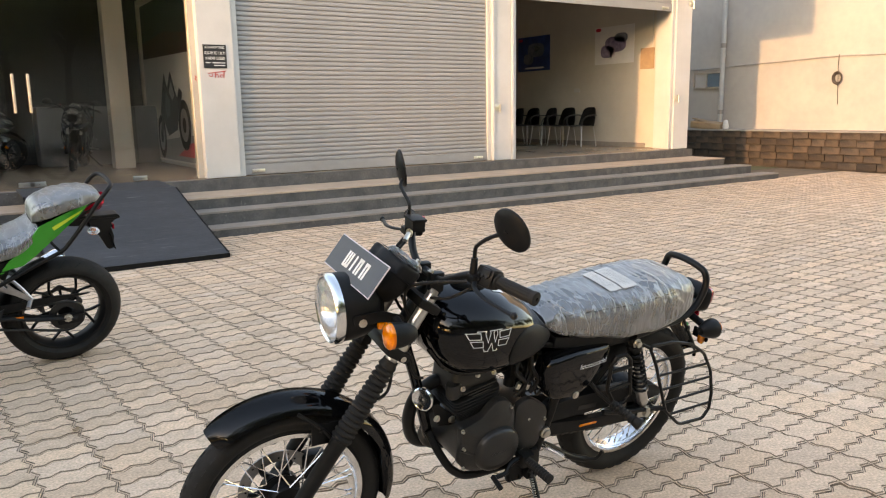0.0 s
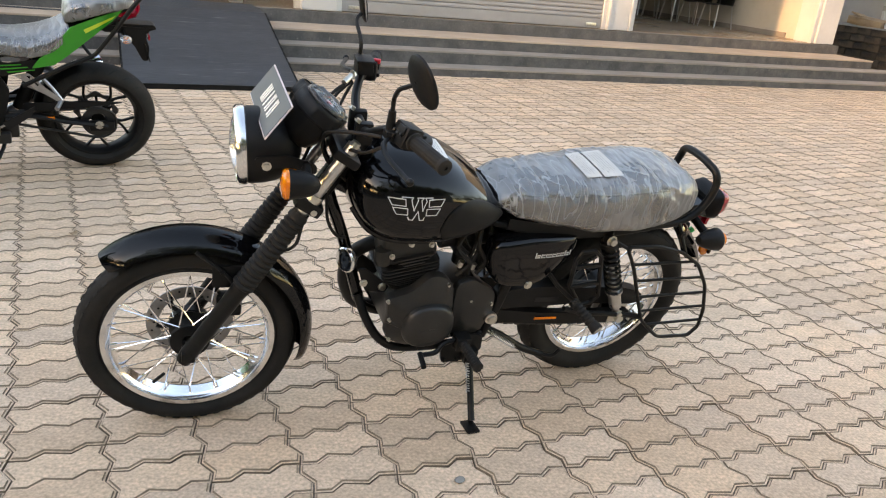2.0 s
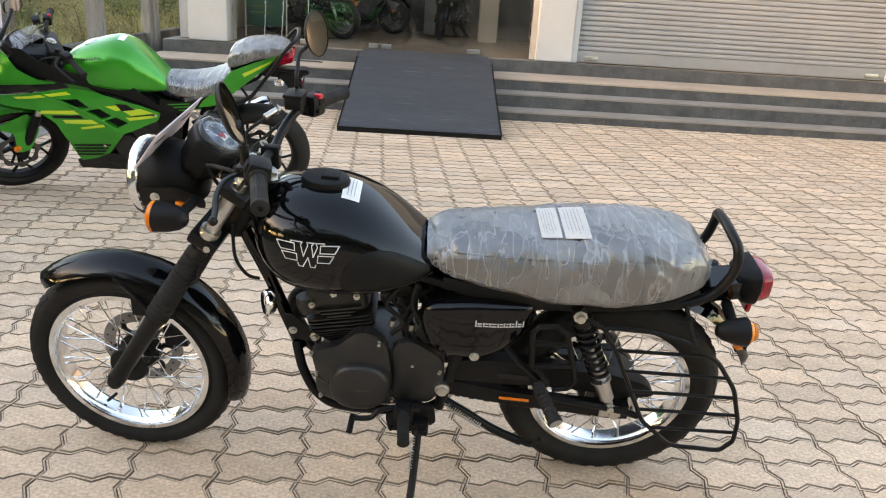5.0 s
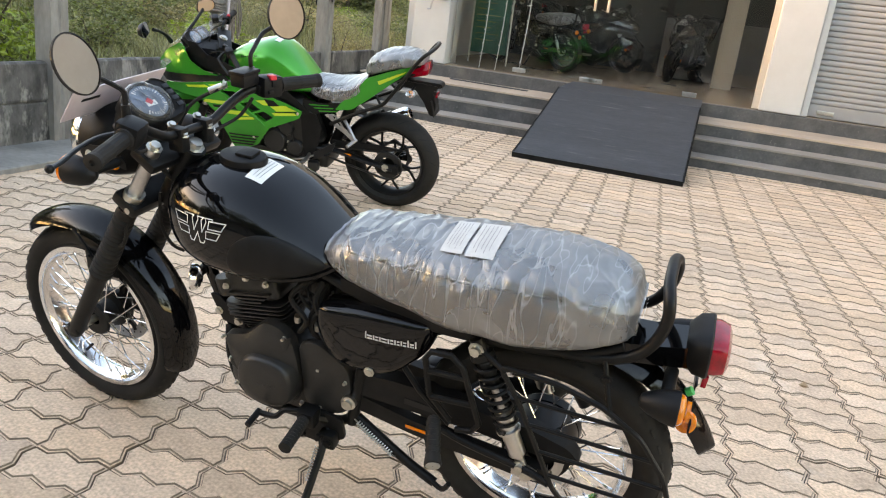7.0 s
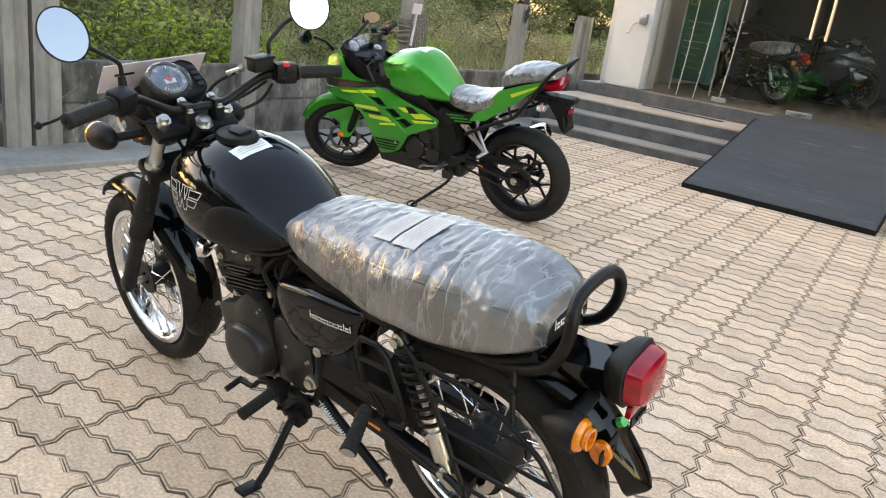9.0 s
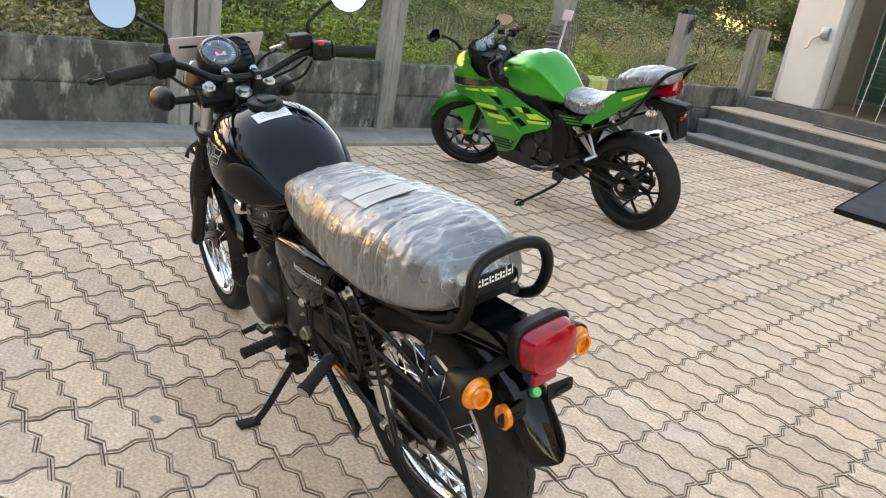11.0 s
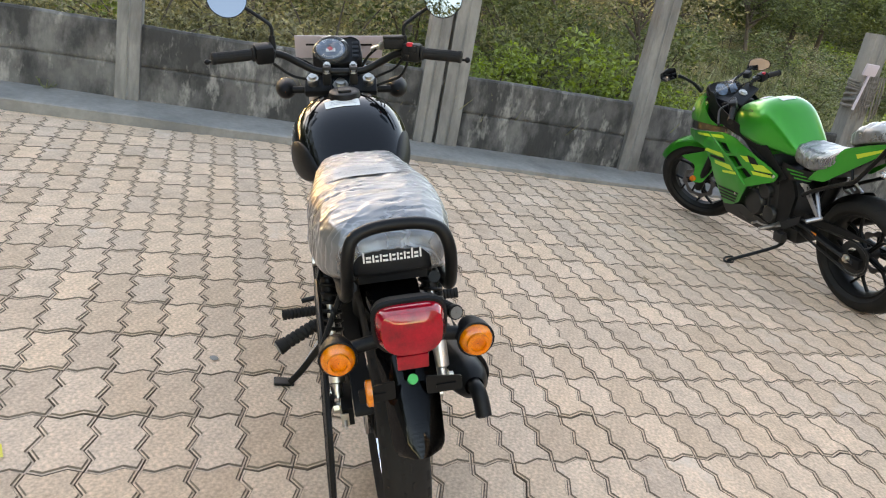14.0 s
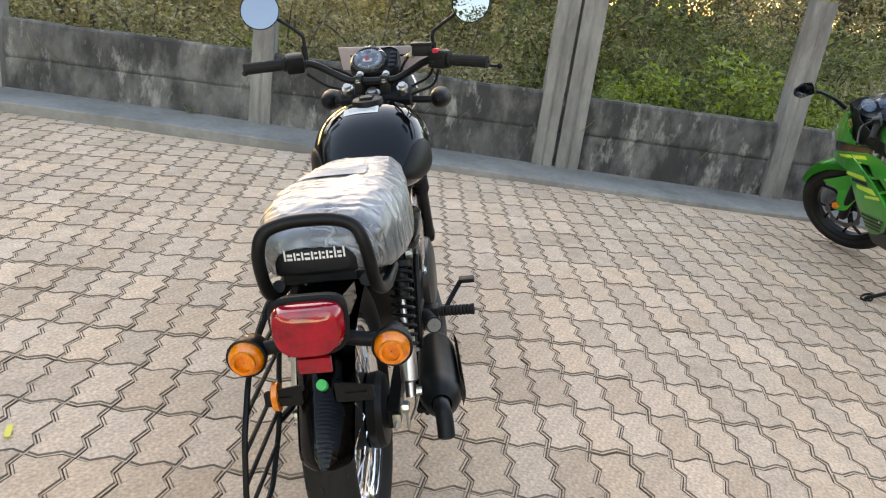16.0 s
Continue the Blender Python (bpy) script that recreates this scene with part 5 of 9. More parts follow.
    boxm(b, Matrix.Translation((1.305, 0.102, 0.262)), 0.014, 0.008, 0.065, 0.003)
    part("brake_rod", b, ZINC, root, "zinc plated brake rod")
    # rear shocks
    for sd in (-1, 1):
        T_, Bt = Vector((1.203, sd * 0.120 - 0.004, 0.632)), Vector((1.326, sd * 0.128 - 0.008, 0.341))
        dv = (Bt - T_)
        L = dv.length
        dv.normalize()
        b = B()
        spin(b, T_, dv, [(-0.02, 0.001), (-0.018, 0.016), (0.012, 0.018), (0.016, 0.027), (0.030, 0.028), (0.034, 0.018), (0.10, 0.018)], 18)
        sh = part("shock_absorber", b, BLACKMT, root, "rear shock with black coil spring and bright lower tube")
        b = B()
        s_, t_ = frame_of(dv)
        hel = []
        for i in range(9 * 12 + 1):
            a = 2 * math.pi * i / 12
            hel.append(T_ + dv * (0.034 + 0.185 * i / 108) + (s_ * math.cos(a) + t_ * math.sin(a)) * 0.0245)
        tube(b, hel, 0.0046, 6, 1)
        part("spring", b, BLACKMT, sh, "black coil spring")
        b = B()
        spin(b, T_, dv, [(0.10, 0.008), (0.175, 0.008), (0.176, 0.0205), (0.29, 0.0205), (0.295, 0.012), (L + 0.012, 0.012), (L + 0.013, 0.001)], 18)
        spin(b, T_, dv, [(0.218, 0.020), (0.219, 0.028), (0.226, 0.028), (0.227, 0.020)], 18)
        part("damper", b, STEEL, sh, "satin steel damper tube")
        b = B()
        bolt(b, T_ + Vector((0, sd * 0.018, 0)), (0, sd, 0), 0.012, 0.014)
        bolt(b, Bt + Vector((0, sd * 0.014, 0)), (0, sd, 0), 0.010, 0.012)
        parts("shock_bolt", b, ZINC, sh)
    # rear fender, tail lamp, signals
    b = B()

    def rf(a, c):
        y = 2 * c - 1
        ps = [Vector((1.05, 0, 0.600)), Vector((1.18, 0, 0.655)), Vector((1.35, 0, 0.672)), Vector((1.47, 0, 0.655)), Vector((1.565, 0, 0.615)), Vector((1.634, 0.004, 0.556)), Vector((1.690, 0.004, 0.490)), Vector((1.730, 0.004, 0.424))]
        sm = smoothed(ps, 6)
        f = a * (len(sm) - 1)
        i = min(int(f), len(sm) - 2)
        p = sm[i].lerp(sm[i + 1], f - i)
        d = (sm[i + 1] - sm[i]).normalized()
        n_ = Vector((d.z, 0, -d.x)) * -1
        hw = 0.070 - 0.020 * a
        if a > 0.93:
            hw *= math.sqrt(max(0.04, 1 - ((a - 0.93) / 0.08) ** 2))
        return p - n_ * (0.030 * abs(y) ** 2.4) + Vector((0, hw * y, 0))
    sheet(b, rf, 42, 16, 0.003)
    part("rear_fender", b, BLACKGL, root, "gloss black rear fender")
    b = B()
    skin(b, [[(u, s * hw, z) for s, z in ((-1, z1), (1, z1), (1, z0), (-1, z0))] for u, hw, z0, z1 in ((1.46, 0.055, 0.625, 0.672), (1.56, 0.046, 0.634, 0.682), (1.645, 0.042, 0.645, 0.698))])
    part("tail_bracket", b, BLACKGL, root)
    b = B()
    rings = []
    TM = Matrix.Translation((1.640, 0.006, 0.674)) @ Euler((0, radians(90 - 2), 0)).to_matrix().to_4x4()

    def lamp_ring(z, sx, sy, p=0.45):
        return [TM @ Vector((sx * math.copysign(abs(math.cos(a)) ** p, math.cos(a)) * (1.0 if math.cos(a) < 0 else 1.0), sy * (1.0 - 0.30 * max(0, math.cos(a))) * math.copysign(abs(math.sin(a)) ** p, math.sin(a)), z)) for a in np.linspace(0, 2 * math.pi, 37)[:-1]]
    skin(b, [lamp_ring(-0.02, 0.035, 0.045), lamp_ring(0.0, 0.052, 0.066), lamp_ring(0.026, 0.056, 0.071), lamp_ring(0.030, 0.052, 0.067)])
    tl = part("tail_lamp", b, PLASTIC, root, "red tail lamp in a black housing")
    b = B()
    skin(b, [lamp_ring(0.026, 0.047, 0.064), lamp_ring(0.042, 0.047, 0.063), lamp_ring(0.060, 0.042, 0.056), lamp_ring(0.066, 0.030, 0.042), lamp_ring(0.068, 0.012, 0.02)])
    part("lens", b, RED, tl, "ribbed red lens")
    b = B()
    boxm(b, Matrix.Translation((1.672, 0.006, 0.604)) @ Euler((0, radians(4), 0)).to_matrix().to_4x4(), 0.012, 0.060, 0.030, 0.003)
    part("rear_reflector", b, RED, tl, "flat red reflector")
    b = B()
    spin(b, (1.654, 0.006, 0.553), (1, 0, 0.8), [(-0.012, 0.010), (0.002, 0.010), (0.0025, 0.0001)], 14)
    part("fender_sticker", b, surf("green sticker", (0.02, 0.5, 0.12), (0.02, 0.42, 0.1), 20, 0.4), root, "small round green sticker")
    for sd in (-1, 1):
        b = B()
        rod(b, (1.604, sd * 0.035 + 0.004, 0.622), (1.602, sd * 0.114 + 0.004, 0.608), 0.014, n=12)
        c = Vector((1.628, sd * 0.134 + 0.004, 0.604))
        spin(b, c - Vector((0.078, 0, 0)), (1, 0, 0), [(0.0, 0.001), (0.004, 0.014), (0.02, 0.024), (0.05, 0.034), (0.076, 0.038), (0.079, 0.0375), (0.080, 0.034), (0.074, 0.033)], 22)
        ts = part("turn_signal", b, PLASTIC, root, "black turn signal with amber lens")
        b = B()
        spin(b, c + Vector((-0.004, 0, 0)), (1, 0, 0), [(0, 0.0335), (0.010, 0.0325), (0.016, 0.028), (0.020, 0.014), (0.0205, 0.001)], 24)
        spin(b, c + Vector((0.016, 0, 0)), (1, 0, 0), [(0.0, 0.022), (0.008, 0.022), (0.008, 0.016), (0.0, 0.016)], 20)
        part("lens", b, ORANGE, ts, "amber ribbed lens")
        b = B()
        prism(b, rounded([(sd * 0.030, 0.520), (sd * 0.100, 0.520), (sd * 0.100, 0.550), (sd * 0.030, 0.560)], 0.006), "x", 1.658, 1.662)
        boxm(b, Matrix.Translation((1.664, sd * 0.068, 0.5355)), 0.004, 0.038, 0.007)
        part("plate_holder", b, BLACKMT, root, "slotted black plate bracket", smooth=False)
        if sd < 0:
            b = B()
            skin(b, [[(1.652 + 0.022 * math.cos(a) * f, sd * (0.080 + y), 0.535 + 0.028 * math.sin(a) * f) for a in np.linspace(0, 2 * math.pi, 21)[:-1]] for f, y in ((1, -0.006), (1, 0.004), (0.8, 0.007), (0.1, 0.007))])
            part("side_reflector", b, ORANGE, root, "amber side reflector")
    # grab rail
    b = B()
    left = [(1.33, -0.110, 0.652), (1.45, -0.108, 0.656), (1.525, -0.104, 0.684), (1.560, -0.102, 0.732), (1.572, -0.098, 0.782), (1.568, -0.084, 0.818), (1.562, -0.050, 0.832)]
    pts = [(x, y + 0.008, z) for x, y, z in left + [(1.561, 0, 0.836)] + [(x, -y, z) for x, y, z in reversed(left)]]
    tube(b, pts, 0.0125, 12, 5)
    part("grab_rail", b, BLACKMT, root, "matt black tubular grab rail")
    # side guard on the left
    def gy(z):
        return -0.150 - 0.063 * (0.65 - z)
    gp_ = [(x, gy(z), z) for x, z in [(1.262, 0.612), (1.385, 0.606), (1.485, 0.578), (1.570, 0.525), (1.632, 0.440), (1.668, 0.335), (1.672, 0.265), (1.640, 0.230), (1.505, 0.240), (1.412, 0.320), (1.364, 0.420), (1.312, 0.530)]]
    b = B()
    cl = []
    for p, q in zip(gp_, gp_[1:] + gp_[:1]):
        cl += [Vector(p).lerp(Vector(q), f) for f in (0.12, 0.5, 0.88)]
    tube(b, cl, 0.0062, 8, 3, closed=True)
    sg = part("side_guard", b, BLACKMT, root, "black barred guard beside the rear wheel")
    for l_, r_ in (((1.306, 0.545), (1.550, 0.540)), ((1.338, 0.482), (1.604, 0.475)), ((1.364, 0.418), (1.642, 0.412)), ((1.392, 0.360), (1.660, 0.354)), ((1.435, 0.300), (1.670, 0.295))):
        b = B()
        rod(b, (l_[0], gy(l_[1]), l_[1]), (r_[0], gy(r_[1]), r_[1]), 0.0048, n=8)
        part("guard_bar", b, BLACKMT, sg)
    b = B()
    tube(b, [(1.275, -0.154, 0.600), (1.245, -0.145, 0.615), (1.205, -0.135, 0.632)], 0.006, 8, 3)
    tube(b, [(1.500, -0.154, 0.572), (1.482, -0.128, 0.622), (1.47, -0.108, 0.660)], 0.006, 8, 3)
    tube(b, [(1.400, -0.170, 0.335), (1.34, -0.152, 0.338), (1.20, -0.140, 0.352), (1.12, -0.132, 0.37)], 0.009, 8, 4)
    bolt(b, (1.480, -0.126, 0.628), (0, -1, 0), 0.009)
    parts("guard_stay", b, BLACKMT, sg)
    # engine
    b = B()
    prism(b, rounded([(0.545, 0.43), (0.60, 0.45), (0.74, 0.46), (0.87, 0.43), (0.885, 0.34), (0.85, 0.272), (0.70, 0.256), (0.575, 0.270), (0.542, 0.32)], 0.03), "y", -0.092, 0.102, 0.010)
    en = part("engine", b, ENGINE, root, "black finned single cylinder engine")
    b = B()
    ol = rounded([(0.524, 0.452), (0.536, 0.385), (0.536, 0.318), (0.550, 0.298), (0.600, 0.272), (0.66, 0.264), (0.717, 0.284), (0.742, 0.345), (0.736, 0.42), (0.724, 0.486), (0.692, 0.518), (0.652, 0.526), (0.622, 0.500), (0.598, 0.474), (0.56, 0.462)], 0.018, 4)
    skin(b, [[(0.64 + (x - 0.64) * f, y, 0.385 + (z - 0.385) * f) for x, z in ol] for f, y in ((1, -0.085), (1, -0.106), (0.985, -0.112), (0.90, -0.117), (0.72, -0.128), (0.45, -0.132), (0.02, -0.133))], cap0=False)
    cc = part("crank_cover", b, ENGINE, en, "ridged black crank cover")
    # the round dome on it, and two ridges that run up from the dome
    b = B()
    skin(b, [[(0.656 + (0.079 - i) * math.copysign(abs(math.cos(a)) ** 0.86, math.cos(a)), y, 0.362 + (0.075 - i) * math.copysign(abs(math.sin(a)) ** 0.86, math.sin(a))) for a in np.linspace(0, 2 * math.pi, 41)[:-1]] for i, y in ((-0.004, -0.112), (0.0, -0.140), (0.003, -0.148), (0.009, -0.153), (0.03, -0.156), (0.078, -0.157))], cap0=False)
    part("dome", b, ENGINE, cc, "smooth round dome")
    b = B()
    for p, q, r0 in (((0.600, 0.405), (0.596, 0.460), 0.012), ((0.690, 0.415), (0.700, 0.492), 0.022), ((0.575, 0.360), (0.545, 0.375), 0.016)):
        rings = []
        for f in np.linspace(0, 1, 6):
            c = (p[0] + (q[0] - p[0]) * f, p[1] + (q[1] - p[1]) * f)
            rings.append([(c[0] + r0 * math.cos(a), -0.112 - (0.020 - 0.012 * f) * math.sin(a), c[1] + 0.3 * r0 * math.cos(a)) for a in np.linspace(0, math.pi, 9)])
        skin(b, rings, closed=False)
    parts("ridge", b, ENGINE, cc)
    b = B()
    ol = rounded([(0.738, 0.482), (0.785, 0.500), (0.825, 0.478), (0.874, 0.442), (0.882, 0.372), (0.852, 0.286), (0.775, 0.280), (0.744, 0.30)], 0.022, 4)
    skin(b, [[(0.805 + (x - 0.805) * f, y, 0.385 + (z - 0.385) * f) for x, z in ol] for f, y in ((1, -0.088), (1, -0.100), (0.97, -0.106), (0.75, -0.1115), (0.4, -0.114), (0.02, -0.114))], cap0=False)
    part("sprocket_cover", b, ENGINE, en)
    b = B()
    ol = rounded([(0.53, 0.44), (0.60, 0.48), (0.73, 0.47), (0.80, 0.40), (0.78, 0.29), (0.66, 0.255), (0.56, 0.27), (0.53, 0.34)], 0.04, 4)
    skin(b, [[(0.66 + (x - 0.66) * f, y, 0.365 + (z - 0.365) * f) for x, z in ol] for f, y in ((1, 0.098), (1, 0.125), (0.95, 0.140), (0.7, 0.150), (0.02, 0.152))], cap0=False)
    part("clutch_cover", b, ENGINE, en, "black clutch cover")
    cyl = Matrix.Translation((0.617, 0, 0.425)) @ Euler((0, radians(-10), 0)).to_matrix().to_4x4()
    b = B()
    boxm(b, cyl @ Matrix.Translation((0, 0, 0.06)), 0.086, 0.092, 0.15, 0.02)
    part("barrel", b, ENGINE, en)
    for i in range(10):
        b = B()
        sx = 0.050 + 0.038 * min(1, i / 6)
        sy = 0.050 + 0.032 * min(1, i / 6)
        ol = rounded([(-sx, -sy), (sx, -sy), (sx, sy), (-sx, sy)], 0.022, 4)
        z0 = 0.010 + i * 0.0118
        skin(b, [[cyl @ Vector((x * f, y * f, z0 + z)) for x, y in ol] for f, z in ((0.97, -0.0019), (1.0, -0.0008), (1.0, 0.0008), (0.97, 0.0019))])
        part("fin", b, ENGINE, en, smooth=False)
    # head: side walls with short fins in a V, rocker cover on top
    b = B()
    ol = rounded([(-0.088, -0.080), (0.088, -0.080), (0.088, 0.080), (-0.088, 0.080)], 0.030, 4)
    skin(b, [[cyl @ Vector((x * f, y * f, z)) for x, y in ol] for f, z in ((0.86, 0.128), (0.92, 0.134), (0.94, 0.150), (0.90, 0.168), (0.88, 0.190), (0.80, 0.206))])
    hd = part("cylinder_head", b, ENGINE, en, "black cylinder head")
    for k in range(3):
        b = B()
        w = 0.062 - 0.014 * k
        prism(b, rounded([(-w, 0.0), (w, 0.0), (w - 0.006, -0.0045), (-w + 0.006, -0.0045)], 0.001, 1), "y", -0.088, -0.06)
        for v in b.verts:
            v.co = cyl @ (v.co + Vector((0.004, 0, 0.152 - 0.0105 * k)))
        part("head_fin", b, ENGINE, hd, smooth=False)
    b = B()
    skin(b, [[cyl @ Vector((-0.078 + 0.026 * math.cos(a) * f, -0.060 + 0.022 * math.sin(a) * f, z)) for a in np.linspace(0, 2 * math.pi, 17)[:-1]] for f, z in ((0.9, 0.135), (1.0, 0.142), (1.0, 0.176), (0.9, 0.184))])
    part("valve_cover", b, ENGINE, hd)
    # engine bracket plates on the down tube
    b = B()
    prism(b, rounded([(0.448, 0.520), (0.470, 0.520), (0.548, 0.452), (0.540, 0.430), (0.478, 0.440)], 0.008), "y", -0.050, -0.044)
    prism(b, rounded([(0.448, 0.520), (0.470, 0.520), (0.548, 0.452), (0.540, 0.430), (0.478, 0.440)], 0.008), "y", 0.044, 0.050)
    parts("engine_bracket", b, BLACKMT, root, "black bracket plate", smooth=False)
    b = B()
    bolt(b, (0.470, -0.050, 0.470), (0, -1, 0), 0.008, 0.008)
    bolt(b, (0.528, -0.050, 0.452), (0, -1, 0), 0.009, 0.010)
    parts("bracket_bolt", b, ZINC, root)
    b = B()
    for u, w in ((0.540, 0.380), (0.549, 0.304), (0.596, 0.432), (0.656, 0.449), (0.704, 0.492), (0.527, 0.448), (0.742, 0.300), (0.665, 0.272)):
        bolt(b, (u, -0.1135, w), (0, -1, 0), 0.0045, 0.010)
    for u, w in ((0.793, 0.420), (0.865, 0.400), (0.79, 0.295)):
        bolt(b, (u, -0.1085, w), (0, -1, 0), 0.0045, 0.008)
    for x_, y_, z_ in ((-0.060, -0.084, 0.170), (0.058, -0.080, 0.180), (0.0, -0.076, 0.192)):
        bolt(b, cyl @ Vector((x_, y_, z_)), (0, -1, 0), 0.006, 0.008)
    parts("engine_bolt", b, ZINC, en)
    b = B()
    spin(b, (0.876, -0.114, 0.345), (0, -1, 0), [(-0.02, 0.020), (0.004, 0.020), (0.006, 0.014), (0.014, 0.014), (0.014, 0.001)], 18)
    part("pivot_bolt", b, ZINC, root, "zinc plated pivot bolt")
    b = B()
    rod(b, (0.70, 0, 0.575), (0.79, 0, 0.585), 0.028, n=14)
    box(b, 0.745, 0.80, -0.045, 0.035, 0.535, 0.63, 0.012)
    rod(b, (0.80, 0, 0.585), (0.88, 0, 0.59), 0.034, n=14)
    rod(b, (0.77, -0.015, 0.54), (0.77, -0.015, 0.50), 0.020, n=12)
    part("carburettor", b, ENGINE, root)
    b = B()
    tube(b, [(0.80, -0.05, 0.64), (0.78, -0.07, 0.57), (0.79, -0.065, 0.50), (0.82, -0.07, 0.46)], 0.004, 6, 5)
    tube(b, [(0.74, -0.04, 0.66), (0.76, -0.075, 0.60), (0.82, -0.07, 0.54), (0.84, -0.075, 0.48)], 0.0035, 6, 5)
    tube(b, [(0.71, -0.05, 0.66), (0.73, -0.06, 0.62), (0.77, -0.06, 0.60)], 0.004, 6, 5)
    parts("hose", b, RUBBER, root)
    b = B()
    spin(b, (0.408, -0.055, 0.560), (-0.85, -0.45, 0.1), [(-0.022, 0.012), (-0.018, 0.026), (-0.008, 0.034), (0.004, 0.036), (0.008, 0.032), (0.004, 0.022), (0.006, 0.001)], 24)
    hn = part("horn", b, CHROME, root, "round chrome horn")
    b = B()
    boxm(b, Matrix.Translation((0.412, -0.03, 0.565)), 0.02, 0.05, 0.02, 0.003)
    part("horn_bracket", b, BLACKMT, hn)
    # cables, hoses and plugs between cylinder and side cover
    rng_ = random.Random(17)
    for sd in (-1, 1):
        for k in range(7):
            x0, z0 = 0.735 + 0.016 * k, 0.50 + rng_.uniform(-0.02, 0.03)
            y0 = sd * rng_.uniform(0.055, 0.098)
            b = B()
            tube(b, [(x0, y0, z0), (x0 + rng_.uniform(-0.02, 0.03), y0 + sd * 0.012, z0 + 0.05), (x0 + rng_.uniform(-0.03, 0.02), y0 + sd * 0.004, z0 + 0.10), (x0 + rng_.uniform(-0.01, 0.04), y0 - sd * 0.02, z0 + 0.15)], rng_.choice((0.0035, 0.005, 0.007)), 6, 4)
            part("hose", b, RUBBER, root)
            if k % 3 == 0:
                b = B()
                rod(b, (x0, y0 + sd * 0.006, z0 + 0.035), (x0 + 0.004, y0 + sd * 0.010, z0 + 0.055), 0.0085, n=10)
                part("hose_clip", b, ZINC, root, "bright hose clip")
    # exhaust
    b = B()
    tube(b, [(0.575, 0.02, 0.560), (0.50, 0.035, 0.545), (0.455, 0.06, 0.48), (0.465, 0.095, 0.36), (0.53, 0.125, 0.255), (0.68, 0.150, 0.215), (0.86, 0.158, 0.235), (0.97, 0.156, 0.277)], 0.021, 14, 8)
    ex = part("exhaust", b, BLACKMT, root, "matt black exhaust with a stepped muffler")
    b = B()
    ma, mb = Vector((0.950, 0.155, 0.275)), Vector((1.362, 0.190, 0.322))
    md = (mb - ma).normalized()
    ml = (mb - ma).length
    spin(b, ma, md, [(0, 0.022), (0.03, 0.042), (0.07, 0.049), (ml - 0.06, 0.050), (ml - 0.02, 0.041), (ml, 0.024)], 28)
    tube(b, [mb - md * 0.01, mb + md * 0.02, mb + md * 0.035 + Vector((0.0, 0.003, -0.018)), Vector((1.418, 0.198, 0.272))], 0.0195, 16, 5)
    part("muffler", b, BLACKMT, ex, "matt black muffler")
    b = B()
    spin(b, Vector((1.4185, 0.198, 0.2715)), Vector((0.75, 0.05, -0.66)), [(-0.001, 0.0155), (0.0003, 0.0155), (0.0004, 0.0001)], 16)
    part("muffler_bore", b, PLASTIC, ex)
    b = B()
    sheet(b, lambda a, c: Vector((0.985 + 0.31 * a, 0.208 + 0.026 * a + 0.010 * math.sin(math.pi * c), 0.245 + 0.030 * a + 0.075 * c)), 8, 6, 0.003)
    part("heat_shield", b, BLACKMT, ex)
    # foot controls
    for sd in (-1, 1):
        b = B()
        px_, pz_ = (0.775, 0.293) if sd < 0 else (0.820, 0.312)
        p, q = Vector((px_, sd * 0.160, pz_)), Vector((px_ + 0.006, sd * 0.266, pz_ + 0.001))
        prof = [(0.0, 0.010), (0.004, 0.0155)]
        for i in range(9):
            prof += [(0.010 + i * 0.0105, 0.0135), (0.0125 + i * 0.0105, 0.0160), (0.017 + i * 0.0105, 0.0160)]
        prof += [(0.107, 0.0165), (0.109, 0.001)]
        spin(b, p, q - p, prof, 14)
        pg = part("foot_peg", b, RUBBER, root, "ribbed rubber foot peg")
        b = B()
        box(b, px_ - 0.022, px_ + 0.026, sd * 0.142 - 0.022, sd * 0.142 + 0.022, pz_ - 0.026, pz_ + 0.020, 0.006)
        tube(b, [(0.84, sd * 0.09, 0.255), (0.81, sd * 0.115, 0.268), (px_, sd * 0.14, pz_)], 0.012, 8, 4)
        part("peg_bracket", b, BLACKMT, pg)
        b = B()
        p, q = Vector((1.118, sd * 0.160, 0.425)), Vector((1.158, sd * 0.264, 0.392))
        if sd > 0:
            q = Vector((1.220, 0.180, 0.454))
            p = Vector((1.125, 0.152, 0.440))
        L = (q - p).length
        prof = [(0.0, 0.010), (0.004, 0.0155)]
        for i in range(7):
            prof += [(0.010 + i * L / 8.5, 0.0140), (0.0125 + i * L / 8.5, 0.0175), (0.018 + i * L / 8.5, 0.0175)]
        prof += [(L - 0.002, 0.020), (L + 0.004, 0.020), (L + 0.005, 0.001)]
        spin(b, p, q - p, prof, 14)
        pg = part("pillion_peg", b, RUBBER, root, "ribbed rubber pillion peg")
        b = B()
        spin(b, q + (q - p).normalized() * 0.0055, q - p, [(0, 0.0165), (0.001, 0.0165), (0.0015, 0.001)], 16)
        part("peg_end", b, KERB, pg)
        b = B()
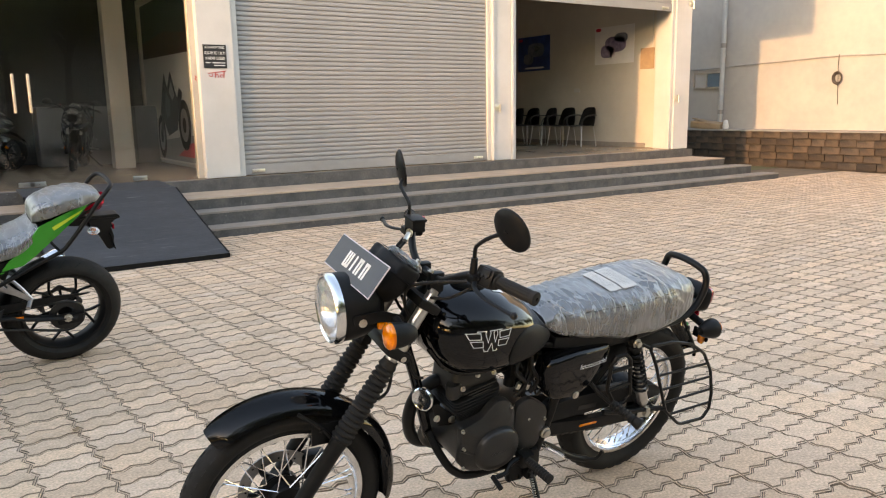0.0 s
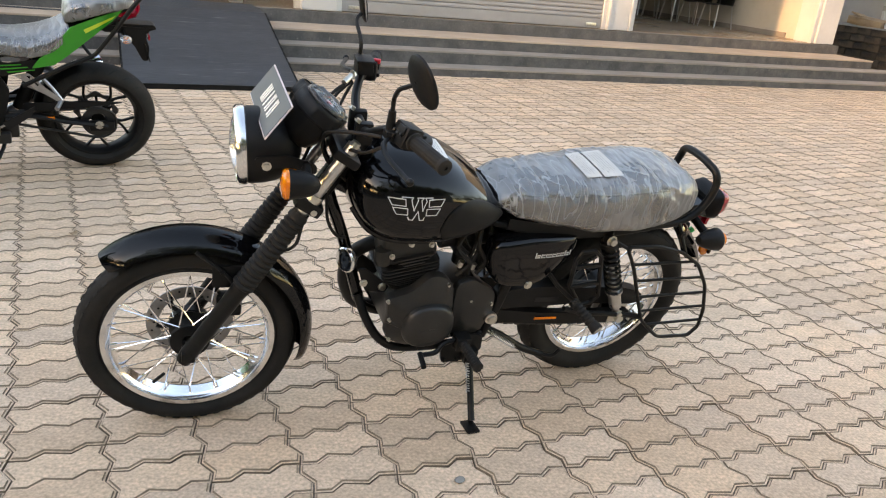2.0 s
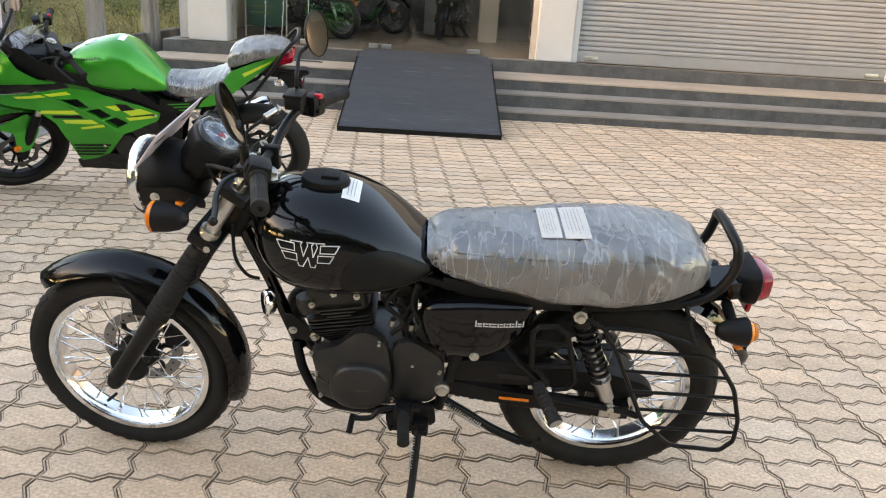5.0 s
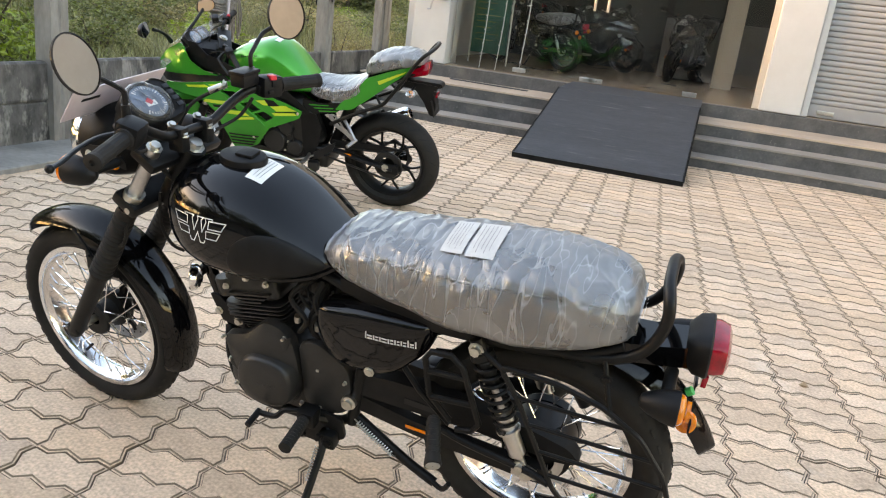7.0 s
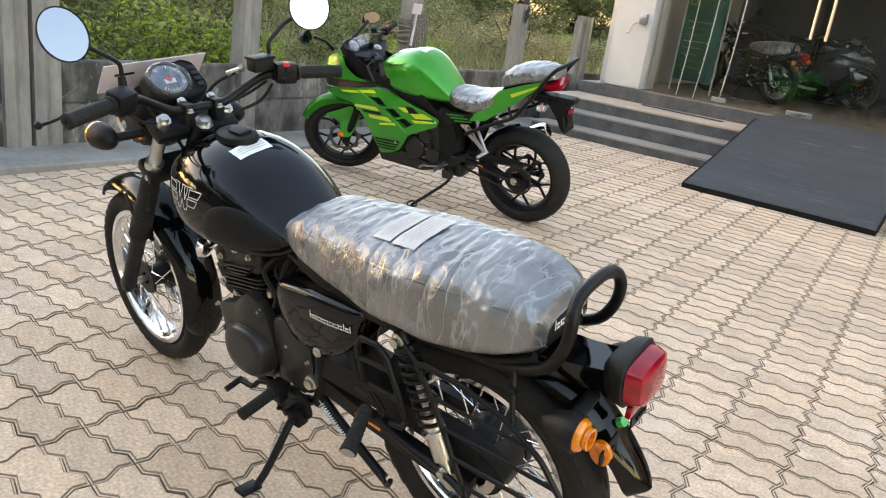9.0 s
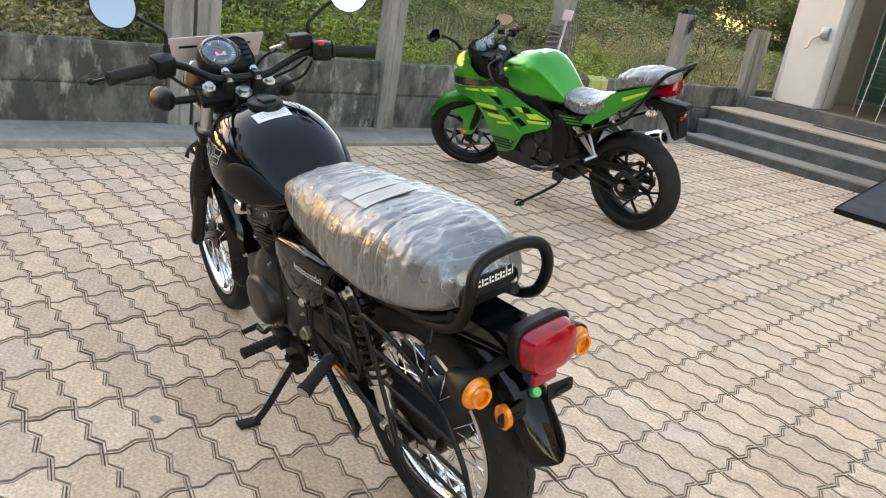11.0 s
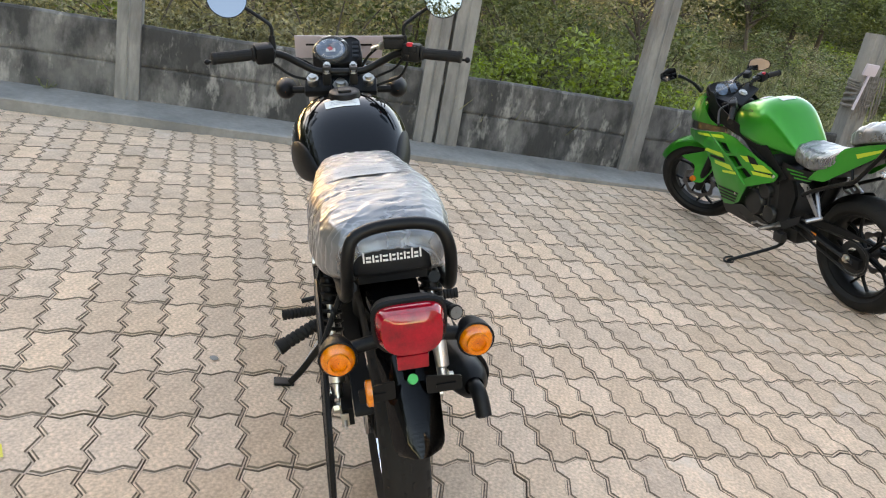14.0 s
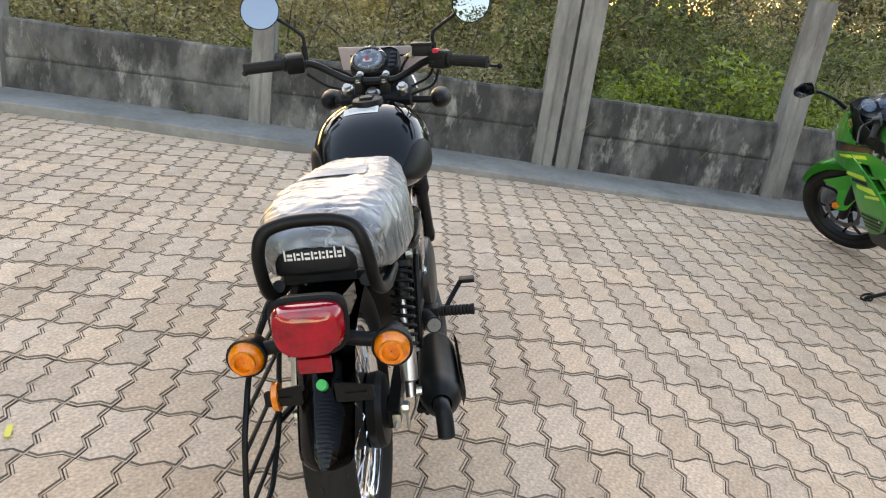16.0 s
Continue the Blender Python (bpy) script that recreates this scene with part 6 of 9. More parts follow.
        for pts in ([(1.150, sd * 0.140, 0.410), (1.100, sd * 0.145, 0.475), (1.090, sd * 0.150, 0.580), (1.104, sd * 0.150, 0.602), (1.150, sd * 0.150, 0.604), (1.178, sd * 0.150, 0.580), (1.222, sd * 0.145, 0.425), (1.205, sd * 0.14, 0.395), (1.165, sd * 0.138, 0.385)],
                    [(1.098, sd * 0.148, 0.545), (1.186, sd * 0.149, 0.550)], [(1.104, sd * 0.146, 0.470), (1.204, sd * 0.146, 0.478)],
                    [(1.00, sd * 0.115, 0.545), (1.07, sd * 0.13, 0.465), (1.150, sd * 0.14, 0.398)]):
            tube(b, pts, 0.0075, 8, 1)
        part("foot_guard", b, BLACKMT, root, "black tubular foot guard")
    b = B()
    tube(b, [(0.800, -0.125, 0.290), (0.755, -0.140, 0.296), (0.712, -0.150, 0.292), (0.688, -0.160, 0.272), (0.645, -0.162, 0.270)], 0.0075, 8, 6)
    rod(b, (0.640, -0.156, 0.272), (0.636, -0.208, 0.264), 0.0085, n=10)
    part("gear_lever", b, BLACKMT, root, "bent black gear lever")
    b = B()
    tube(b, [(0.78, 0.13, 0.26), (0.70, 0.16, 0.245), (0.63, 0.20, 0.285), (0.605, 0.225, 0.315)], 0.008, 8, 6)
    boxm(b, Matrix.Translation((0.60, 0.245, 0.318)), 0.035, 0.05, 0.014, 0.004)
    part("brake_pedal", b, BLACKMT, root, "black brake pedal")
    # side stand down, centre stand up
    b = B()
    foot = Vector((0.804, -0.276, 0.068))
    tube(b, [(0.815, -0.105, 0.245), (0.818, -0.145, 0.215), (0.810, -0.232, 0.112), foot + Vector((0, 0.004, 0.006))], 0.0105, 10, 4)
    ss = part("side_stand", b, BLACKMT, root, "lowered black side stand")
    b = B()
    rm = Matrix.Translation(foot) @ Euler((radians(-13.4), 0, 0)).to_matrix().to_4x4()
    boxm(b, rm @ Matrix.Translation((-0.012, -0.016, -0.001)), 0.040, 0.062, 0.009, 0.003)
    part("stand_foot", b, BLACKMT, ss)
    b = B()
    prism(b, rounded([(0.725, 0.246), (0.795, 0.298), (0.858, 0.284), (0.866, 0.224), (0.795, 0.186), (0.735, 0.190)], 0.012), "y", -0.122, -0.112, 0.002)
    box(b, 0.800, 0.846, -0.148, -0.110, 0.196, 0.244, 0.008)
    bolt(b, (0.828, -0.148, 0.220), (0, -1, 0), 0.011, 0.008)
    bolt(b, (0.806, -0.148, 0.236), (0, -1, 0), 0.008, 0.008)
    bolt(b, (0.742, -0.122, 0.200), (0, -1, 0), 0.006, 0.008)
    bolt(b, (0.785, -0.122, 0.198), (0, -1, 0), 0.006, 0.008)
    part("stand_bracket", b, BLACKMT, ss)

    def coil(p, q, r, turns, w_):
        p, q = Vector(p), Vector(q)
        d = (q - p)
        s_, t_ = frame_of(d)
        return [p + d * (i / (turns * 8)) + (s_ * math.cos(i * math.pi / 4) + t_ * math.sin(i * math.pi / 4)) * r for i in range(turns * 8 + 1)]
    b = B()
    tube(b, coil((0.806, -0.160, 0.212), (0.802, -0.214, 0.138), 0.0055, 12, 1), 0.0016, 5, 1)
    part("stand_spring", b, STEEL, ss, "bright coil spring")
    b = B()
    tube(b, coil((0.895, -0.104, 0.277), (0.992, -0.108, 0.210), 0.0075, 16, 1), 0.002, 5, 1)
    rod(b, (0.868, -0.100, 0.296), (0.895, -0.104, 0.277), 0.002, n=5)
    rod(b, (0.992, -0.108, 0.210), (1.014, -0.108, 0.196), 0.002, n=5)
    part("stand_spring", b, STEEL, root, "bright coil spring")
    for sd in (-1, 1):
        b = B()
        tube(b, [(0.868, sd * 0.085, 0.290), (0.933, sd * 0.095, 0.256), (1.028, sd * 0.100, 0.192), (1.110, sd * 0.112, 0.160)], 0.0125, 10, 4)
        tube(b, [(1.085, sd * 0.108, 0.170), (1.135, sd * 0.130, 0.166), (1.156, sd * 0.138, 0.200)], 0.007, 8, 4)
        part("centre_stand", b, BLACKMT, root, "folded black centre stand")
    return root


bike = black_bike(pose(0.852, 2.071, 0.003, 13.4, 0, -0.3))

# ---- the green sports motorcycle: x runs to its tail, y to its right, z up; the front contact stands at the origin ----
def alloy_wheel(root, r_tyre, wt, r_rim, at, disc_side):
    """A black five-spoke alloy wheel with tyre and petal disc."""
    b = B()
    w2 = wt * 0.36
    rp = [(-w2, r_rim + 0.006), (-w2, r_rim - 0.012), (-w2 * 0.8, r_rim - 0.018), (-w2 * 0.45, r_rim - 0.030), (w2 * 0.45, r_rim - 0.030), (w2 * 0.8, r_rim - 0.018), (w2, r_rim - 0.012), (w2, r_rim + 0.006)]
    skin(b, [[(q * math.cos(2 * math.pi * i / 56), y, q * math.sin(2 * math.pi * i / 56)) for y, q in rp] for i in range(56)], loop=True)
    rim = part("wheel", b, BLACKMT, root, "black five-spoke alloy wheel")
    rim.matrix_basis = at
    b = B()
    h = r_tyre - r_rim
    prof = [(-w2, r_rim - 0.002)] + [(wt / 2 * math.sin(-1.75 + 3.5 * i / 16), r_rim + h * 0.30 + h * 0.70 * max(-0.25, math.cos(-1.75 + 3.5 * i / 16))) for i in range(17)] + [(w2, r_rim - 0.002)]
    skin(b, [[(q * math.cos(2 * math.pi * i / 80), y, q * math.sin(2 * math.pi * i / 80)) for y, q in prof] for i in range(80)], loop=True)
    part("tyre", b, RUBBER, rim, "broad black sports tyre with slanted grooves")
    b = B()
    for i in range(22):
        for sd in (-1, 1):
            a0 = 2 * math.pi * (i + 0.5 * (sd > 0)) / 22
            ps = []
            for k in range(5):
                th = sd * (0.12 + 0.26 * k)
                for e in (-0.012, 0.012):
                    q = r_rim + h * 0.30 + (h * 0.70 + 0.0008) * math.cos(th)
                    ps.append(Vector((q * math.cos(a0 + 0.055 * k + e), (wt / 2 + 0.0008) * math.sin(th), q * math.sin(a0 + 0.055 * k + e))))
            v = [b.verts.new(p) for p in ps]
            for k in range(4):
                b.faces.new((v[2 * k], v[2 * k + 1], v[2 * k + 3], v[2 * k + 2]))
    part("groove", b, PLASTIC, rim, smooth=False)
    b = B()
    rod(b, (0, -0.055, 0), (0, 0.055, 0), 0.036, n=20)
    part("hub", b, BLACKMT, rim)
    b = B()
    for e in (-0.30, 0.30):
        tube(b, [(0.030 * math.cos(e * 0.3), 0, 0.030 * math.sin(e * 0.3)), (0.10, 0, 0.02 * e), (0.14 * math.cos(e * 0.35), 0, 0.14 * math.sin(e * 0.35)), ((r_rim - 0.02) * math.cos(e), 0, (r_rim - 0.02) * math.sin(e))], 0.011, 8, 5, flat=0.75, radii=[0.016, 0.013, 0.010, 0.011])
    me = mesh_of("spoke", b, BLACKMT)
    for i in range(5):
        s = new("spoke", me)
        s.rotation_euler = (0, 2 * math.pi * i / 5 + 0.35, 0)
        s.parent = rim
    b = B()
    rings = []
    for y, q0, wv in ((0, 0.085, 0), (0, 0.112, 0.008), (0.004, 0.112, 0.008), (0.004, 0.085, 0)):
        rings.append([((q0 + wv * math.cos(8 * a)) * math.cos(a), disc_side * (0.058 + y), (q0 + wv * math.cos(8 * a)) * math.sin(a)) for a in np.linspace(0, 2 * math.pi, 97)[:-1]])
    skin(b, rings, loop=True)
    part("brake_disc", b, DISCS, rim, "wavy dull steel brake disc")
    b = B()
    for i in range(5):
        a = 2 * math.pi * i / 5
        rod(b, (0.03 * math.cos(a), disc_side * 0.055, 0.03 * math.sin(a)), (0.09 * math.cos(a + 0.3), disc_side * 0.059, 0.09 * math.sin(a + 0.3)), 0.008, n=6)
    parts("disc_carrier", b, BLACKMT, rim)
    return rim


def panel(outline, holes, f, thick=0.004, step=0.035, off=0.0):
    """A curved sheet cut to a side-view outline with holes; f(x, z) gives its sideways place."""
    b = B()
    es = []
    for loop in [outline] + list(holes):
        pts = []
        for p, q in zip(loop, loop[1:] + loop[:1]):
            n = max(1, int(math.dist(p, q) / step))
            pts += [(p[0] + (q[0] - p[0]) * i / n, p[1] + (q[1] - p[1]) * i / n) for i in range(n)]
        vs = [b.verts.new((x, 0, z)) for x, z in pts]
        es += [b.edges.new((vs[i], vs[(i + 1) % len(vs)])) for i in range(len(vs))]
    bmesh.ops.triangle_fill(b, use_beauty=True, use_dissolve=False, edges=es, normal=(0, 1, 0))
    for _ in range(3):
        long = [e for e in b.edges if e.calc_length() > step * 1.6]
        if not long:
            break
        bmesh.ops.subdivide_edges(b, edges=long, cuts=1)
        bmesh.ops.triangulate(b, faces=list(b.faces))
    for v in b.verts:
        y = f(v.co.x, v.co.z)
        v.co.y = y + math.copysign(off, y)
    if thick:
        bmesh.ops.recalc_face_normals(b, faces=b.faces)
        bmesh.ops.solidify(b, geom=list(b.faces), thickness=thick)
    return b


def round_path(pts, r=0.018, k=3):
    return [tuple(p) for p in rounded(pts, r, k)]


def film_skin(rings_at, us, n, amp, seed):
    """A loose wrap over a body given as rings."""
    b = B()
    rows = []
    for u in us:
        row = []
        for j in range(n):
            p = rings_at(u, 2 * math.pi * j / n)
            q = p * 16
            k = abs(noise.noise((q.x + seed, q.y, q.z))) * 1.6 + 0.6 * abs(noise.noise((q.x * 2.6, q.y * 2.6 + seed, q.z * 2.6)))
            row.append((p, k * amp))
        rows.append(row)
    c = sum((p for row in rows for p, _ in row), Vector()) / (len(rows) * n)
    skin(b, [[p + (p - Vector((p.x * 0.7 + c.x * 0.3, 0, c.z - 0.02))).normalized() * (0.003 + k) for p, k in row] for row in rows])
    return b


def lofted(table, p_up=0.8, p_low=0.6, split=0.4):
    """A body from rows of (x, top, bottom, half width): returns point(x, angle)."""
    xs = smoothed([Vector((t[0], t[1], t[2])) for t in table], 5)
    ws = smoothed([Vector((t[0], t[3], 0)) for t in table], 5)
    xa, ta, ba, wa = [p.x for p in xs], [p.y for p in xs], [p.z for p in xs], [p.y for p in ws]

    def pt(u, th, off=0.0):
        zt, zb, hw = float(np.interp(u, xa, ta)), float(np.interp(u, xa, ba)), float(np.interp(u, [p.x for p in ws], wa))
        zc = zb + split * (zt - zb)
        c, s = math.cos(th), math.sin(th)
        y = (hw + off) * math.copysign(abs(c) ** p_up, c)
        z = zc + (zt + off - zc) * abs(s) ** p_up if s >= 0 else zc - (zc - zb) * abs(s) ** p_low
        return Vector((u, y, z))
    return pt


def body_mesh(pt, x0, x1, nu=28, nv=36, off=0.0):
    b = B()
    us = [x0 + (x1 - x0) * (0.5 - 0.5 * math.cos(math.pi * i / nu)) for i in range(nu + 1)]
    return skin(b, [[pt(u, 2 * math.pi * j / nv, off) for j in range(nv)] for u in us])


def green_bike(m, label, paint=None, wrapped=True, turn=33.0, group="parked motorcycles", stripes=True):
    paint = paint or GREENP
    root = thing("motorcycle", m, label, "motorcycle", group)
    # steering parts turn about the raked head
    D = Vector((0.44, 0, 0.90)).normalized()
    pivot = Vector((0.335, 0, 0.90))
    S = Matrix.Translation(pivot) @ Matrix.Rotation(radians(turn), 4, D) @ Matrix.Translation(-pivot) @ Matrix.Translation((0.02, 0, 0))
    RA = Vector((1.455, 0, 0.311))
    alloy_wheel(root, 0.294, 0.108, 0.224, S @ Matrix.Translation((0, 0, 0.294)), -1)
    alloy_wheel(root, 0.313, 0.152, 0.228, Matrix.Translation(RA), 1)
    for sd in (-1, 1):
        A = Vector((0.0, sd * 0.095, 0.294))
        b = B()
        spin(b, A - D * 0.03 + Vector((0.02, 0, 0)), D, [(0, 0.010), (0.004, 0.024), (0.03, 0.029), (0.10, 0.025), (0.28, 0.026), (0.29, 0.028), (0.31, 0.028)], 14, True)
        b.transform(S)
        fk = part("fork_leg", b, BLACKMT, root, "black fork leg")
        b = B()
        rod(b, A + D * 0.27 + Vector((0.02, 0, 0)), A + D * 0.70 + Vector((0.02, 0, 0)), 0.019, n=12)
        b.transform(S)
        part("stanchion", b, STEEL, fk, "bright steel fork tube")
        b = B()
        spin(b, (-0.005, sd * 0.118, 0.36), (0, sd, 0), [(0, 0.022), (0.008, 0.022), (0.011, 0.016), (0.011, 0.001)], 20)
        b.transform(S)
        part("fork_reflector", b, ORANGE, fk, "round amber fork reflector")
    b = B()
    box(b, 0.030, 0.085, -0.088, -0.055, 0.33, 0.43, 0.010)
    b.transform(S)
    part("brake_caliper", b, BLACKMT, root)
    b = B()

    def gfen(a, c):
        ang = radians(150 - 128 * a)
        y = 2 * c - 1
        hw = 0.064 * (1 - 0.4 * max(0, (0.10 - a) / 0.10) ** 1.5)
        r = 0.325 - 0.045 * abs(y) ** 2.5
        return Vector((r * math.cos(ang), hw * y, 0.294 + r * math.sin(ang)))
    sheet(b, gfen, 30, 12, 0.003)
    b.transform(S)
    part("front_fender", b, paint, root, "green front fender")
    for sd in (-1, 1):
        b = B()
        panel_pts = round_path([(-0.10, 0.50), (0.10, 0.56), (0.14, 0.44), (0.06, 0.34), (-0.01, 0.34), (0.0, 0.44)], 0.02)
        b = panel(panel_pts, [], lambda x, z, sd=sd: sd * (0.078 + 0.5 * max(0, 0.45 - z)))
        b.transform(S)
        part("fork_guard", b, paint, root)
    # clip-ons
    b = B()
    boxm(b, S @ Matrix.Translation((0.325, 0, 0.93)) @ Euler((0, radians(26), 0)).to_matrix().to_4x4(), 0.085, 0.25, 0.024, 0.008)
    part("top_yoke", b, BLACKMT, root, "black top yoke")
    b = B()
    spin(b, S @ Vector((0.318, 0, 0.942)), S.to_3x3() @ D, [(0, 0.026), (0.010, 0.026), (0.010, 0.017), (0.018, 0.016), (0.018, 0.001)], 16)
    part("stem_nut", b, ZINC, root)
    for sd in (-1, 1):
        b = B()
        tube(b, [(0.315, sd * 0.100, 0.925), (0.325, sd * 0.125, 0.965), (0.345, sd * 0.175, 0.968), (0.395, sd * 0.345, 0.930)], 0.011, 10, 5)
        b.transform(S)
        cb = part("handlebar", b, BLACKMT, root, "black clip-on handlebar")
        b = B()
        p0, p1 = Vector((0.365, sd * 0.235, 0.955)), Vector((0.398, sd * 0.352, 0.928))
        spin(b, p0, p1 - p0, [(0, 0.012), (0.001, 0.020), (0.005, 0.020), (0.007, 0.016), (0.112, 0.0165), (0.114, 0.019), (0.122, 0.019), (0.124, 0.001)], 14)
        b.transform(S)
        part("grip", b, RUBBER, cb, "black rubber grip")
        b = B()
        mt = S @ Matrix.Translation((0.352, sd * 0.205, 0.962)) @ Euler((0, 0, radians(-16 * sd))).to_matrix().to_4x4()
        boxm(b, mt, 0.045, 0.055, 0.052, 0.010)
        part("switch_box", b, PLASTIC, cb)
        if sd > 0:
            b = B()
            boxm(b, mt @ Matrix.Translation((0.014, 0, 0.026)), 0.018, 0.018, 0.012, 0.003)
            part("kill_switch", b, REDP, cb, "red switch")
            b = B()
            boxm(b, S @ Matrix.Translation((0.285, 0.15, 1.0)), 0.04, 0.05, 0.035, 0.006)
            part("brake_reservoir", b, PLASTIC, cb)
        b = B()
        tube(b, [(0.32, sd * 0.185, 0.955), (0.285, sd * 0.23, 0.945), (0.30, sd * 0.29, 0.932), (0.335, sd * 0.37, 0.915)], 0.007, 8, 5, flat=0.7)
        ball(b, (0.335, sd * 0.37, 0.915), 0.009, 8)
        b.transform(S)
        part("lever", b, BLACKMT if sd < 0 else GREYMT, cb, "hand lever")
        b = B()
        tube(b, [(0.33, sd * 0.17, 0.95), (0.25, sd * 0.13, 0.93), (0.23, sd * 0.05, 0.85), (0.30, sd * 0.02, 0.75)], 0.005, 6, 5)
        b.transform(S)
        part("cable", b, RUBBER, cb)

    # fairing skins
    def side(x, z):
        hw = float(np.interp(x, [-0.14, -0.10, -0.03, 0.10, 0.25, 0.45, 0.65, 0.80, 0.95], [0.012, 0.055, 0.105, 0.155, 0.190, 0.212, 0.214, 0.200, 0.170]))
        hw -= 0.075 * (max(0, 0.52 - z) / 0.24) ** 1.4 + 0.36 * max(0, z - 0.68) * (1 if x > 0.1 else 0.6)
        return max(0.008, hw)
    slots = [[(0.385, 0.678), (0.500, 0.690), (0.560, 0.640), (0.470, 0.632)], [(0.535, 0.622), (0.610, 0.640), (0.672, 0.597), (0.606, 0.572)], [(0.626, 0.566), (0.694, 0.590), (0.754, 0.556), (0.692, 0.522)]]
    lower = [(-0.05, 0.645), (0.10, 0.672), (0.30, 0.712), (0.45, 0.742), (0.56, 0.736), (0.69, 0.704), (0.83, 0.660), (0.935, 0.612), (0.915, 0.566), (0.72, 0.482), (0.618, 0.345), (0.535, 0.300), (0.435, 0.272), (0.405, 0.40), (0.36, 0.53), (0.26, 0.605), (0.10, 0.605), (-0.02, 0.612)]
    for sd in (-1, 1):
        f = lambda x, z, sd=sd: sd * side(x, z)
        fp = part("side_fairing", panel(round_path(lower, 0.015), [round_path(s, 0.006, 2) for s in slots], f, 0.005), paint, root, "green side fairing with slanted vents and lime stripes")
        for s in slots:
            b = panel(s, [], lambda x, z, sd=sd: sd * (side(x, z) - 0.030), 0.002)
            part("vent", b, PLASTIC, fp)
            b = B()
            c = Vector((sum(p[0] for p in s) / 4, sum(p[1] for p in s) / 4))
            skin(b, [[(p[0], f(*p) - sd * k, p[1]) for p in s] for k in (0.001, 0.031)], cap0=False, cap1=False)
            part("vent_wall", b, paint, fp)
        # raised crease over the vents
        b = B()
        tube(b, [(x, f(x, z), z) for x, z in ((0.30, 0.700), (0.45, 0.655), (0.58, 0.590), (0.67, 0.515), (0.70, 0.49))], 0.006, 8, 5)
        part("crease", b, paint, fp)
        if stripes:
            for mt, o, pol in [(LIME, 0.0018, [(0.29, 0.606), (0.47, 0.622), (0.50, 0.600), (0.27, 0.585)]), (LIME, 0.0018, [(0.40, 0.560), (0.56, 0.572), (0.60, 0.545), (0.41, 0.540)]),
                               (LIME, 0.0018, [(0.645, 0.655), (0.74, 0.668), (0.79, 0.645), (0.70, 0.630)]), (LIME, 0.0018, [(0.735, 0.632), (0.83, 0.642), (0.90, 0.612), (0.775, 0.600)]), (LIME, 0.0018, [(0.745, 0.588), (0.885, 0.600), (0.90, 0.585), (0.765, 0.570)]),
                               (LIME, 0.0018, [(0.49, 0.520), (0.62, 0.545), (0.63, 0.530), (0.50, 0.508)]), (LIME, 0.0018, [(0.14, 0.668), (0.44, 0.725), (0.47, 0.712), (0.16, 0.658)]),
                               (BLACKMT, 0.0022, [(0.34, 0.580), (0.50, 0.595), (0.52, 0.576), (0.35, 0.566)]), (BLACKMT, 0.0022, [(0.70, 0.672), (0.76, 0.668), (0.80, 0.636), (0.73, 0.628)][::-1]), (BLACKMT, 0.0022, [(0.77, 0.596), (0.90, 0.607), (0.91, 0.601), (0.765, 0.590)]),
                               (BLACKMT, 0.0022, [(0.445, 0.655), (0.455, 0.660), (0.50, 0.645), (0.49, 0.640)])] + [(BLACKMT, 0.0020, [(0.425, 0.40 - 0.024 * k), (0.640 - 0.018 * k, 0.412 - 0.024 * k), (0.628 - 0.018 * k, 0.398 - 0.024 * k), (0.427, 0.387 - 0.024 * k)]) for k in range(4)]:
                part("stripe", panel(pol, [], f, 0, 0.05, o), mt, fp, smooth=False)
        for x, z in ((0.905, 0.597), (0.60, 0.40)):
            b = B()
            bolt(b, (x, f(x, z), z), (0, sd, 0), 0.007, 0.004)
            part("fairing_bolt", b, ZINC, fp)
        b = panel(round_path([(-0.13, 0.695), (0.0, 0.712), (0.20, 0.742), (0.42, 0.768), (0.46, 0.742), (0.30, 0.714), (0.10, 0.674), (-0.06, 0.647)], 0.01), [], lambda x, z, sd=sd: sd * (side(x, z) - 0.010), 0.004)
        part("dark_panel", b, GREYMT, root, "satin dark panel under the nose cowl")
        cowl = [(-0.135, 0.700), (-0.10, 0.770), (-0.02, 0.850), (0.08, 0.905), (0.13, 0.890), (0.19, 0.825), (0.29, 0.785), (0.40, 0.772), (0.20, 0.746), (0.0, 0.716)]
        part("nose_cowl", panel(round_path(cowl, 0.012), [], lambda x, z, sd=sd: sd * max(0.01, side(x, min(z, 0.70)) + 0.004 - 0.42 * max(0, z - 0.76) * (1 if x < 0.12 else 0.5)), 0.004), paint, root, "green nose cowl")
        b = panel(round_path([(0.10, 0.935), (0.22, 0.935), (0.30, 0.88), (0.50, 0.822), (0.62, 0.800), (0.775, 0.780), (0.980, 0.605), (0.920, 0.570), (0.83, 0.665), (0.69, 0.712), (0.56, 0.744), (0.40, 0.765), (0.28, 0.785), (0.19, 0.82), (0.13, 0.88)], 0.012), [], lambda x, z, sd=sd: sd * float(np.interp(x, [0.1, 0.3, 0.5, 0.8, 1.0], [0.105, 0.150, 0.168, 0.172, 0.150])), 0.004)
        part("inner_panel", b, BLACKMT, root, "matt black panel between fairing and tank")
        # headlamp glass
        b = panel(round_path([(-0.125, 0.705), (-0.10, 0.758), (-0.02, 0.80), (0.03, 0.79), (-0.04, 0.735)], 0.008), [], lambda x, z, sd=sd: sd * (side(x, 0.70) + 0.007 - 0.3 * max(0, z - 0.76)), 0.003)
        part("headlamp", b, LENS, root, "clear slanted headlamp")
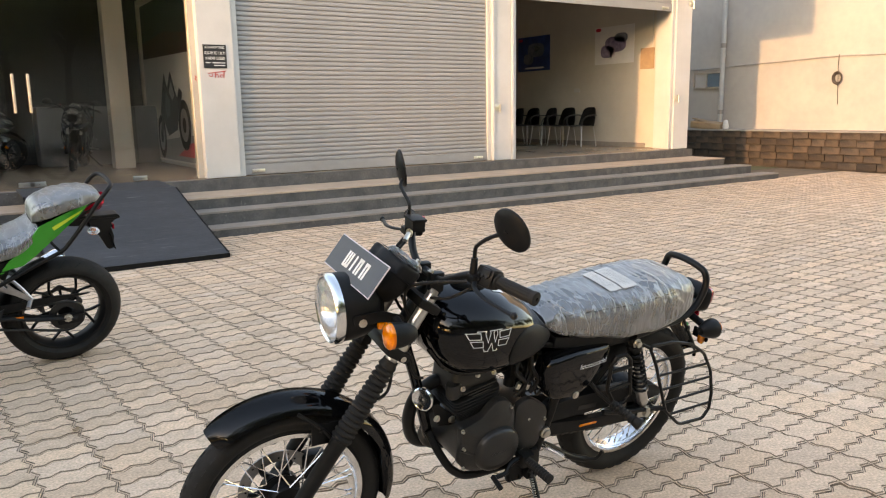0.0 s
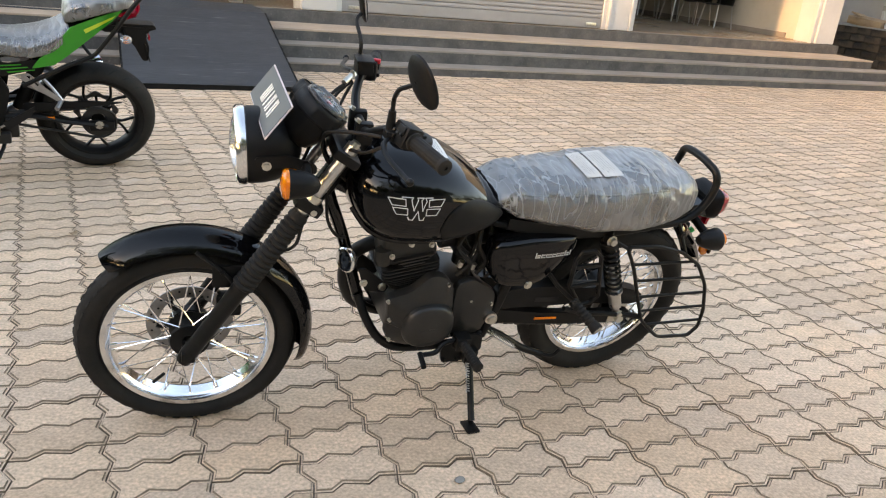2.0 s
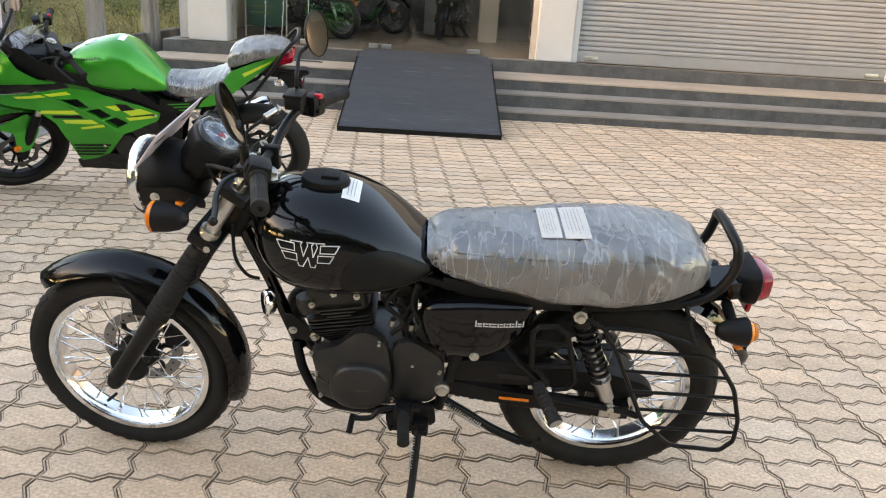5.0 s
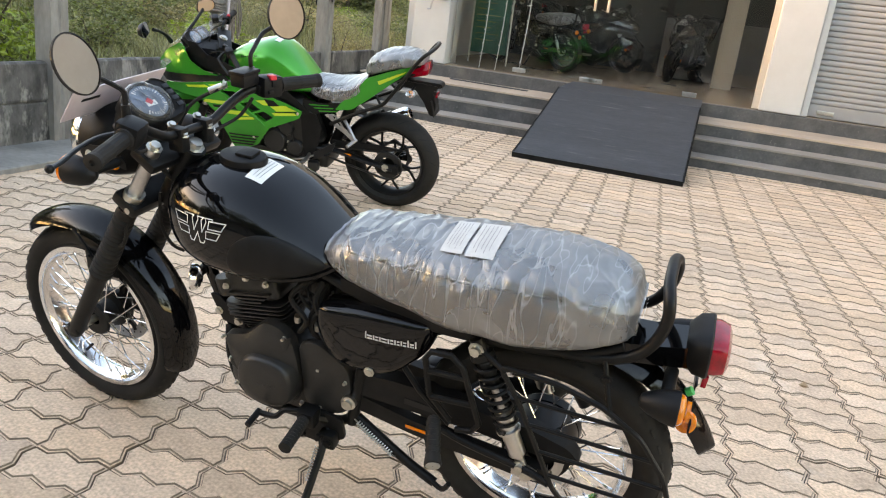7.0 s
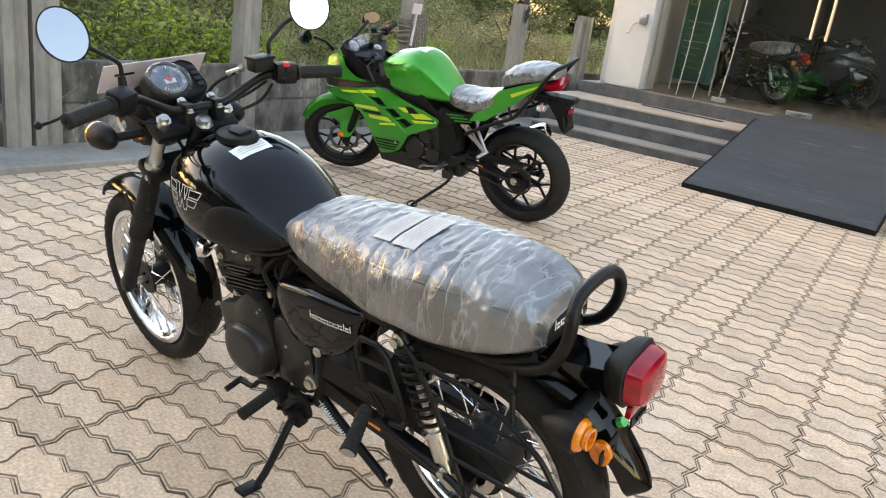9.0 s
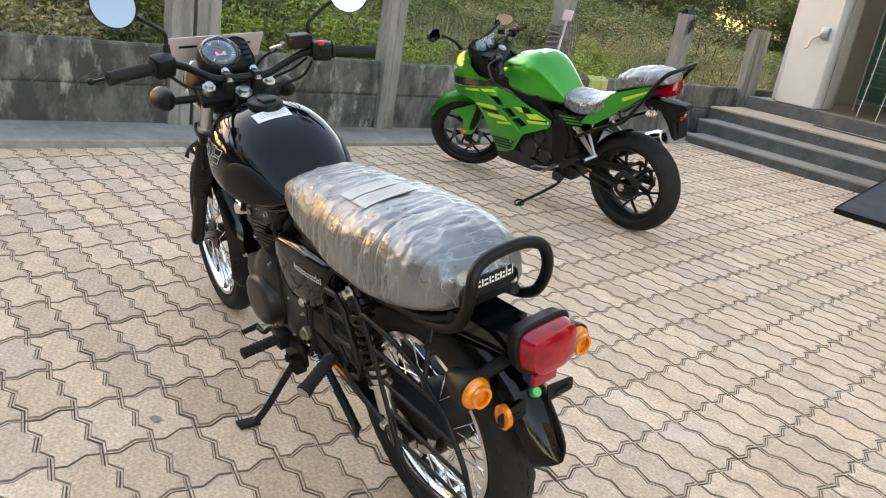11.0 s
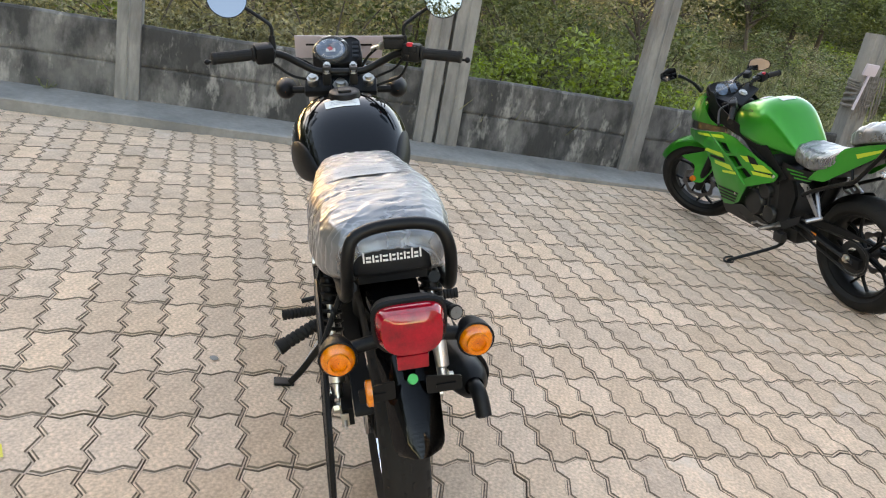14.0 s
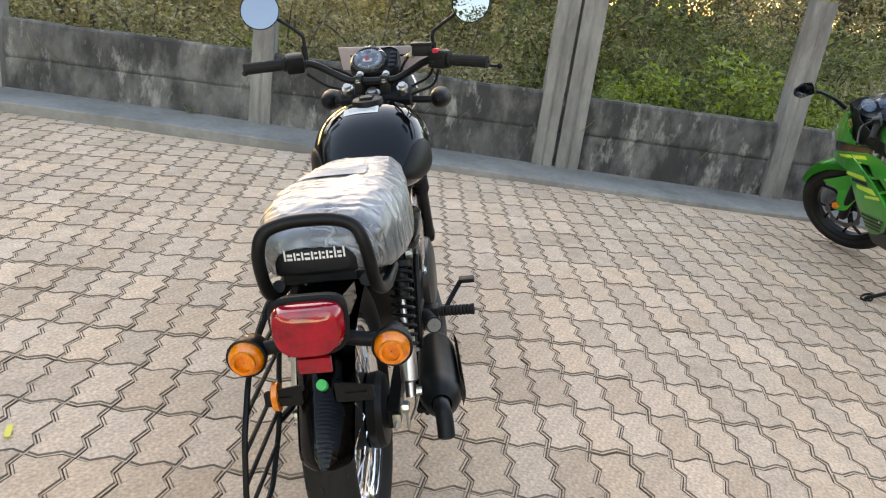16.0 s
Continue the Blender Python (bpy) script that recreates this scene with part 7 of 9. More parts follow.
        # belly pan
        b = panel(round_path([(0.405, 0.275), (0.54, 0.302), (0.63, 0.335), (0.74, 0.300), (0.87, 0.280), (0.865, 0.240), (0.74, 0.200), (0.41, 0.205)], 0.012), [], lambda x, z, sd=sd: sd * (0.085 + 0.45 * (z - 0.20)), 0.004)
        part("belly_pan", b, GREYMT, root, "dark grey belly pan")
        b = panel([(0.46, 0.255), (0.70, 0.262), (0.69, 0.240), (0.47, 0.236)], [], lambda x, z, sd=sd: sd * (0.085 + 0.45 * (z - 0.20) + 0.0015), 0)
        part("belly_mark", b, PRINT, root, smooth=False)
        # mirror
        b = B()
        mc = Vector((0.03, sd * 0.335, 1.035))
        tube(b, [(0.02, sd * 0.085, 0.905), (0.04, sd * 0.16, 0.965), (0.045, sd * 0.24, 1.01), mc + Vector((0.01, -sd * 0.06, -0.012))], 0.010, 8, 5, radii=[0.016, 0.010, 0.009, 0.012])
        face = Vector((0.94, -sd * 0.33, 0.10)).normalized()
        s_, t_ = frame_of(face)
        ol = [(-0.078, -0.030), (-0.062, 0.034), (0.010, 0.044), (0.070, 0.020), (0.078, -0.018), (0.030, -0.042)]
        ol = [(x * (1 if s_.y * sd > 0 else -1), z) for x, z in ol]
        ol = rounded(ol, 0.016, 4)
        shell = [[mc + s_ * x * k - t_ * (-z) * k - face * d for x, z in ol] for k, d in ((0.25, 0.040), (0.75, 0.030), (1.0, 0.008), (1.0, 0.0), (0.94, 0.0))]
        skin(b, shell, cap1=False)
        mi = part("mirror", b, BLACKMT, root, "angular black rear view mirror")
        b = B()
        skin(b, [[mc + s_ * x * k + t_ * z * k - face * 0.001 for x, z in ol] for k in (0.95, 0.02)], cap0=False)
        part("mirror_glass", b, MIRROR, mi, "mirror glass")
        # frame spar, foot bracket, pegs
        b = panel(round_path([(0.90, 0.60), (1.00, 0.59), (1.035, 0.51), (1.012, 0.40), (1.0, 0.35), (0.96, 0.27), (0.91, 0.30), (0.905, 0.42)], 0.015), [], lambda x, z, sd=sd: sd * 0.125, 0.02)
        part("frame_plate", b, BLACKMT, root, "matt black frame plate")
        b = panel(round_path([(0.985, 0.345), (1.145, 0.442), (1.125, 0.385), (1.015, 0.310)], 0.008), [], lambda x, z, sd=sd: sd * 0.165, 0.004)
        part("heel_plate", b, GREYMT, root, "dark alloy heel plate")
        b = B()
        tube(b, [(0.955, sd * 0.14, 0.325), (0.965, sd * 0.19, 0.322), (0.955, sd * 0.275, 0.312)], 0.0115, 8, 3)
        part("foot_peg", b, STEEL, root, "bare alloy foot peg")
        b = B()
        tube(b, [(1.00, sd * 0.15, 0.33), (0.93, sd * 0.16, 0.30), (0.84, sd * 0.165, 0.282), (0.80, sd * 0.168, 0.285)], 0.006, 8, 4)
        rod(b, (0.805, sd * 0.165, 0.285), (0.805, sd * 0.205, 0.282), 0.008)
        part("foot_lever", b, STEEL, root, "silver foot lever")
        b = B()
        tube(b, [(1.18, sd * 0.125, 0.60), (1.235, sd * 0.150, 0.535), (1.275, sd * 0.165, 0.475)], 0.010, 8, 3)
        tube(b, [(1.12, sd * 0.12, 0.54), (1.20, sd * 0.145, 0.51), (1.275, sd * 0.165, 0.475)], 0.008, 8, 3)
        rod(b, (1.275, sd * 0.150, 0.475), (1.245, sd * 0.225, 0.455), 0.012)
        part("pillion_peg", b, ALLOY, root, "bare alloy pillion peg on its hanger")
        # swingarm
        b = B()
        tube(b, [(1.00, sd * 0.105, 0.365), (1.15, sd * 0.115, 0.365), (1.30, sd * 0.110, 0.330), (1.50, sd * 0.110, 0.300)], 0.026, 8, 4, flat=0.6)
        box(b, 1.405, 1.535, sd * 0.112 - 0.016, sd * 0.112 + 0.016, 0.272, 0.328, 0.008)
        sw = part("swingarm", b, BLACKMT, root, "black swingarm")
        b = B()
        box(b, 1.17, 1.235, sd * 0.133 - 0.0015, sd * 0.133 + 0.0015, 0.352, 0.366)
        part("sticker", b, ORANGE, sw, "small orange sticker", smooth=False)
        b = panel(round_path([(1.06, 0.60), (1.13, 0.615), (1.20, 0.545), (1.275, 0.490), (1.262, 0.470), (1.17, 0.525), (1.10, 0.575)], 0.008), [[(1.115, 0.600), (1.135, 0.602), (1.175, 0.556), (1.165, 0.548)]], lambda x, z, sd=sd: sd * (0.128 + 0.25 * max(0, x - 1.1)), 0.006)
        part("peg_hanger", b, ALLOY, root, "bare alloy peg hanger")
        b = B()
        for q in ((1.085, 0.598), (1.145, 0.585)):
            bolt(b, (q[0], sd * 0.134, q[1]), (0, sd, 0), 0.008, 0.007)
        parts("hanger_bolt", b, ZINC, root)
        b = B()
        spin(b, (RA.x, sd * 0.126, RA.z), (0, sd, 0), [(0, 0.024), (0.006, 0.024), (0.007, 0.014), (0.020, 0.013), (0.020, 0.001)], 8)
        part("axle_nut", b, ZINC, root, "zinc axle nut")
        # tail side
        tp = panel(round_path([(1.145, 0.652), (1.18, 0.70), (1.26, 0.768), (1.335, 0.868), (1.46, 0.915), (1.60, 0.955), (1.555, 0.903), (1.35, 0.742), (1.25, 0.668)], 0.012), [], lambda x, z, sd=sd: sd * float(np.interp(x, [1.14, 1.3, 1.45, 1.62], [0.165, 0.150, 0.115, 0.070])), 0.005)
        tl = part("tail_panel", tp, paint, root, "green tail panel")
        if stripes:
            b = panel([(1.40, 0.855), (1.565, 0.925), (1.545, 0.905), (1.41, 0.835)], [], lambda x, z, sd=sd: sd * (float(np.interp(x, [1.3, 1.45, 1.62], [0.150, 0.115, 0.070])) + 0.0015), 0)
            part("stripe", b, LIME, tl, smooth=False)
        b = panel(round_path([(0.93, 0.690), (1.04, 0.675), (1.20, 0.700), (1.16, 0.640), (1.00, 0.600), (0.93, 0.64)], 0.01), [], lambda x, z, sd=sd: sd * 0.150, 0.004)
        sp = part("seat_side", b, BLACKMT, root, "black side cover with green slashes")
        if stripes:
            for k in range(3):
                b = panel([(0.97 + 0.03 * k, 0.662 - 0.016 * k), (1.10 + 0.03 * k, 0.672 - 0.014 * k), (1.10 + 0.03 * k, 0.666 - 0.014 * k), (0.98 + 0.03 * k, 0.655 - 0.016 * k)], [], lambda x, z, sd=sd: sd * 0.1545, 0)
                part("stripe", b, paint, sp, smooth=False)
    # windscreen, dash
    b = B()

    def scr(a, c):
        y = 2 * c - 1
        hw = 0.125 * (1 - 0.35 * a ** 2)
        x = -0.02 + 0.30 * a + 0.10 * y * y * (1 - 0.4 * a)
        return Vector((x, hw * y, 0.872 + 0.235 * a - 0.07 * a * a - 0.045 * y * y))
    sheet(b, scr, 18, 16, 0.003)
    part("windscreen", b, surf("smoked clear screen", (0.75, 0.78, 0.78), (0.7, 0.72, 0.72), 3, 0.05, alpha=0.16, coat=0.6) if wrapped else LENS, root, "clear curved windscreen")
    b = B()
    sheet(b, lambda a, c: Vector((0.0 + 0.16 * a + 0.06 * (2 * c - 1) ** 2, 0.115 * (2 * c - 1), 0.862 + 0.075 * a - 0.035 * (2 * c - 1) ** 2)), 8, 10, 0.004)
    part("cowl_top", b, BLACKMT, root, "matt black cowl top")
    b = B()
    dm = Matrix.Translation((0.150, 0, 0.925)) @ Euler((0, radians(50), 0)).to_matrix().to_4x4()
    skin(b, [[dm @ Vector((sx * math.copysign(abs(math.cos(a)) ** 0.6, math.cos(a)), sy * math.copysign(abs(math.sin(a)) ** 0.6, math.sin(a)), z)) for a in np.linspace(0, 2 * math.pi, 29)[:-1]] for z, sx, sy in ((-0.05, 0.04, 0.09), (0, 0.058, 0.125), (0.016, 0.054, 0.120), (0.012, 0.046, 0.110))])
    ds = part("dashboard", b, PLASTIC, root, "black dashboard with round dial")
    b = B()
    spin(b, dm @ Vector((0, -0.03, 0.0135)), dm.to_3x3() @ Vector((0, 0, 1)), [(0, 0.042), (0.002, 0.042), (0.003, 0.001)], 24)
    part("dial", b, DIAL, ds, "blue grey dial")
    b = B()
    boxm(b, dm @ Matrix.Translation((0, 0.055, 0.015)), 0.06, 0.055, 0.003, 0.001)
    part("display", b, DIAL, ds)
    b = B()
    box(b, 0.12, 0.34, -0.10, 0.10, 0.74, 0.90, 0.03)
    part("inner_cowl", b, PLASTIC, root)
    # tank
    tpt = lofted([(0.395, 0.835, 0.790, 0.060), (0.42, 0.880, 0.760, 0.105), (0.47, 0.918, 0.735, 0.142), (0.56, 0.958, 0.715, 0.170), (0.68, 0.990, 0.705, 0.186), (0.75, 0.984, 0.702, 0.186), (0.81, 0.955, 0.702, 0.172), (0.88, 0.890, 0.704, 0.146), (0.94, 0.822, 0.708, 0.122), (0.972, 0.782, 0.712, 0.104), (0.985, 0.755, 0.72, 0.085)], 0.74, 0.6, 0.34)
    tk = part("fuel_tank", body_mesh(tpt, 0.395, 0.985, 36, 44), paint, root, "gloss green sculpted fuel tank")
    b = B()
    spin(b, (0.565, 0, 0.948), (-0.25, 0, 0.97), [(0, 0.048), (0.010, 0.048), (0.013, 0.044), (0.013, 0.026), (0.017, 0.022), (0.017, 0.001)], 28)
    part("fuel_cap", b, STEEL, tk, "round silver fuel cap")
    b = B()
    sheet(b, lambda a, c: tpt(0.715 + 0.035 * a, 1.75 - 0.30 * c, 0.002), 3, 4)
    part("paper_label", b, PAPER, tk, "small white paper label")
    for sd in (-1, 1):
        b = B()
        letter_bars(b, lambda a, c, sd=sd: tpt(0.535 + a if sd < 0 else 0.675 - a, math.pi - 0.52 - c * 5 if sd < 0 else 0.52 + c * 5, 0.0016), [0.026, 0.010, 0.022, 0.012, 0.022], [1, 0.6, 0.6, 0.85, 0.6], 0.024, 0.006, 0.006)
        part("tank_mark", b, BLACKMT, tk, "black lettering bars", smooth=False)
    # seats
    sp1 = lofted([(0.945, 0.770, 0.730, 0.070), (0.97, 0.790, 0.705, 0.100), (1.03, 0.785, 0.690, 0.128), (1.12, 0.786, 0.690, 0.150), (1.20, 0.802, 0.705, 0.158), (1.27, 0.830, 0.740, 0.152), (1.32, 0.862, 0.790, 0.135), (1.335, 0.868, 0.82, 0.115)], 0.6, 0.5, 0.4)
    st = part("rider_seat", body_mesh(sp1, 0.945, 1.335, 20, 30), SEATV, root, "black rider seat under clear film")
    sp2 = lofted([(1.315, 0.905, 0.868, 0.060), (1.335, 0.955, 0.872, 0.098), (1.39, 0.992, 0.890, 0.118), (1.47, 1.012, 0.920, 0.122), (1.56, 1.020, 0.945, 0.112), (1.63, 1.010, 0.962, 0.090), (1.655, 0.990, 0.968, 0.060)], 0.6, 0.5, 0.4)
    s2 = part("pillion_seat", body_mesh(sp2, 1.315, 1.655, 20, 30), SEATV, root, "black pillion seat under clear film")
    if wrapped:
        part("seat_film", film_skin(lambda u, th: sp1(u, th, 0.002), np.linspace(0.95, 1.33, 40), 56, 0.006, 3), FILM, st, "crinkled clear plastic film")
        part("seat_film", film_skin(lambda u, th: sp2(u, th, 0.003), np.linspace(1.318, 1.652, 40), 56, 0.009, 9), FILM, s2, "crinkled clear plastic film")
        b = B()
        for k in range(5):
            tube(b, [sp1(1.05 + 0.03 * k + 0.01 * math.cos(a), 2.1 + 0.10 * math.sin(a), 0.009) for a in np.linspace(0, 2 * math.pi, 9)[:-1]], 0.0012, 4, 2, closed=True)
        part("film_mark", b, PRINT, st, "faint printed marks")
    # tail body, lamp, hanger
    tb = lofted([(1.22, 0.770, 0.660, 0.13), (1.33, 0.860, 0.735, 0.125), (1.46, 0.918, 0.820, 0.100), (1.58, 0.955, 0.880, 0.072), (1.64, 0.965, 0.91, 0.055)], 0.6, 0.6, 0.5)
    part("tail_body", body_mesh(tb, 1.22, 1.64, 16, 24), BLACKMT, root)
    b = B()
    skin(b, [[(x + (0.012 if z > 0.93 else 0), s * y, z) for s, y, z in ((-1, w_ * 0.55, 0.885 + dz), (1, w_ * 0.55, 0.885 + dz), (1, w_, 0.925 + dz), (1, w_ * 0.5, 0.965 + dz), (-1, w_ * 0.5, 0.965 + dz), (-1, w_, 0.925 + dz))] for x, w_, dz in ((1.575, 0.080, -0.006), (1.62, 0.074, 0.004), (1.665, 0.058, 0.014), (1.676, 0.035, 0.018))])
    part("tail_lamp", b, RED, root, "pointed red tail lamp")
    b = B()
    prism(b, round_path([(1.47, 0.86), (1.60, 0.862), (1.76, 0.862), (1.775, 0.838), (1.725, 0.822), (1.715, 0.80), (1.735, 0.73), (1.73, 0.655), (1.70, 0.655), (1.66, 0.735), (1.60, 0.81), (1.50, 0.815)], 0.010), "y", -0.034, 0.034, 0.006)
    hg = part("plate_hanger", b, BLACKMT, root, "black tail hanger for the plate")
    b = B()
    boxm(b, Matrix.Translation((1.722, 0, 0.71)) @ Euler((0, radians(-14), 0)).to_matrix().to_4x4(), 0.006, 0.13, 0.10, 0.004)
    part("plate_bracket", b, PLASTIC, hg)
    b = B()
    boxm(b, Matrix.Translation((1.735, 0, 0.785)), 0.010, 0.060, 0.026, 0.003)
    part("rear_reflector", b, RED, hg, "small red reflector")
    for sd in (-1, 1):
        b = B()
        rod(b, (1.60, sd * 0.03, 0.825), (1.60, sd * 0.09, 0.815), 0.008)
        sg = part("signal_stem", b, PLASTIC, hg)
        b = B()
        ball(b, (1.605, sd * 0.125, 0.81), 0.024, 14, (1.3, 1.55, 0.85))
        part("turn_signal", b, LENS, root, "clear turn signal")
        b = B()
        ball(b, (1.605, sd * 0.122, 0.81), 0.010, 8)
        part("bulb", b, ORANGE, sg)
    # grab rail
    b = B()
    left = [(1.10, -0.135, 0.545), (1.20, -0.148, 0.605), (1.32, -0.152, 0.668), (1.43, -0.152, 0.720), (1.475, -0.152, 0.765), (1.560, -0.150, 0.880), (1.632, -0.146, 0.985), (1.680, -0.138, 1.042), (1.704, -0.10, 1.058)]
    tube(b, left + [(1.712, 0, 1.062)] + [(x, -y, z) for x, y, z in reversed(left)], 0.0115, 10, 5)
    part("grab_rail", b, BLACKMT, root, "black tubular grab rail around the tail")
    for sd in (-1, 1):
        b = B()
        tube(b, [(1.43, sd * 0.150, 0.722), (1.40, sd * 0.13, 0.76), (1.38, sd * 0.11, 0.79)], 0.008, 8, 3)
        part("rail_stay", b, BLACKMT, root)
    # engine and under parts
    b = B()
    prism(b, round_path([(0.52, 0.40), (0.60, 0.62), (0.82, 0.62), (0.93, 0.50), (0.98, 0.36), (0.92, 0.25), (0.62, 0.23), (0.52, 0.28)], 0.03), "y", -0.115, 0.115, 0.010)
    en = part("engine", b, ENGINE, root, "black twin cylinder engine")
    for sd in (-1, 1):
        for cx, cz, r in ((0.715, 0.375, 0.082), (0.855, 0.345, 0.055), (0.80, 0.47, 0.05)):
            b = B()
            spin(b, (cx, sd * 0.112, cz), (0, sd, 0), [(0, r), (0.018, r * 0.97), (0.030, r * 0.86), (0.033, r * 0.4), (0.033, 0.001)], 24)
            part("engine_cover", b, ENGINE, en, "round black engine cover")
        for k in range(8):
            b = B()
            a = k * math.pi / 4
            bolt(b, (0.715 + 0.088 * math.cos(a), sd * 0.115, 0.375 + 0.088 * math.sin(a)), (0, sd, 0), 0.005, 0.012)
            part("engine_bolt", b, ZINC, en)
        for k in range(3):
            b = B()
            box(b, 0.62 + 0.02 * k, 0.86, sd * 0.117 - 0.004, sd * 0.117 + 0.004, 0.52 + 0.03 * k, 0.528 + 0.03 * k)
            part("rib", b, ENGINE, en, smooth=False)
        b = B()
        tube(b, [(0.93, sd * 0.10, 0.60), (0.75, sd * 0.14, 0.66), (0.55, sd * 0.12, 0.74), (0.40, sd * 0.06, 0.80)], 0.020, 8, 4)
        part("frame_spar", b, BLACKMT, root)
        b = B()
        tube(b, [(0.98, sd * 0.11, 0.60), (1.15, sd * 0.12, 0.665), (1.40, sd * 0.09, 0.80)], 0.014, 8, 4)
        part("subframe", b, BLACKMT, root)
        b = B()
        tube(b, [(0.83, sd * 0.13, 0.50), (0.845, sd * 0.135, 0.40), (0.86, sd * 0.13, 0.30)], 0.008, 6, 4)
        part("hose", b, RUBBER, root)
    b = B()
    rod(b, (1.07, 0, 0.36), (1.20, 0, 0.66), 0.036, n=14)
    part("rear_shock", b, BLACKMT, root)
    b = B()
    box(b, 0.95, 1.02, -0.17, -0.125, 0.225, 0.285, 0.012)
    box(b, 0.93, 1.06, -0.10, 0.10, 0.225, 0.31, 0.015)
    part("linkage", b, ENGINE, root)
    # chain run
    b = B()
    skin(b, [[(RA.x + q * math.cos(a), -0.082 - y, RA.z + q * math.sin(a)) for a in np.linspace(0, 2 * math.pi, 57)[:-1]] for y, q in ((-0.004, 0.05), (-0.004, 0.088), (0.004, 0.088), (0.004, 0.05))], loop=True)
    part("sprocket", b, ENGINE, root, "dark rear sprocket")
    b = B()
    tube(b, [(1.455, -0.082, 0.392), (1.30, -0.082, 0.385), (1.02, -0.082, 0.372), (0.98, -0.082, 0.34), (1.02, -0.082, 0.310), (1.30, -0.082, 0.245), (1.455, -0.082, 0.214), (1.53, -0.082, 0.25), (1.545, -0.082, 0.302), (1.53, -0.082, 0.36)], 0.0075, 6, 5, closed=True)
    part("chain", b, ENGINE, root, "dark drive chain")
    b = panel(round_path([(1.09, 0.425), (1.40, 0.440), (1.585, 0.430), (1.40, 0.405), (1.20, 0.39), (1.09, 0.39)], 0.008), [], lambda x, z: -0.098, 0.012)
    part("chain_guard", b, PLASTIC, root, "black chain guard")
    b = B()
    sheet(b, lambda a, c: RA + Vector((0.325 * math.cos(radians(165 - 62 * a)), 0.07 * (2 * c - 1), 0.325 * math.sin(radians(165 - 62 * a)) - 0.03 * (2 * c - 1) ** 4)), 12, 8, 0.003)
    part("hugger", b, PLASTIC, root, "black tyre hugger")
    # exhaust
    b = B()
    tube(b, [(0.56, 0.03, 0.42), (0.52, 0.05, 0.30), (0.60, 0.08, 0.215), (0.85, 0.11, 0.215), (1.02, 0.13, 0.29), (1.10, 0.145, 0.355)], 0.022, 12, 5)
    ex = part("exhaust", b, STEEL, root, "steel exhaust pipe")
    b = B()
    ma, mb = Vector((1.08, 0.145, 0.345)), Vector((1.485, 0.190, 0.545))
    md = mb - ma
    spin(b, ma, md, [(0, 0.022), (0.03, 0.042), (0.08, 0.052), (md.length - 0.05, 0.056), (md.length - 0.04, 0.058)], 24)
    part("muffler", b, BLACKMT, ex, "black muffler")
    b = B()
    spin(b, ma, md, [(md.length - 0.075, 0.0575), (md.length, 0.058), (md.length + 0.03, 0.046), (md.length + 0.032, 0.030), (md.length - 0.02, 0.028)], 24)
    part("end_cap", b, CHROME, ex, "bright muffler end cap")
    b = B()
    sheet(b, lambda a, c: ma + md * (0.18 + 0.60 * a) + Vector((-0.02, -0.03 + 0.06 * math.sin(2.4 * c - 0.6), 0.062 - 0.03 * (c - 0.4) ** 2)), 10, 6, 0.003)
    part("heat_shield", b, STEEL, ex, "silver heat shield")
    # side stand
    b = B()
    ft = m.inverted() @ Vector((0.058, 4.37, 0.010)) if wrapped else Vector((0.93, -0.30, 0.05))
    tube(b, [(0.985, -0.105, 0.245), (0.975, -0.15, 0.19), ft + Vector((0.015, 0.015, 0.012)), ft], 0.010, 8, 4)
    ss = part("side_stand", b, BLACKMT, root, "lowered black side stand")
    b = B()
    tube(b, [ft + Vector((0.035, 0.0, 0.002)), ft + Vector((0.0, -0.03, 0.0)), ft + Vector((-0.035, 0, 0.002)), ft + Vector((-0.01, 0.03, 0.012))], 0.006, 6, 4, closed=True)
    part("stand_foot", b, BLACKMT, ss)
    return root


green_bike(pose(-0.84, 4.69, 0.004, 13.5, 0, 4.9), "gloss green sports motorcycle with lime stripes leaning on its side stand")
# motorcycles on show behind the glass
FLZ = 0.53
DARKP = surf("dark metallic paint", (0.012, 0.014, 0.016), (0.009, 0.01, 0.011), 4, 0.25, coat=1.0)
sbike = green_bike(pose(1.77, 12.75, FLZ + 0.012, 4, 0, 76), "dark sports motorcycle on show inside the showroom", DARKP, False, 6.0, "motorcycles on show", False)
copy_thing(sbike, pose(1.00, 13.75, FLZ + 0.012, 4, 0, 168))
copy_thing(sbike, pose(0.35, 14.55, FLZ + 0.012, 4, 0, 160))
rb = copy_thing(bike, pose(-0.84, 12.42, FLZ + 0.012, 8, 0, -28))
rb.name = "motorcycle"
tagged(rb, "black roadster motorcycle on show inside the showroom", "motorcycle", "motorcycles on show")

# ---- ramp, shop fittings ----
rp = thing("ramp", pose(0, 0, 0), "black sheet ramp with studded edges laid over the steps", "ramp")
RA = Vector((0.80, 7.28, 0.045))
bm = B()
n = 12
rings = []
for i in range(n + 1):
    f = i / n
    y, z = RA.y + (9.12 - RA.y) * f, RA.z + (0.545 - RA.z) * f
    sag = -0.010 * math.sin(math.pi * f)
    rings.append([(0.80, y, z + sag), (2.37, y, z + sag), (2.37, y, z + sag - 0.022), (0.80, y, z + sag - 0.022)])
rings.append([(0.80, 10.03, 0.560), (2.37, 10.03, 0.560), (2.37, 10.03, 0.538), (0.80, 10.03, 0.538)])
skin(bm, rings)
part("deck", bm, RAMP, rp, "scuffed black rubber sheet", smooth=False)
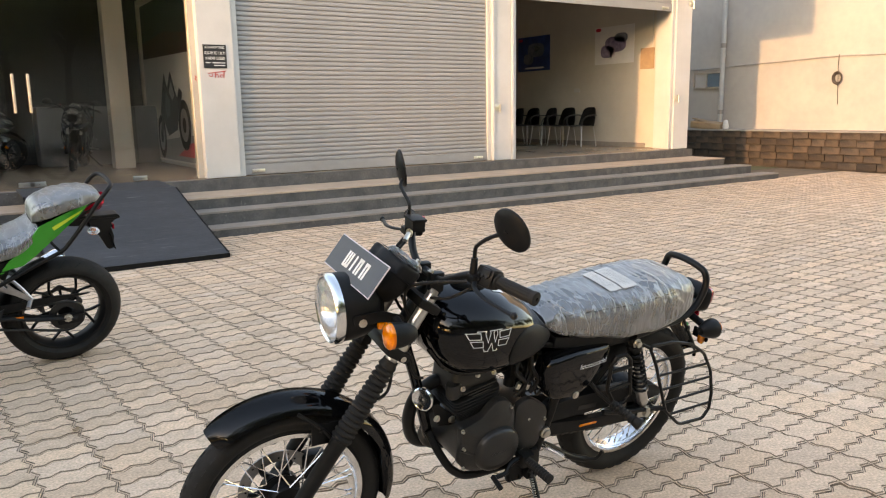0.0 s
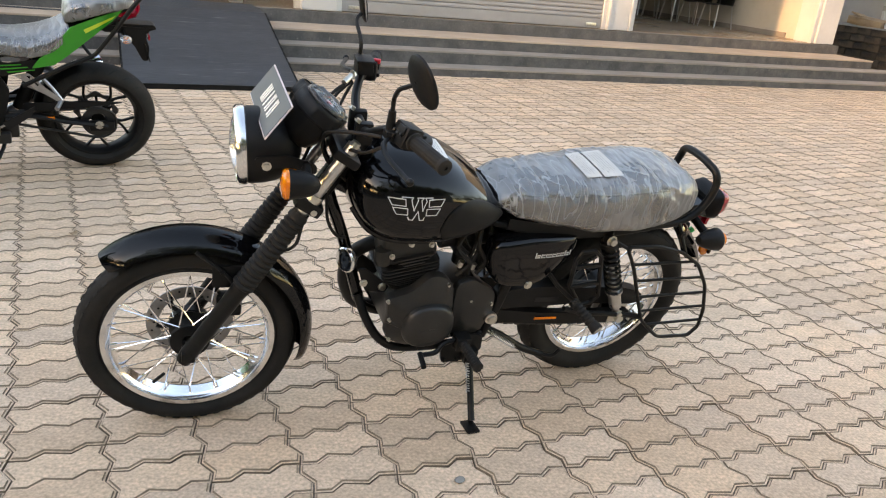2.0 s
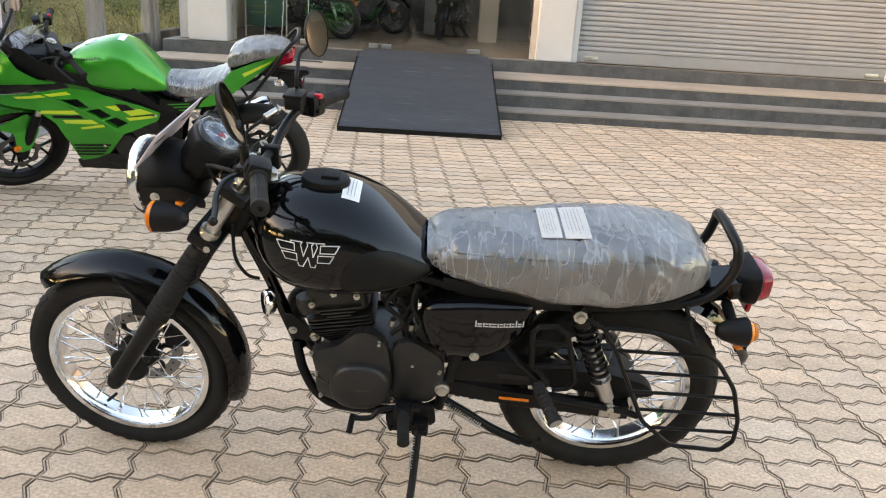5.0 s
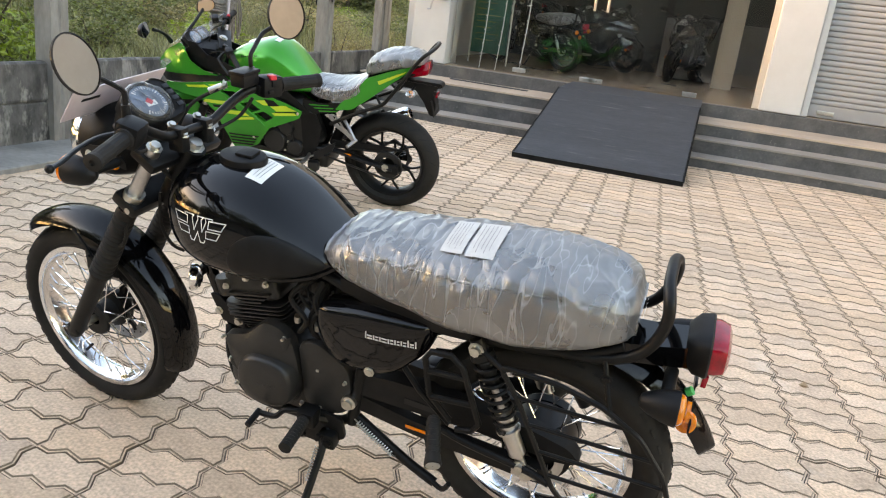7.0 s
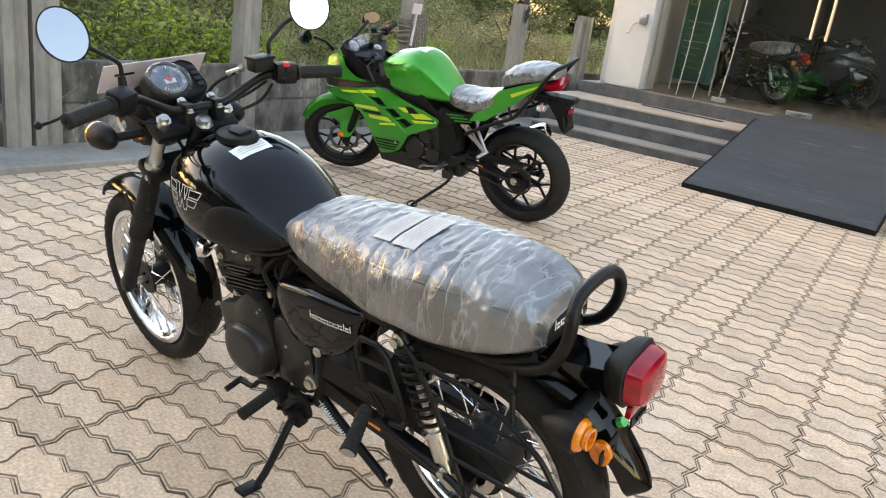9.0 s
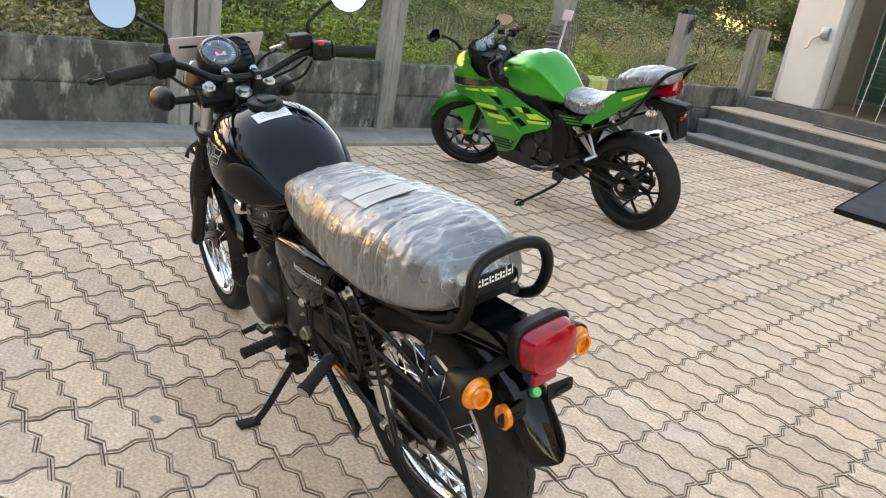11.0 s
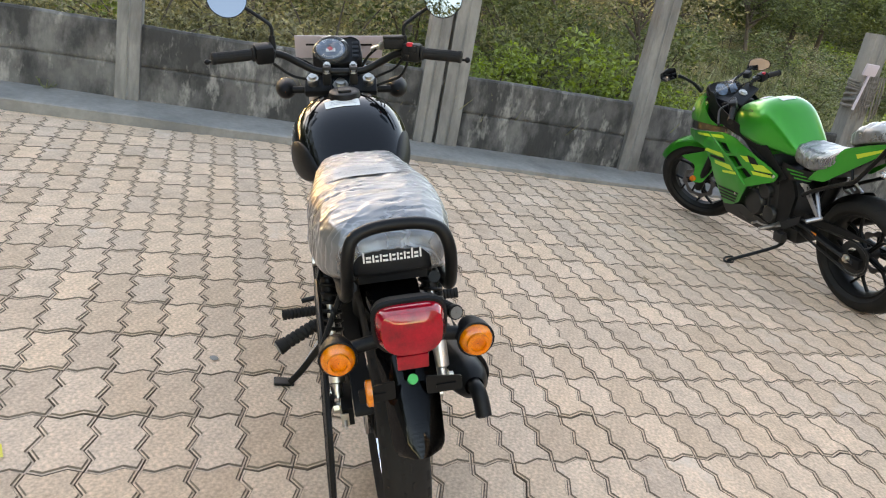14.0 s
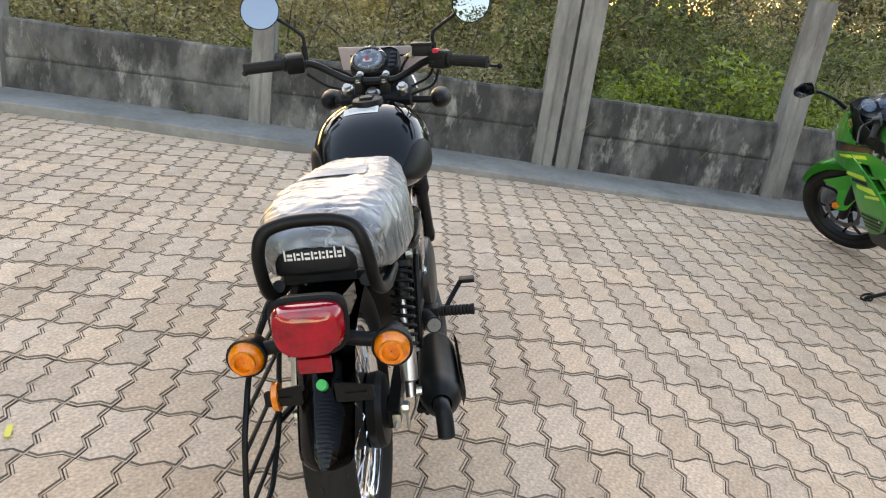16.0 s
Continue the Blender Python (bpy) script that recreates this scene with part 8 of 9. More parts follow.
for x in (0.84, 1.58, 2.31):
    bm = B()
    skin(bm, [[(x - 0.02, 7.32, 0.0), (x + 0.02, 7.32, 0.0), (x + 0.02, 7.32, 0.020), (x - 0.02, 7.32, 0.020)], [(x - 0.02, 9.12, 0.47), (x + 0.02, 9.12, 0.47), (x + 0.02, 9.12, 0.515), (x - 0.02, 9.12, 0.515)]])
    part("runner", bm, BLACKMT, rp, smooth=False)
bm = B()
box(bm, 0.80, 2.37, 7.255, 7.279, 0.0, 0.046, 0.004)
part("front_edge", bm, BLACKMT, rp, smooth=False)
for sx in (0.80, 2.37):
    bm = B()
    for i in range(60):
        f = (i + 0.5) / 60
        y, z = RA.y + (9.12 - RA.y) * f, RA.z + (0.545 - RA.z) * f - 0.010 * math.sin(math.pi * f)
        spin(bm, (sx + (0.004 if sx < 1 else -0.004), y, z), (0, -0.27, 1), [(-0.02, 0.013), (0.004, 0.011), (0.007, 0.0005)], 6)
    tagged(part("studs", bm, PLASTIC, rp), kind="stuff")

# black sign with white words, and red strokes, on the pillar
sg = thing("pillar_sign", pose(0, 0, 0), "black opening-hours sign with white words on the pillar", "sign")
bm = B()
box(bm, 3.06, 3.36, FRONT - 0.062, FRONT - 0.051, 1.95, 2.245, 0.003)
part("board", bm, surf("black sign board", (0.012, 0.012, 0.013), (0.02, 0.02, 0.02), 8, 0.4), sg, smooth=False)


def words(text, x0, x1, z, h, mat, parent, y):
    cu = bpy.data.curves.new("words", "FONT")
    cu.body, cu.size, cu.extrude, cu.align_x, cu.align_y = text, 1.0, 0.004, "CENTER", "CENTER"
    ob = new("words", cu)
    bpy.context.view_layer.update()
    dg = bpy.context.evaluated_depsgraph_get()
    me = bpy.data.meshes.new_from_object(ob.evaluated_get(dg))
    bpy.data.objects.remove(ob)
    xs_ = [v.co.x for v in me.vertices]
    ys_ = [v.co.y for v in me.vertices]
    sx, sy = (x1 - x0) / (max(xs_) - min(xs_)), h / (max(ys_) - min(ys_))
    me.transform(Matrix.Translation(((x0 + x1) / 2, y, z)) @ Euler((radians(90), 0, 0)).to_matrix().to_4x4() @ Matrix.Diagonal((sx, sy, 0.25, 1)) @ Matrix.Translation((-(max(xs_) + min(xs_)) / 2, -(max(ys_) + min(ys_)) / 2, 0)))
    me.materials.clear()
    me.materials.append(mat)
    o = new("lettering", me)
    o.parent = parent
    return o


words("SHOWROOM TIMING", 3.085, 3.335, 2.210, 0.030, PAPER, sg, FRONT - 0.0635)
words("10.30 AM TO 7.30 PM", 3.075, 3.345, 2.140, 0.036, PAPER, sg, FRONT - 0.0635)
words("SUNDAY CLOSED", 3.085, 3.335, 2.075, 0.036, PAPER, sg, FRONT - 0.0635)
bm = B()
box(bm, 3.085, 3.14, FRONT - 0.0645, FRONT - 0.062, 2.012, 2.022)
box(bm, 3.17, 3.335, FRONT - 0.0645, FRONT - 0.062, 2.012, 2.022)
box(bm, 3.19, 3.335, FRONT - 0.0645, FRONT - 0.062, 1.980, 1.990)
part("small_print", bm, PAPER, sg, "thin white bars", smooth=False)
bm = B()
Y_ = FRONT - 0.0525
for pts in ([(3.11, 1.885), (3.34, 1.915)], [(3.12, 1.860), (3.14, 1.845), (3.165, 1.855), (3.16, 1.88)], [(3.20, 1.90), (3.20, 1.83)], [(3.20, 1.86), (3.225, 1.875), (3.24, 1.85), (3.235, 1.83)], [(3.315, 1.91), (3.31, 1.825)], [(3.31, 1.86), (3.275, 1.87), (3.265, 1.845), (3.285, 1.835)]):
    tube(bm, [(x, Y_, z) for x, z in pts], 0.0055, 6, 5)
solid("red_strokes", bm, REDINK, "hand painted red brush strokes on the pillar", "lettering")
bm = B()
tube(bm, [(2.965, FRONT + 0.055, 1.86), (2.985, FRONT + 0.055, 1.84), (2.965, FRONT + 0.055, 1.82), (2.985, FRONT + 0.055, 1.80)], 0.005, 6, 4)
solid("red_mark", bm, REDINK, "small red brush mark on the jamb", "lettering")

# tap box on the west pillar, latches on the others
bm = B()
box(bm, -1.08, -0.99, FRONT - 0.11, FRONT - 0.05, 1.33, 1.46, 0.01)
tube(bm, [(-1.09, FRONT - 0.10, 1.36), (-1.16, FRONT - 0.11, 1.31), (-1.18, FRONT - 0.11, 1.22), (-1.22, FRONT - 0.11, 1.205)], 0.012, 8, 4)
solid("winding_handle", bm, ALLOY, "grey shutter winding box with bent crank on the pillar", "crank")
for x, z in ((7.74, 1.40), (12.06, 1.52), (12.40, 3.28)):
    bm = B()
    box(bm, x - 0.05, x + 0.05, FRONT - 0.075, FRONT - 0.051, z - 0.05, z + 0.05, 0.006)
    rod(bm, (x - 0.02, FRONT - 0.10, z), (x - 0.02, FRONT - 0.07, z), 0.016, n=10)
    rod(bm, (x + 0.06, FRONT - 0.08, z - 0.09), (x + 0.06, FRONT - 0.08, z + 0.05), 0.012, n=8)
    solid("shutter_lock", bm, ZINC, "steel shutter lock on the pillar", "lock", group="shutter locks")
for x0_, x1_ in ((7.66, 7.70), (8.05, 8.09)):
    bm = B()
    box(bm, x0_, x1_, FRONT - 0.075, FRONT - 0.051, FLOOR + 0.01, 3.45, 0.006)
    solid("guide_rail", bm, WHITE, "white steel shutter guide rail on the pillar", "rail", kind="structure", smooth=False)

# posters, switch plate and flap on the bay's side wall
def wall_poster(y0, y1, z0, z1, base, label, blobs):
    p = thing("poster", pose(0, 0, 0), label, "poster", "wall posters")
    b = B()
    box(b, 12.190, 12.1985, y0, y1, z0, z1)
    part("sheet", b, base, p, smooth=False)
    for mt, cy, cz, ry, rz in blobs:
        b = B()
        skin(b, [[(12.1892 - k, cy + ry * f * math.copysign(abs(math.cos(a)) ** 0.7, math.cos(a)), cz + rz * f * math.copysign(abs(math.sin(a)) ** 0.7, math.sin(a))) for a in np.linspace(0, 2 * math.pi, 25)[:-1]] for f, k in ((1, 0.0), (1, 0.0008), (0.02, 0.0008))], cap0=False)
        part("print", b, mt, p, smooth=False)
    return p


GREYB = surf("grey print", (0.20, 0.21, 0.24), (0.08, 0.09, 0.12), 9, 0.4)
WHEELP = surf("mauve print", (0.22, 0.17, 0.24), (0.10, 0.08, 0.13), 12, 0.4)
wall_poster(13.85, 15.01, 2.24, 3.04, POSTB, "dark blue poster with a grey machine picture on the wall", [(GREYB, 14.35, 2.72, 0.30, 0.16), (GREYB, 14.62, 2.52, 0.18, 0.12), (PAPER, 14.30, 2.76, 0.10, 0.06), (REDP, 14.90, 2.97, 0.07, 0.03), (PAPER, 14.40, 2.31, 0.36, 0.022)])
wall_poster(11.26, 12.38, 2.26, 3.03, POSTW, "pale poster with a mauve car drawing on the wall", [(WHEELP, 11.78, 2.66, 0.30, 0.16), (WHEELP, 12.02, 2.52, 0.18, 0.13), (REDP, 12.28, 2.98, 0.08, 0.035), (PLATEW, 11.86, 2.50, 0.08, 0.09), (GREYB, 11.62, 2.78, 0.18, 0.10)])
bm = B()
box(bm, 12.188, 12.198, 10.72, 11.08, 2.11, 2.52, 0.004)
solid("wall_flap", bm, CARTON, "brown board flap on the bay wall", "board", smooth=False)
bm = B()
box(bm, 12.190, 12.198, 12.83, 13.02, 1.70, 1.78, 0.004)
solid("switch_plate", bm, WHITE, "white switch plate on the bay wall", "switch", smooth=False)
bm = B()
box(bm, 12.190, 12.1985, 10.76, 10.78, 2.53, 3.4)
solid("wall_conduit", bm, WHITE, "thin white conduit on the bay wall", "conduit", smooth=False)


def chair_at(m):
    c = thing("chair", m, "black moulded plastic armchair with pale metal legs", "chair", "row of chairs")
    b = B()
    sheet(b, lambda a, q: Vector((-0.23 + 0.46 * a, -0.22 + 0.45 * q, 0.42 + 0.02 * (2 * a - 1) ** 2 + 0.015 * q)), 8, 8, 0.012)
    part("seat", b, CHAIRP, c)
    b = B()
    sheet(b, lambda a, q: Vector(((-0.24 + 0.48 * a) * (1 - 0.25 * q * q), 0.20 + 0.10 * q - 0.06 * (2 * a - 1) ** 2, 0.43 + 0.40 * q - 0.05 * q * (2 * a - 1) ** 4)), 10, 8, 0.012)
    part("backrest", b, CHAIRP, c)
    for s in (-1, 1):
        b = B()
        tube(b, [(s * 0.22, 0.22, 0.66), (s * 0.27, 0.10, 0.665), (s * 0.275, -0.10, 0.64), (s * 0.25, -0.20, 0.56), (s * 0.22, -0.20, 0.44)], 0.02, 8, 5, flat=0.6)
        part("armrest", b, CHAIRP, c)
        for y in (-0.19, 0.19):
            b = B()
            tube(b, [(s * 0.19, y * 0.9, 0.42), (s * 0.235, y * 1.15, 0.0)], 0.011, 8, 2)
            part("leg", b, STEEL, c, "pale metal leg")
    return c


ch = chair_at(pose(11.72, 12.27, FLOOR + 0.009, 0, 0, -90))
for y in (12.86, 13.46, 14.06, 14.66):
    copy_thing(ch, pose(11.70 - 0.02 * math.sin(y * 9), y, FLOOR + 0.009, 0, 0, -90 + 6 * math.sin(y * 5)))

# inside the showroom: back wall coloured dark for the dim room, column, poster and banner
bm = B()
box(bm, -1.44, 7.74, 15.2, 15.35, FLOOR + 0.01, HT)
solid("wall_inner", bm, surf("showroom wall with dimness in colour", (0.035, 0.037, 0.040), (0.022, 0.024, 0.026), 1.0, 0.6), "partition at the back of the showroom, its dark colour standing for the dim room", "wall", "structure", smooth=False)
bm = B()
box(bm, 2.42, 2.72, 13.0, 13.3, FLOOR + 0.01, HT)
solid("inner_column", bm, CREAM, "cream column inside the showroom", "column", "structure", smooth=False)
bm = B()
box(bm, 3.42, 3.54, 10.56, 15.19, FLOOR + 0.01, HT)
solid("wall_inner_side", bm, WHITE, "white side partition of the showroom", "wall", "structure", smooth=False)
ip = thing("inner_poster", pose(0, 0, 0), "large pale poster of a dark sports motorcycle on the partition", "poster")
bm = B()
box(bm, 3.402, 3.418, 10.75, 14.98, FLOOR + 0.06, 3.3)
part("sheet", bm, POSTW, ip, smooth=False)
bm = B()
box(bm, 3.36, 3.418, 14.99, 15.10, FLOOR + 0.011, 3.4, 0.004)
part("edge_strip", bm, CREAM, ip, "cream strip at the end of the sheet", smooth=False)
DUSK_REFL_PRINT = surf("dark teal print and painted reflection", (0.035, 0.055, 0.062), (0.02, 0.028, 0.032), 3, 0.4)
BROWNP = surf("red brown print", (0.09, 0.035, 0.03), (0.06, 0.03, 0.028), 4, 0.4)
GREYP = surf("grey road print", (0.30, 0.29, 0.285), (0.22, 0.215, 0.21), 3, 0.4)


def print_shape(outline, mt, k):
    """A flat printed shape on the sheet: (y, z) points."""
    b = B()
    prism(b, [(y, z) for y, z in outline], "x", 3.4015 - 0.0012 * k, 3.4018)
    part("print", b, mt, ip, smooth=False)


def disc_pts(cy, cz, ry, rz):
    return [(cy + ry * math.cos(a), cz + rz * math.sin(a)) for a in np.linspace(0, 2 * math.pi, 25)[:-1]]


# dark reflection in the glass, put into the sheet's top as teal colour
print_shape([(10.78, 2.52), (14.95, 2.62), (14.95, 3.28), (10.78, 3.28)], DUSK_REFL_PRINT, 1)
print_shape([(10.78, 2.28), (14.95, 2.36), (14.95, 2.62), (13.4, 2.72), (12.2, 2.60), (10.78, 2.52)], BROWNP, 2)
print_shape([(10.78, 0.62), (14.95, 0.62), (14.95, 0.86), (12.6, 1.02), (10.78, 1.10)], GREYP, 1)
print_shape([(11.2, 0.70), (13.0, 0.70), (12.2, 0.92), (11.2, 0.98)], REDP, 2)
for cy, cz, ry, rz in ((13.98, 1.00, 0.27, 0.37), (12.48, 1.20, 0.35, 0.40)):
    print_shape(disc_pts(cy, cz, ry, rz), RUBBER, 3)
    print_shape(disc_pts(cy, cz, ry * 0.66, rz * 0.66), GREYP, 4)
    print_shape(disc_pts(cy, cz, ry * 0.30, rz * 0.30), RUBBER, 5)
print_shape([(14.05, 1.02), (13.90, 1.02), (13.62, 1.62), (13.74, 1.66)], BLACKMT, 5)
print_shape([(13.95, 1.40), (13.72, 1.82), (13.55, 2.04), (13.42, 1.78), (13.15, 2.06), (12.95, 1.78), (12.80, 1.62), (12.66, 1.78), (12.50, 1.72), (12.62, 1.50), (12.80, 1.32), (12.95, 1.12), (13.50, 1.02), (13.72, 1.22)], BLACKMT, 6)
print_shape([(13.62, 1.52), (13.50, 1.74), (13.25, 1.60), (13.30, 1.36), (13.52, 1.30)], DUSK_REFL_PRINT, 7)
print_shape([(13.30, 1.74), (13.12, 1.90), (12.95, 1.68), (13.10, 1.60)], GREYP, 7)
bn = thing("green_banner", pose(0, 0, 0), "tall green printed banner inside the glass", "banner")
bm = B()
box(bm, -0.95, -0.42, 11.2, 11.22, FLOOR + 0.16, 2.4)
part("cloth", bm, BANNER, bn, smooth=False)
bm = B()
for k in range(4):
    spin(bm, (-0.87 + 0.12 * k, 11.198, 1.72), (0, -1, 0), [(0, 0.05), (0.001, 0.05), (0.001, 0.035), (0, 0.035)], 16)
for k in range(8):
    box(bm, -0.90, -0.56 - 0.06 * (k % 3), 11.197, 11.199, 1.46 - k * 0.085, 1.472 - k * 0.085)
part("print", bm, LEAF, bn, smooth=False)
for s in (-0.97, -0.40):
    bm = B()
    rod(bm, (s, 11.23, FLOOR + 0.012), (s, 11.23, 2.45), 0.012, n=8)
    part("pole", bm, STEEL, bn)
for x0_, x1_ in ((-0.52, -0.42), (-0.30, -0.16), (0.02, 0.16)):
    bm = B()
    pts = [(x0_ + (x1_ - x0_) * f + 0.01 * math.sin(f * 9), FRONT + 0.20, FLOOR + 0.012 + 2.9 * f) for f in np.linspace(0, 1, 12)]
    tube(bm, pts, 0.006, 6, 2)
    for f in np.linspace(0.05, 0.95, 16):
        ball(bm, (x0_ + (x1_ - x0_) * f, FRONT + 0.195, FLOOR + 0.012 + 2.9 * f), 0.009, 6)
    solid("bead_string", bm, PAPER, "string of small white beads hanging behind the glass", "decoration", group="bead strings")
bm = B()
box(bm, 1.5, 3.55, 14.3, 15.0, FLOOR + 0.01, FLOOR + 1.0, 0.01)
solid("counter", bm, surf("grey counter laminate", (0.22, 0.22, 0.22), (0.17, 0.17, 0.17), 3, 0.4), "grey counter at the back of the showroom", "counter", smooth=False)

# stones of the low wall
rng = random.Random(11)
st_root = thing("stone_wall", pose(0, 0, 0), "dark brown laterite stones of the low retaining wall", "stone wall", kind="structure")
meshes = []
for k in range(6):
    b = B()
    w_, h_ = 0.30 + 0.05 * (k % 3), 0.148
    box(b, -0.03, 0.05, 0.006, w_ - 0.006, 0.005, h_ - 0.005, 0.012)
    for v in b.verts:
        v.co += Vector((rng.uniform(-0.006, 0.006), rng.uniform(-0.006, 0.006), rng.uniform(-0.005, 0.005)))
    meshes.append((w_, mesh_of("stone", b, STONE, False)))
for row in range(5):
    y = 2.2 + 0.13 * row
    while y < 14.8:
        w_, me = meshes[rng.randrange(6)]
        s = new("stone", me)
        s.location = (15.52 - rng.uniform(0, 0.02), y, 0.02 + row * 0.152)
        s.parent = st_root
        y += w_
bm = B()
rings = [[(15.46, y, 0.772), (16.0, y, 0.772), (16.0, y, 0.800 + 0.01 * noise.noise((y, 1, 1))), (15.47, y, 0.795 + 0.012 * noise.noise((y * 2, 4, 1)))] for y in np.linspace(2, 24, 120)]
skin(bm, rings)
solid("coping", bm, KERB, "rough grey coping along the low stone wall", "coping", "structure", smooth=False)

# pipes, cable coil, vent and rubbish at the far wall
dp = thing("drain_pipe", pose(0, 0, 0), "grey vertical drain pipe on the pale wall", "pipe")
bm = B()
rod(bm, (15.93, 11.92, 0.80), (15.93, 11.92, 7.9), 0.055, n=14)
part("pipe", bm, surf("grey pipe", (0.42, 0.42, 0.40), (0.36, 0.36, 0.35), 4, 0.5), dp)
for z in (1.20, 2.75, 5.0):
    bm = B()
    rod(bm, (15.93, 11.92, z - 0.05), (15.93, 11.92, z + 0.05), 0.068, n=14)
    part("collar", bm, KERB, dp)
bm = B()
tube(bm, [(15.97, 14.2, 2.20), (15.975, 12.84, 2.22), (15.97, 11.6, 2.26), (15.972, 10.2, 2.30), (15.97, 9.12, 2.33), (15.97, 8.1, 2.31), (15.97, 5.1, 2.33)], 0.013, 8, 6)
solid("wall_cable", bm, surf("grey conduit", (0.33, 0.32, 0.30), (0.25, 0.24, 0.23), 6, 0.6), "thin grey conduit running along the pale wall", "conduit")
bm = B()
for k in range(4):
    tube(bm, [(15.95 - 0.012 * k, 9.09 + (0.075 + 0.008 * k) * math.cos(a), 1.88 + (0.095 + 0.01 * k) * math.sin(a)) for a in np.linspace(0, 2 * math.pi, 15)[:-1]], 0.014, 7, 3, closed=True)
tube(bm, [(15.96, 9.10, 2.36), (15.95, 9.10, 2.15), (15.95, 9.09, 1.95), (15.96, 9.08, 1.6), (15.96, 9.06, 1.34)], 0.007, 6, 5)
solid("cable_coil", bm, surf("dark cable", (0.06, 0.045, 0.035), (0.04, 0.03, 0.025), 10, 0.6), "dark coil of cable hanging on the pale wall", "cable")
vt = thing("vent_window", pose(0, 0, 0), "small aluminium sliding window in the pale wall", "window", kind="structure")
for y0_, y1_, mt in ((12.00, 12.38, BLUEGL), (12.40, 12.74, FARWALL)):
    bm = B()
    box(bm, 15.975, 15.985, y0_, y1_, 1.80, 2.12)
    part("pane", bm, mt, vt, smooth=False)
for a in ((11.98, 12.78, 1.76, 1.80), (11.98, 12.78, 2.12, 2.16), (11.96, 12.00, 1.76, 2.16), (12.74, 12.78, 1.76, 2.16), (12.37, 12.41, 1.80, 2.12)):
    bm = B()
    box(bm, 15.955, 15.998, *a)
    part("window_frame", bm, STEEL, vt, smooth=False)
bm = B()
boxm(bm, Matrix.Translation((15.72, 12.10, 0.89)) @ Euler((0.1, -0.1, 0.2)).to_matrix().to_4x4(), 0.34, 0.75, 0.17, 0.03)
boxm(bm, Matrix.Translation((15.70, 12.30, 1.01)) @ Euler((0.2, 0.15, -0.3)).to_matrix().to_4x4(), 0.3, 0.3, 0.03, 0.01)
solid("carton", bm, CARTON, "crushed cardboard carton on the low wall", "carton")
bm = B()
skin(bm, [ring_at((15.75, 11.62, z + 0.135), Vector((1, 0, 0)), Vector((0, 1, 0)), r, 12) for z, r in ((0.665, 0.06), (0.72, 0.075), (0.80, 0.06), (0.86, 0.045), (0.88, 0.02))])
solid("plastic_bag", bm, POSTW, "crumpled pale plastic bag on the low wall", "bag")

# thin metal strip on the walkway, litter in the yard
bm = B()
boxm(bm, Matrix.Translation((-0.20, 9.72, 0.392)) @ Euler((0, 0, -0.10)).to_matrix().to_4x4(), 1.05, 0.05, 0.012, 0.003)
solid("flat_bar", bm, RAMP, "thin dark metal strip lying on the walkway", "bar", smooth=False)
bm = B()
boxm(bm, pose(2.027, 1.078, 0.006, 0, 2, 20), 0.052, 0.016, 0.0015)
solid("litter", bm, surf("yellow foil", (0.75, 0.62, 0.04), (0.6, 0.5, 0.05), 40, 0.4), "small yellow scrap of wrapper on the paving", "litter", smooth=False)
rng = random.Random(3)
for x, y in ((3.0, 3.4), (2.55, 5.2), (5.2, 4.1), (4.4, 6.6), (0.5, 3.6), (6.5, 3.0), (1.2, 6.3)):
    bm = B()
    a0 = rng.uniform(0, 6)
    sheet(bm, lambda a, c: Vector((0.035 * (a - 0.5), 0.02 * (c - 0.5) * math.sin(math.pi * min(0.97, max(0.03, a))) * 2, 0.006 + 0.012 * (a - 0.5) ** 2 * 4 + 0.01 * abs(c - 0.5))), 5, 4)
    solid("dry_leaf", bm, CARTON, "small dry brown leaf on the paving", "leaf", group="fallen leaves", at=pose(x, y, 0.002, 0, 0, math.degrees(a0)))
# cloths and rope on the fence
bm = B()
for s, h in ((0, 0), (1, 0.02)):
    sheet(bm, lambda a, c: Vector((FX - 0.10 + 0.2 * a, 8.56 + 0.16 * c + 0.02 * math.sin(a * 9 + c * 4), 1.40 - 0.55 * abs(a - 0.5 - 0.1 * s) ** 1.3 - 0.04 * math.sin(c * 7) + h)), 12, 8)
solid("rag", bm, CLOTHD, "dark rag draped over a fence post", "cloth")
for y0_, mt, lb in ((7.15, CLOTHY, "pale green cloth hung over the fence"), (6.85, CLOTHS, "brown striped cloth hung over the fence")):
    bm = B()
    sheet(bm, lambda a, c: Vector((FX + 0.052 * (1 if c > 0.5 else -1) * min(1.0, abs(c - 0.5) * 8) + 0.012 * math.sin(a * 14), y0_ + 0.28 * a, 0.60 - 0.30 * abs(c - 0.5) * (1 + 0.08 * math.sin(a * 11)))), 14, 14)
    solid("cloth", bm, mt, lb, "cloth", group="cloths on the fence")
bm = B()
for k in range(7):
    z = 0.86 + 0.035 * k
    tube(bm, [(FX + 0.10 * math.cos(a) * 1.05, 6.62 + 0.11 * math.sin(a), z + 0.02 * math.sin(a + k)) for a in np.linspace(0, 2 * math.pi, 13)[:-1]], 0.012, 6, 3, closed=True)
for k in range(9):
    tube(bm, [(FX + 0.10, 6.53 + 0.025 * k, 1.12), (FX + 0.115 + 0.01 * math.sin(k), 6.52 + 0.027 * k, 0.95), (FX + 0.10 + 0.012 * math.cos(k * 2), 6.53 + 0.03 * k, 0.74 + 0.03 * (k % 3))], 0.008, 5, 4)
solid("rope", bm, ROPE, "frayed grey rope wound round a fence post", "rope")
bm = B()
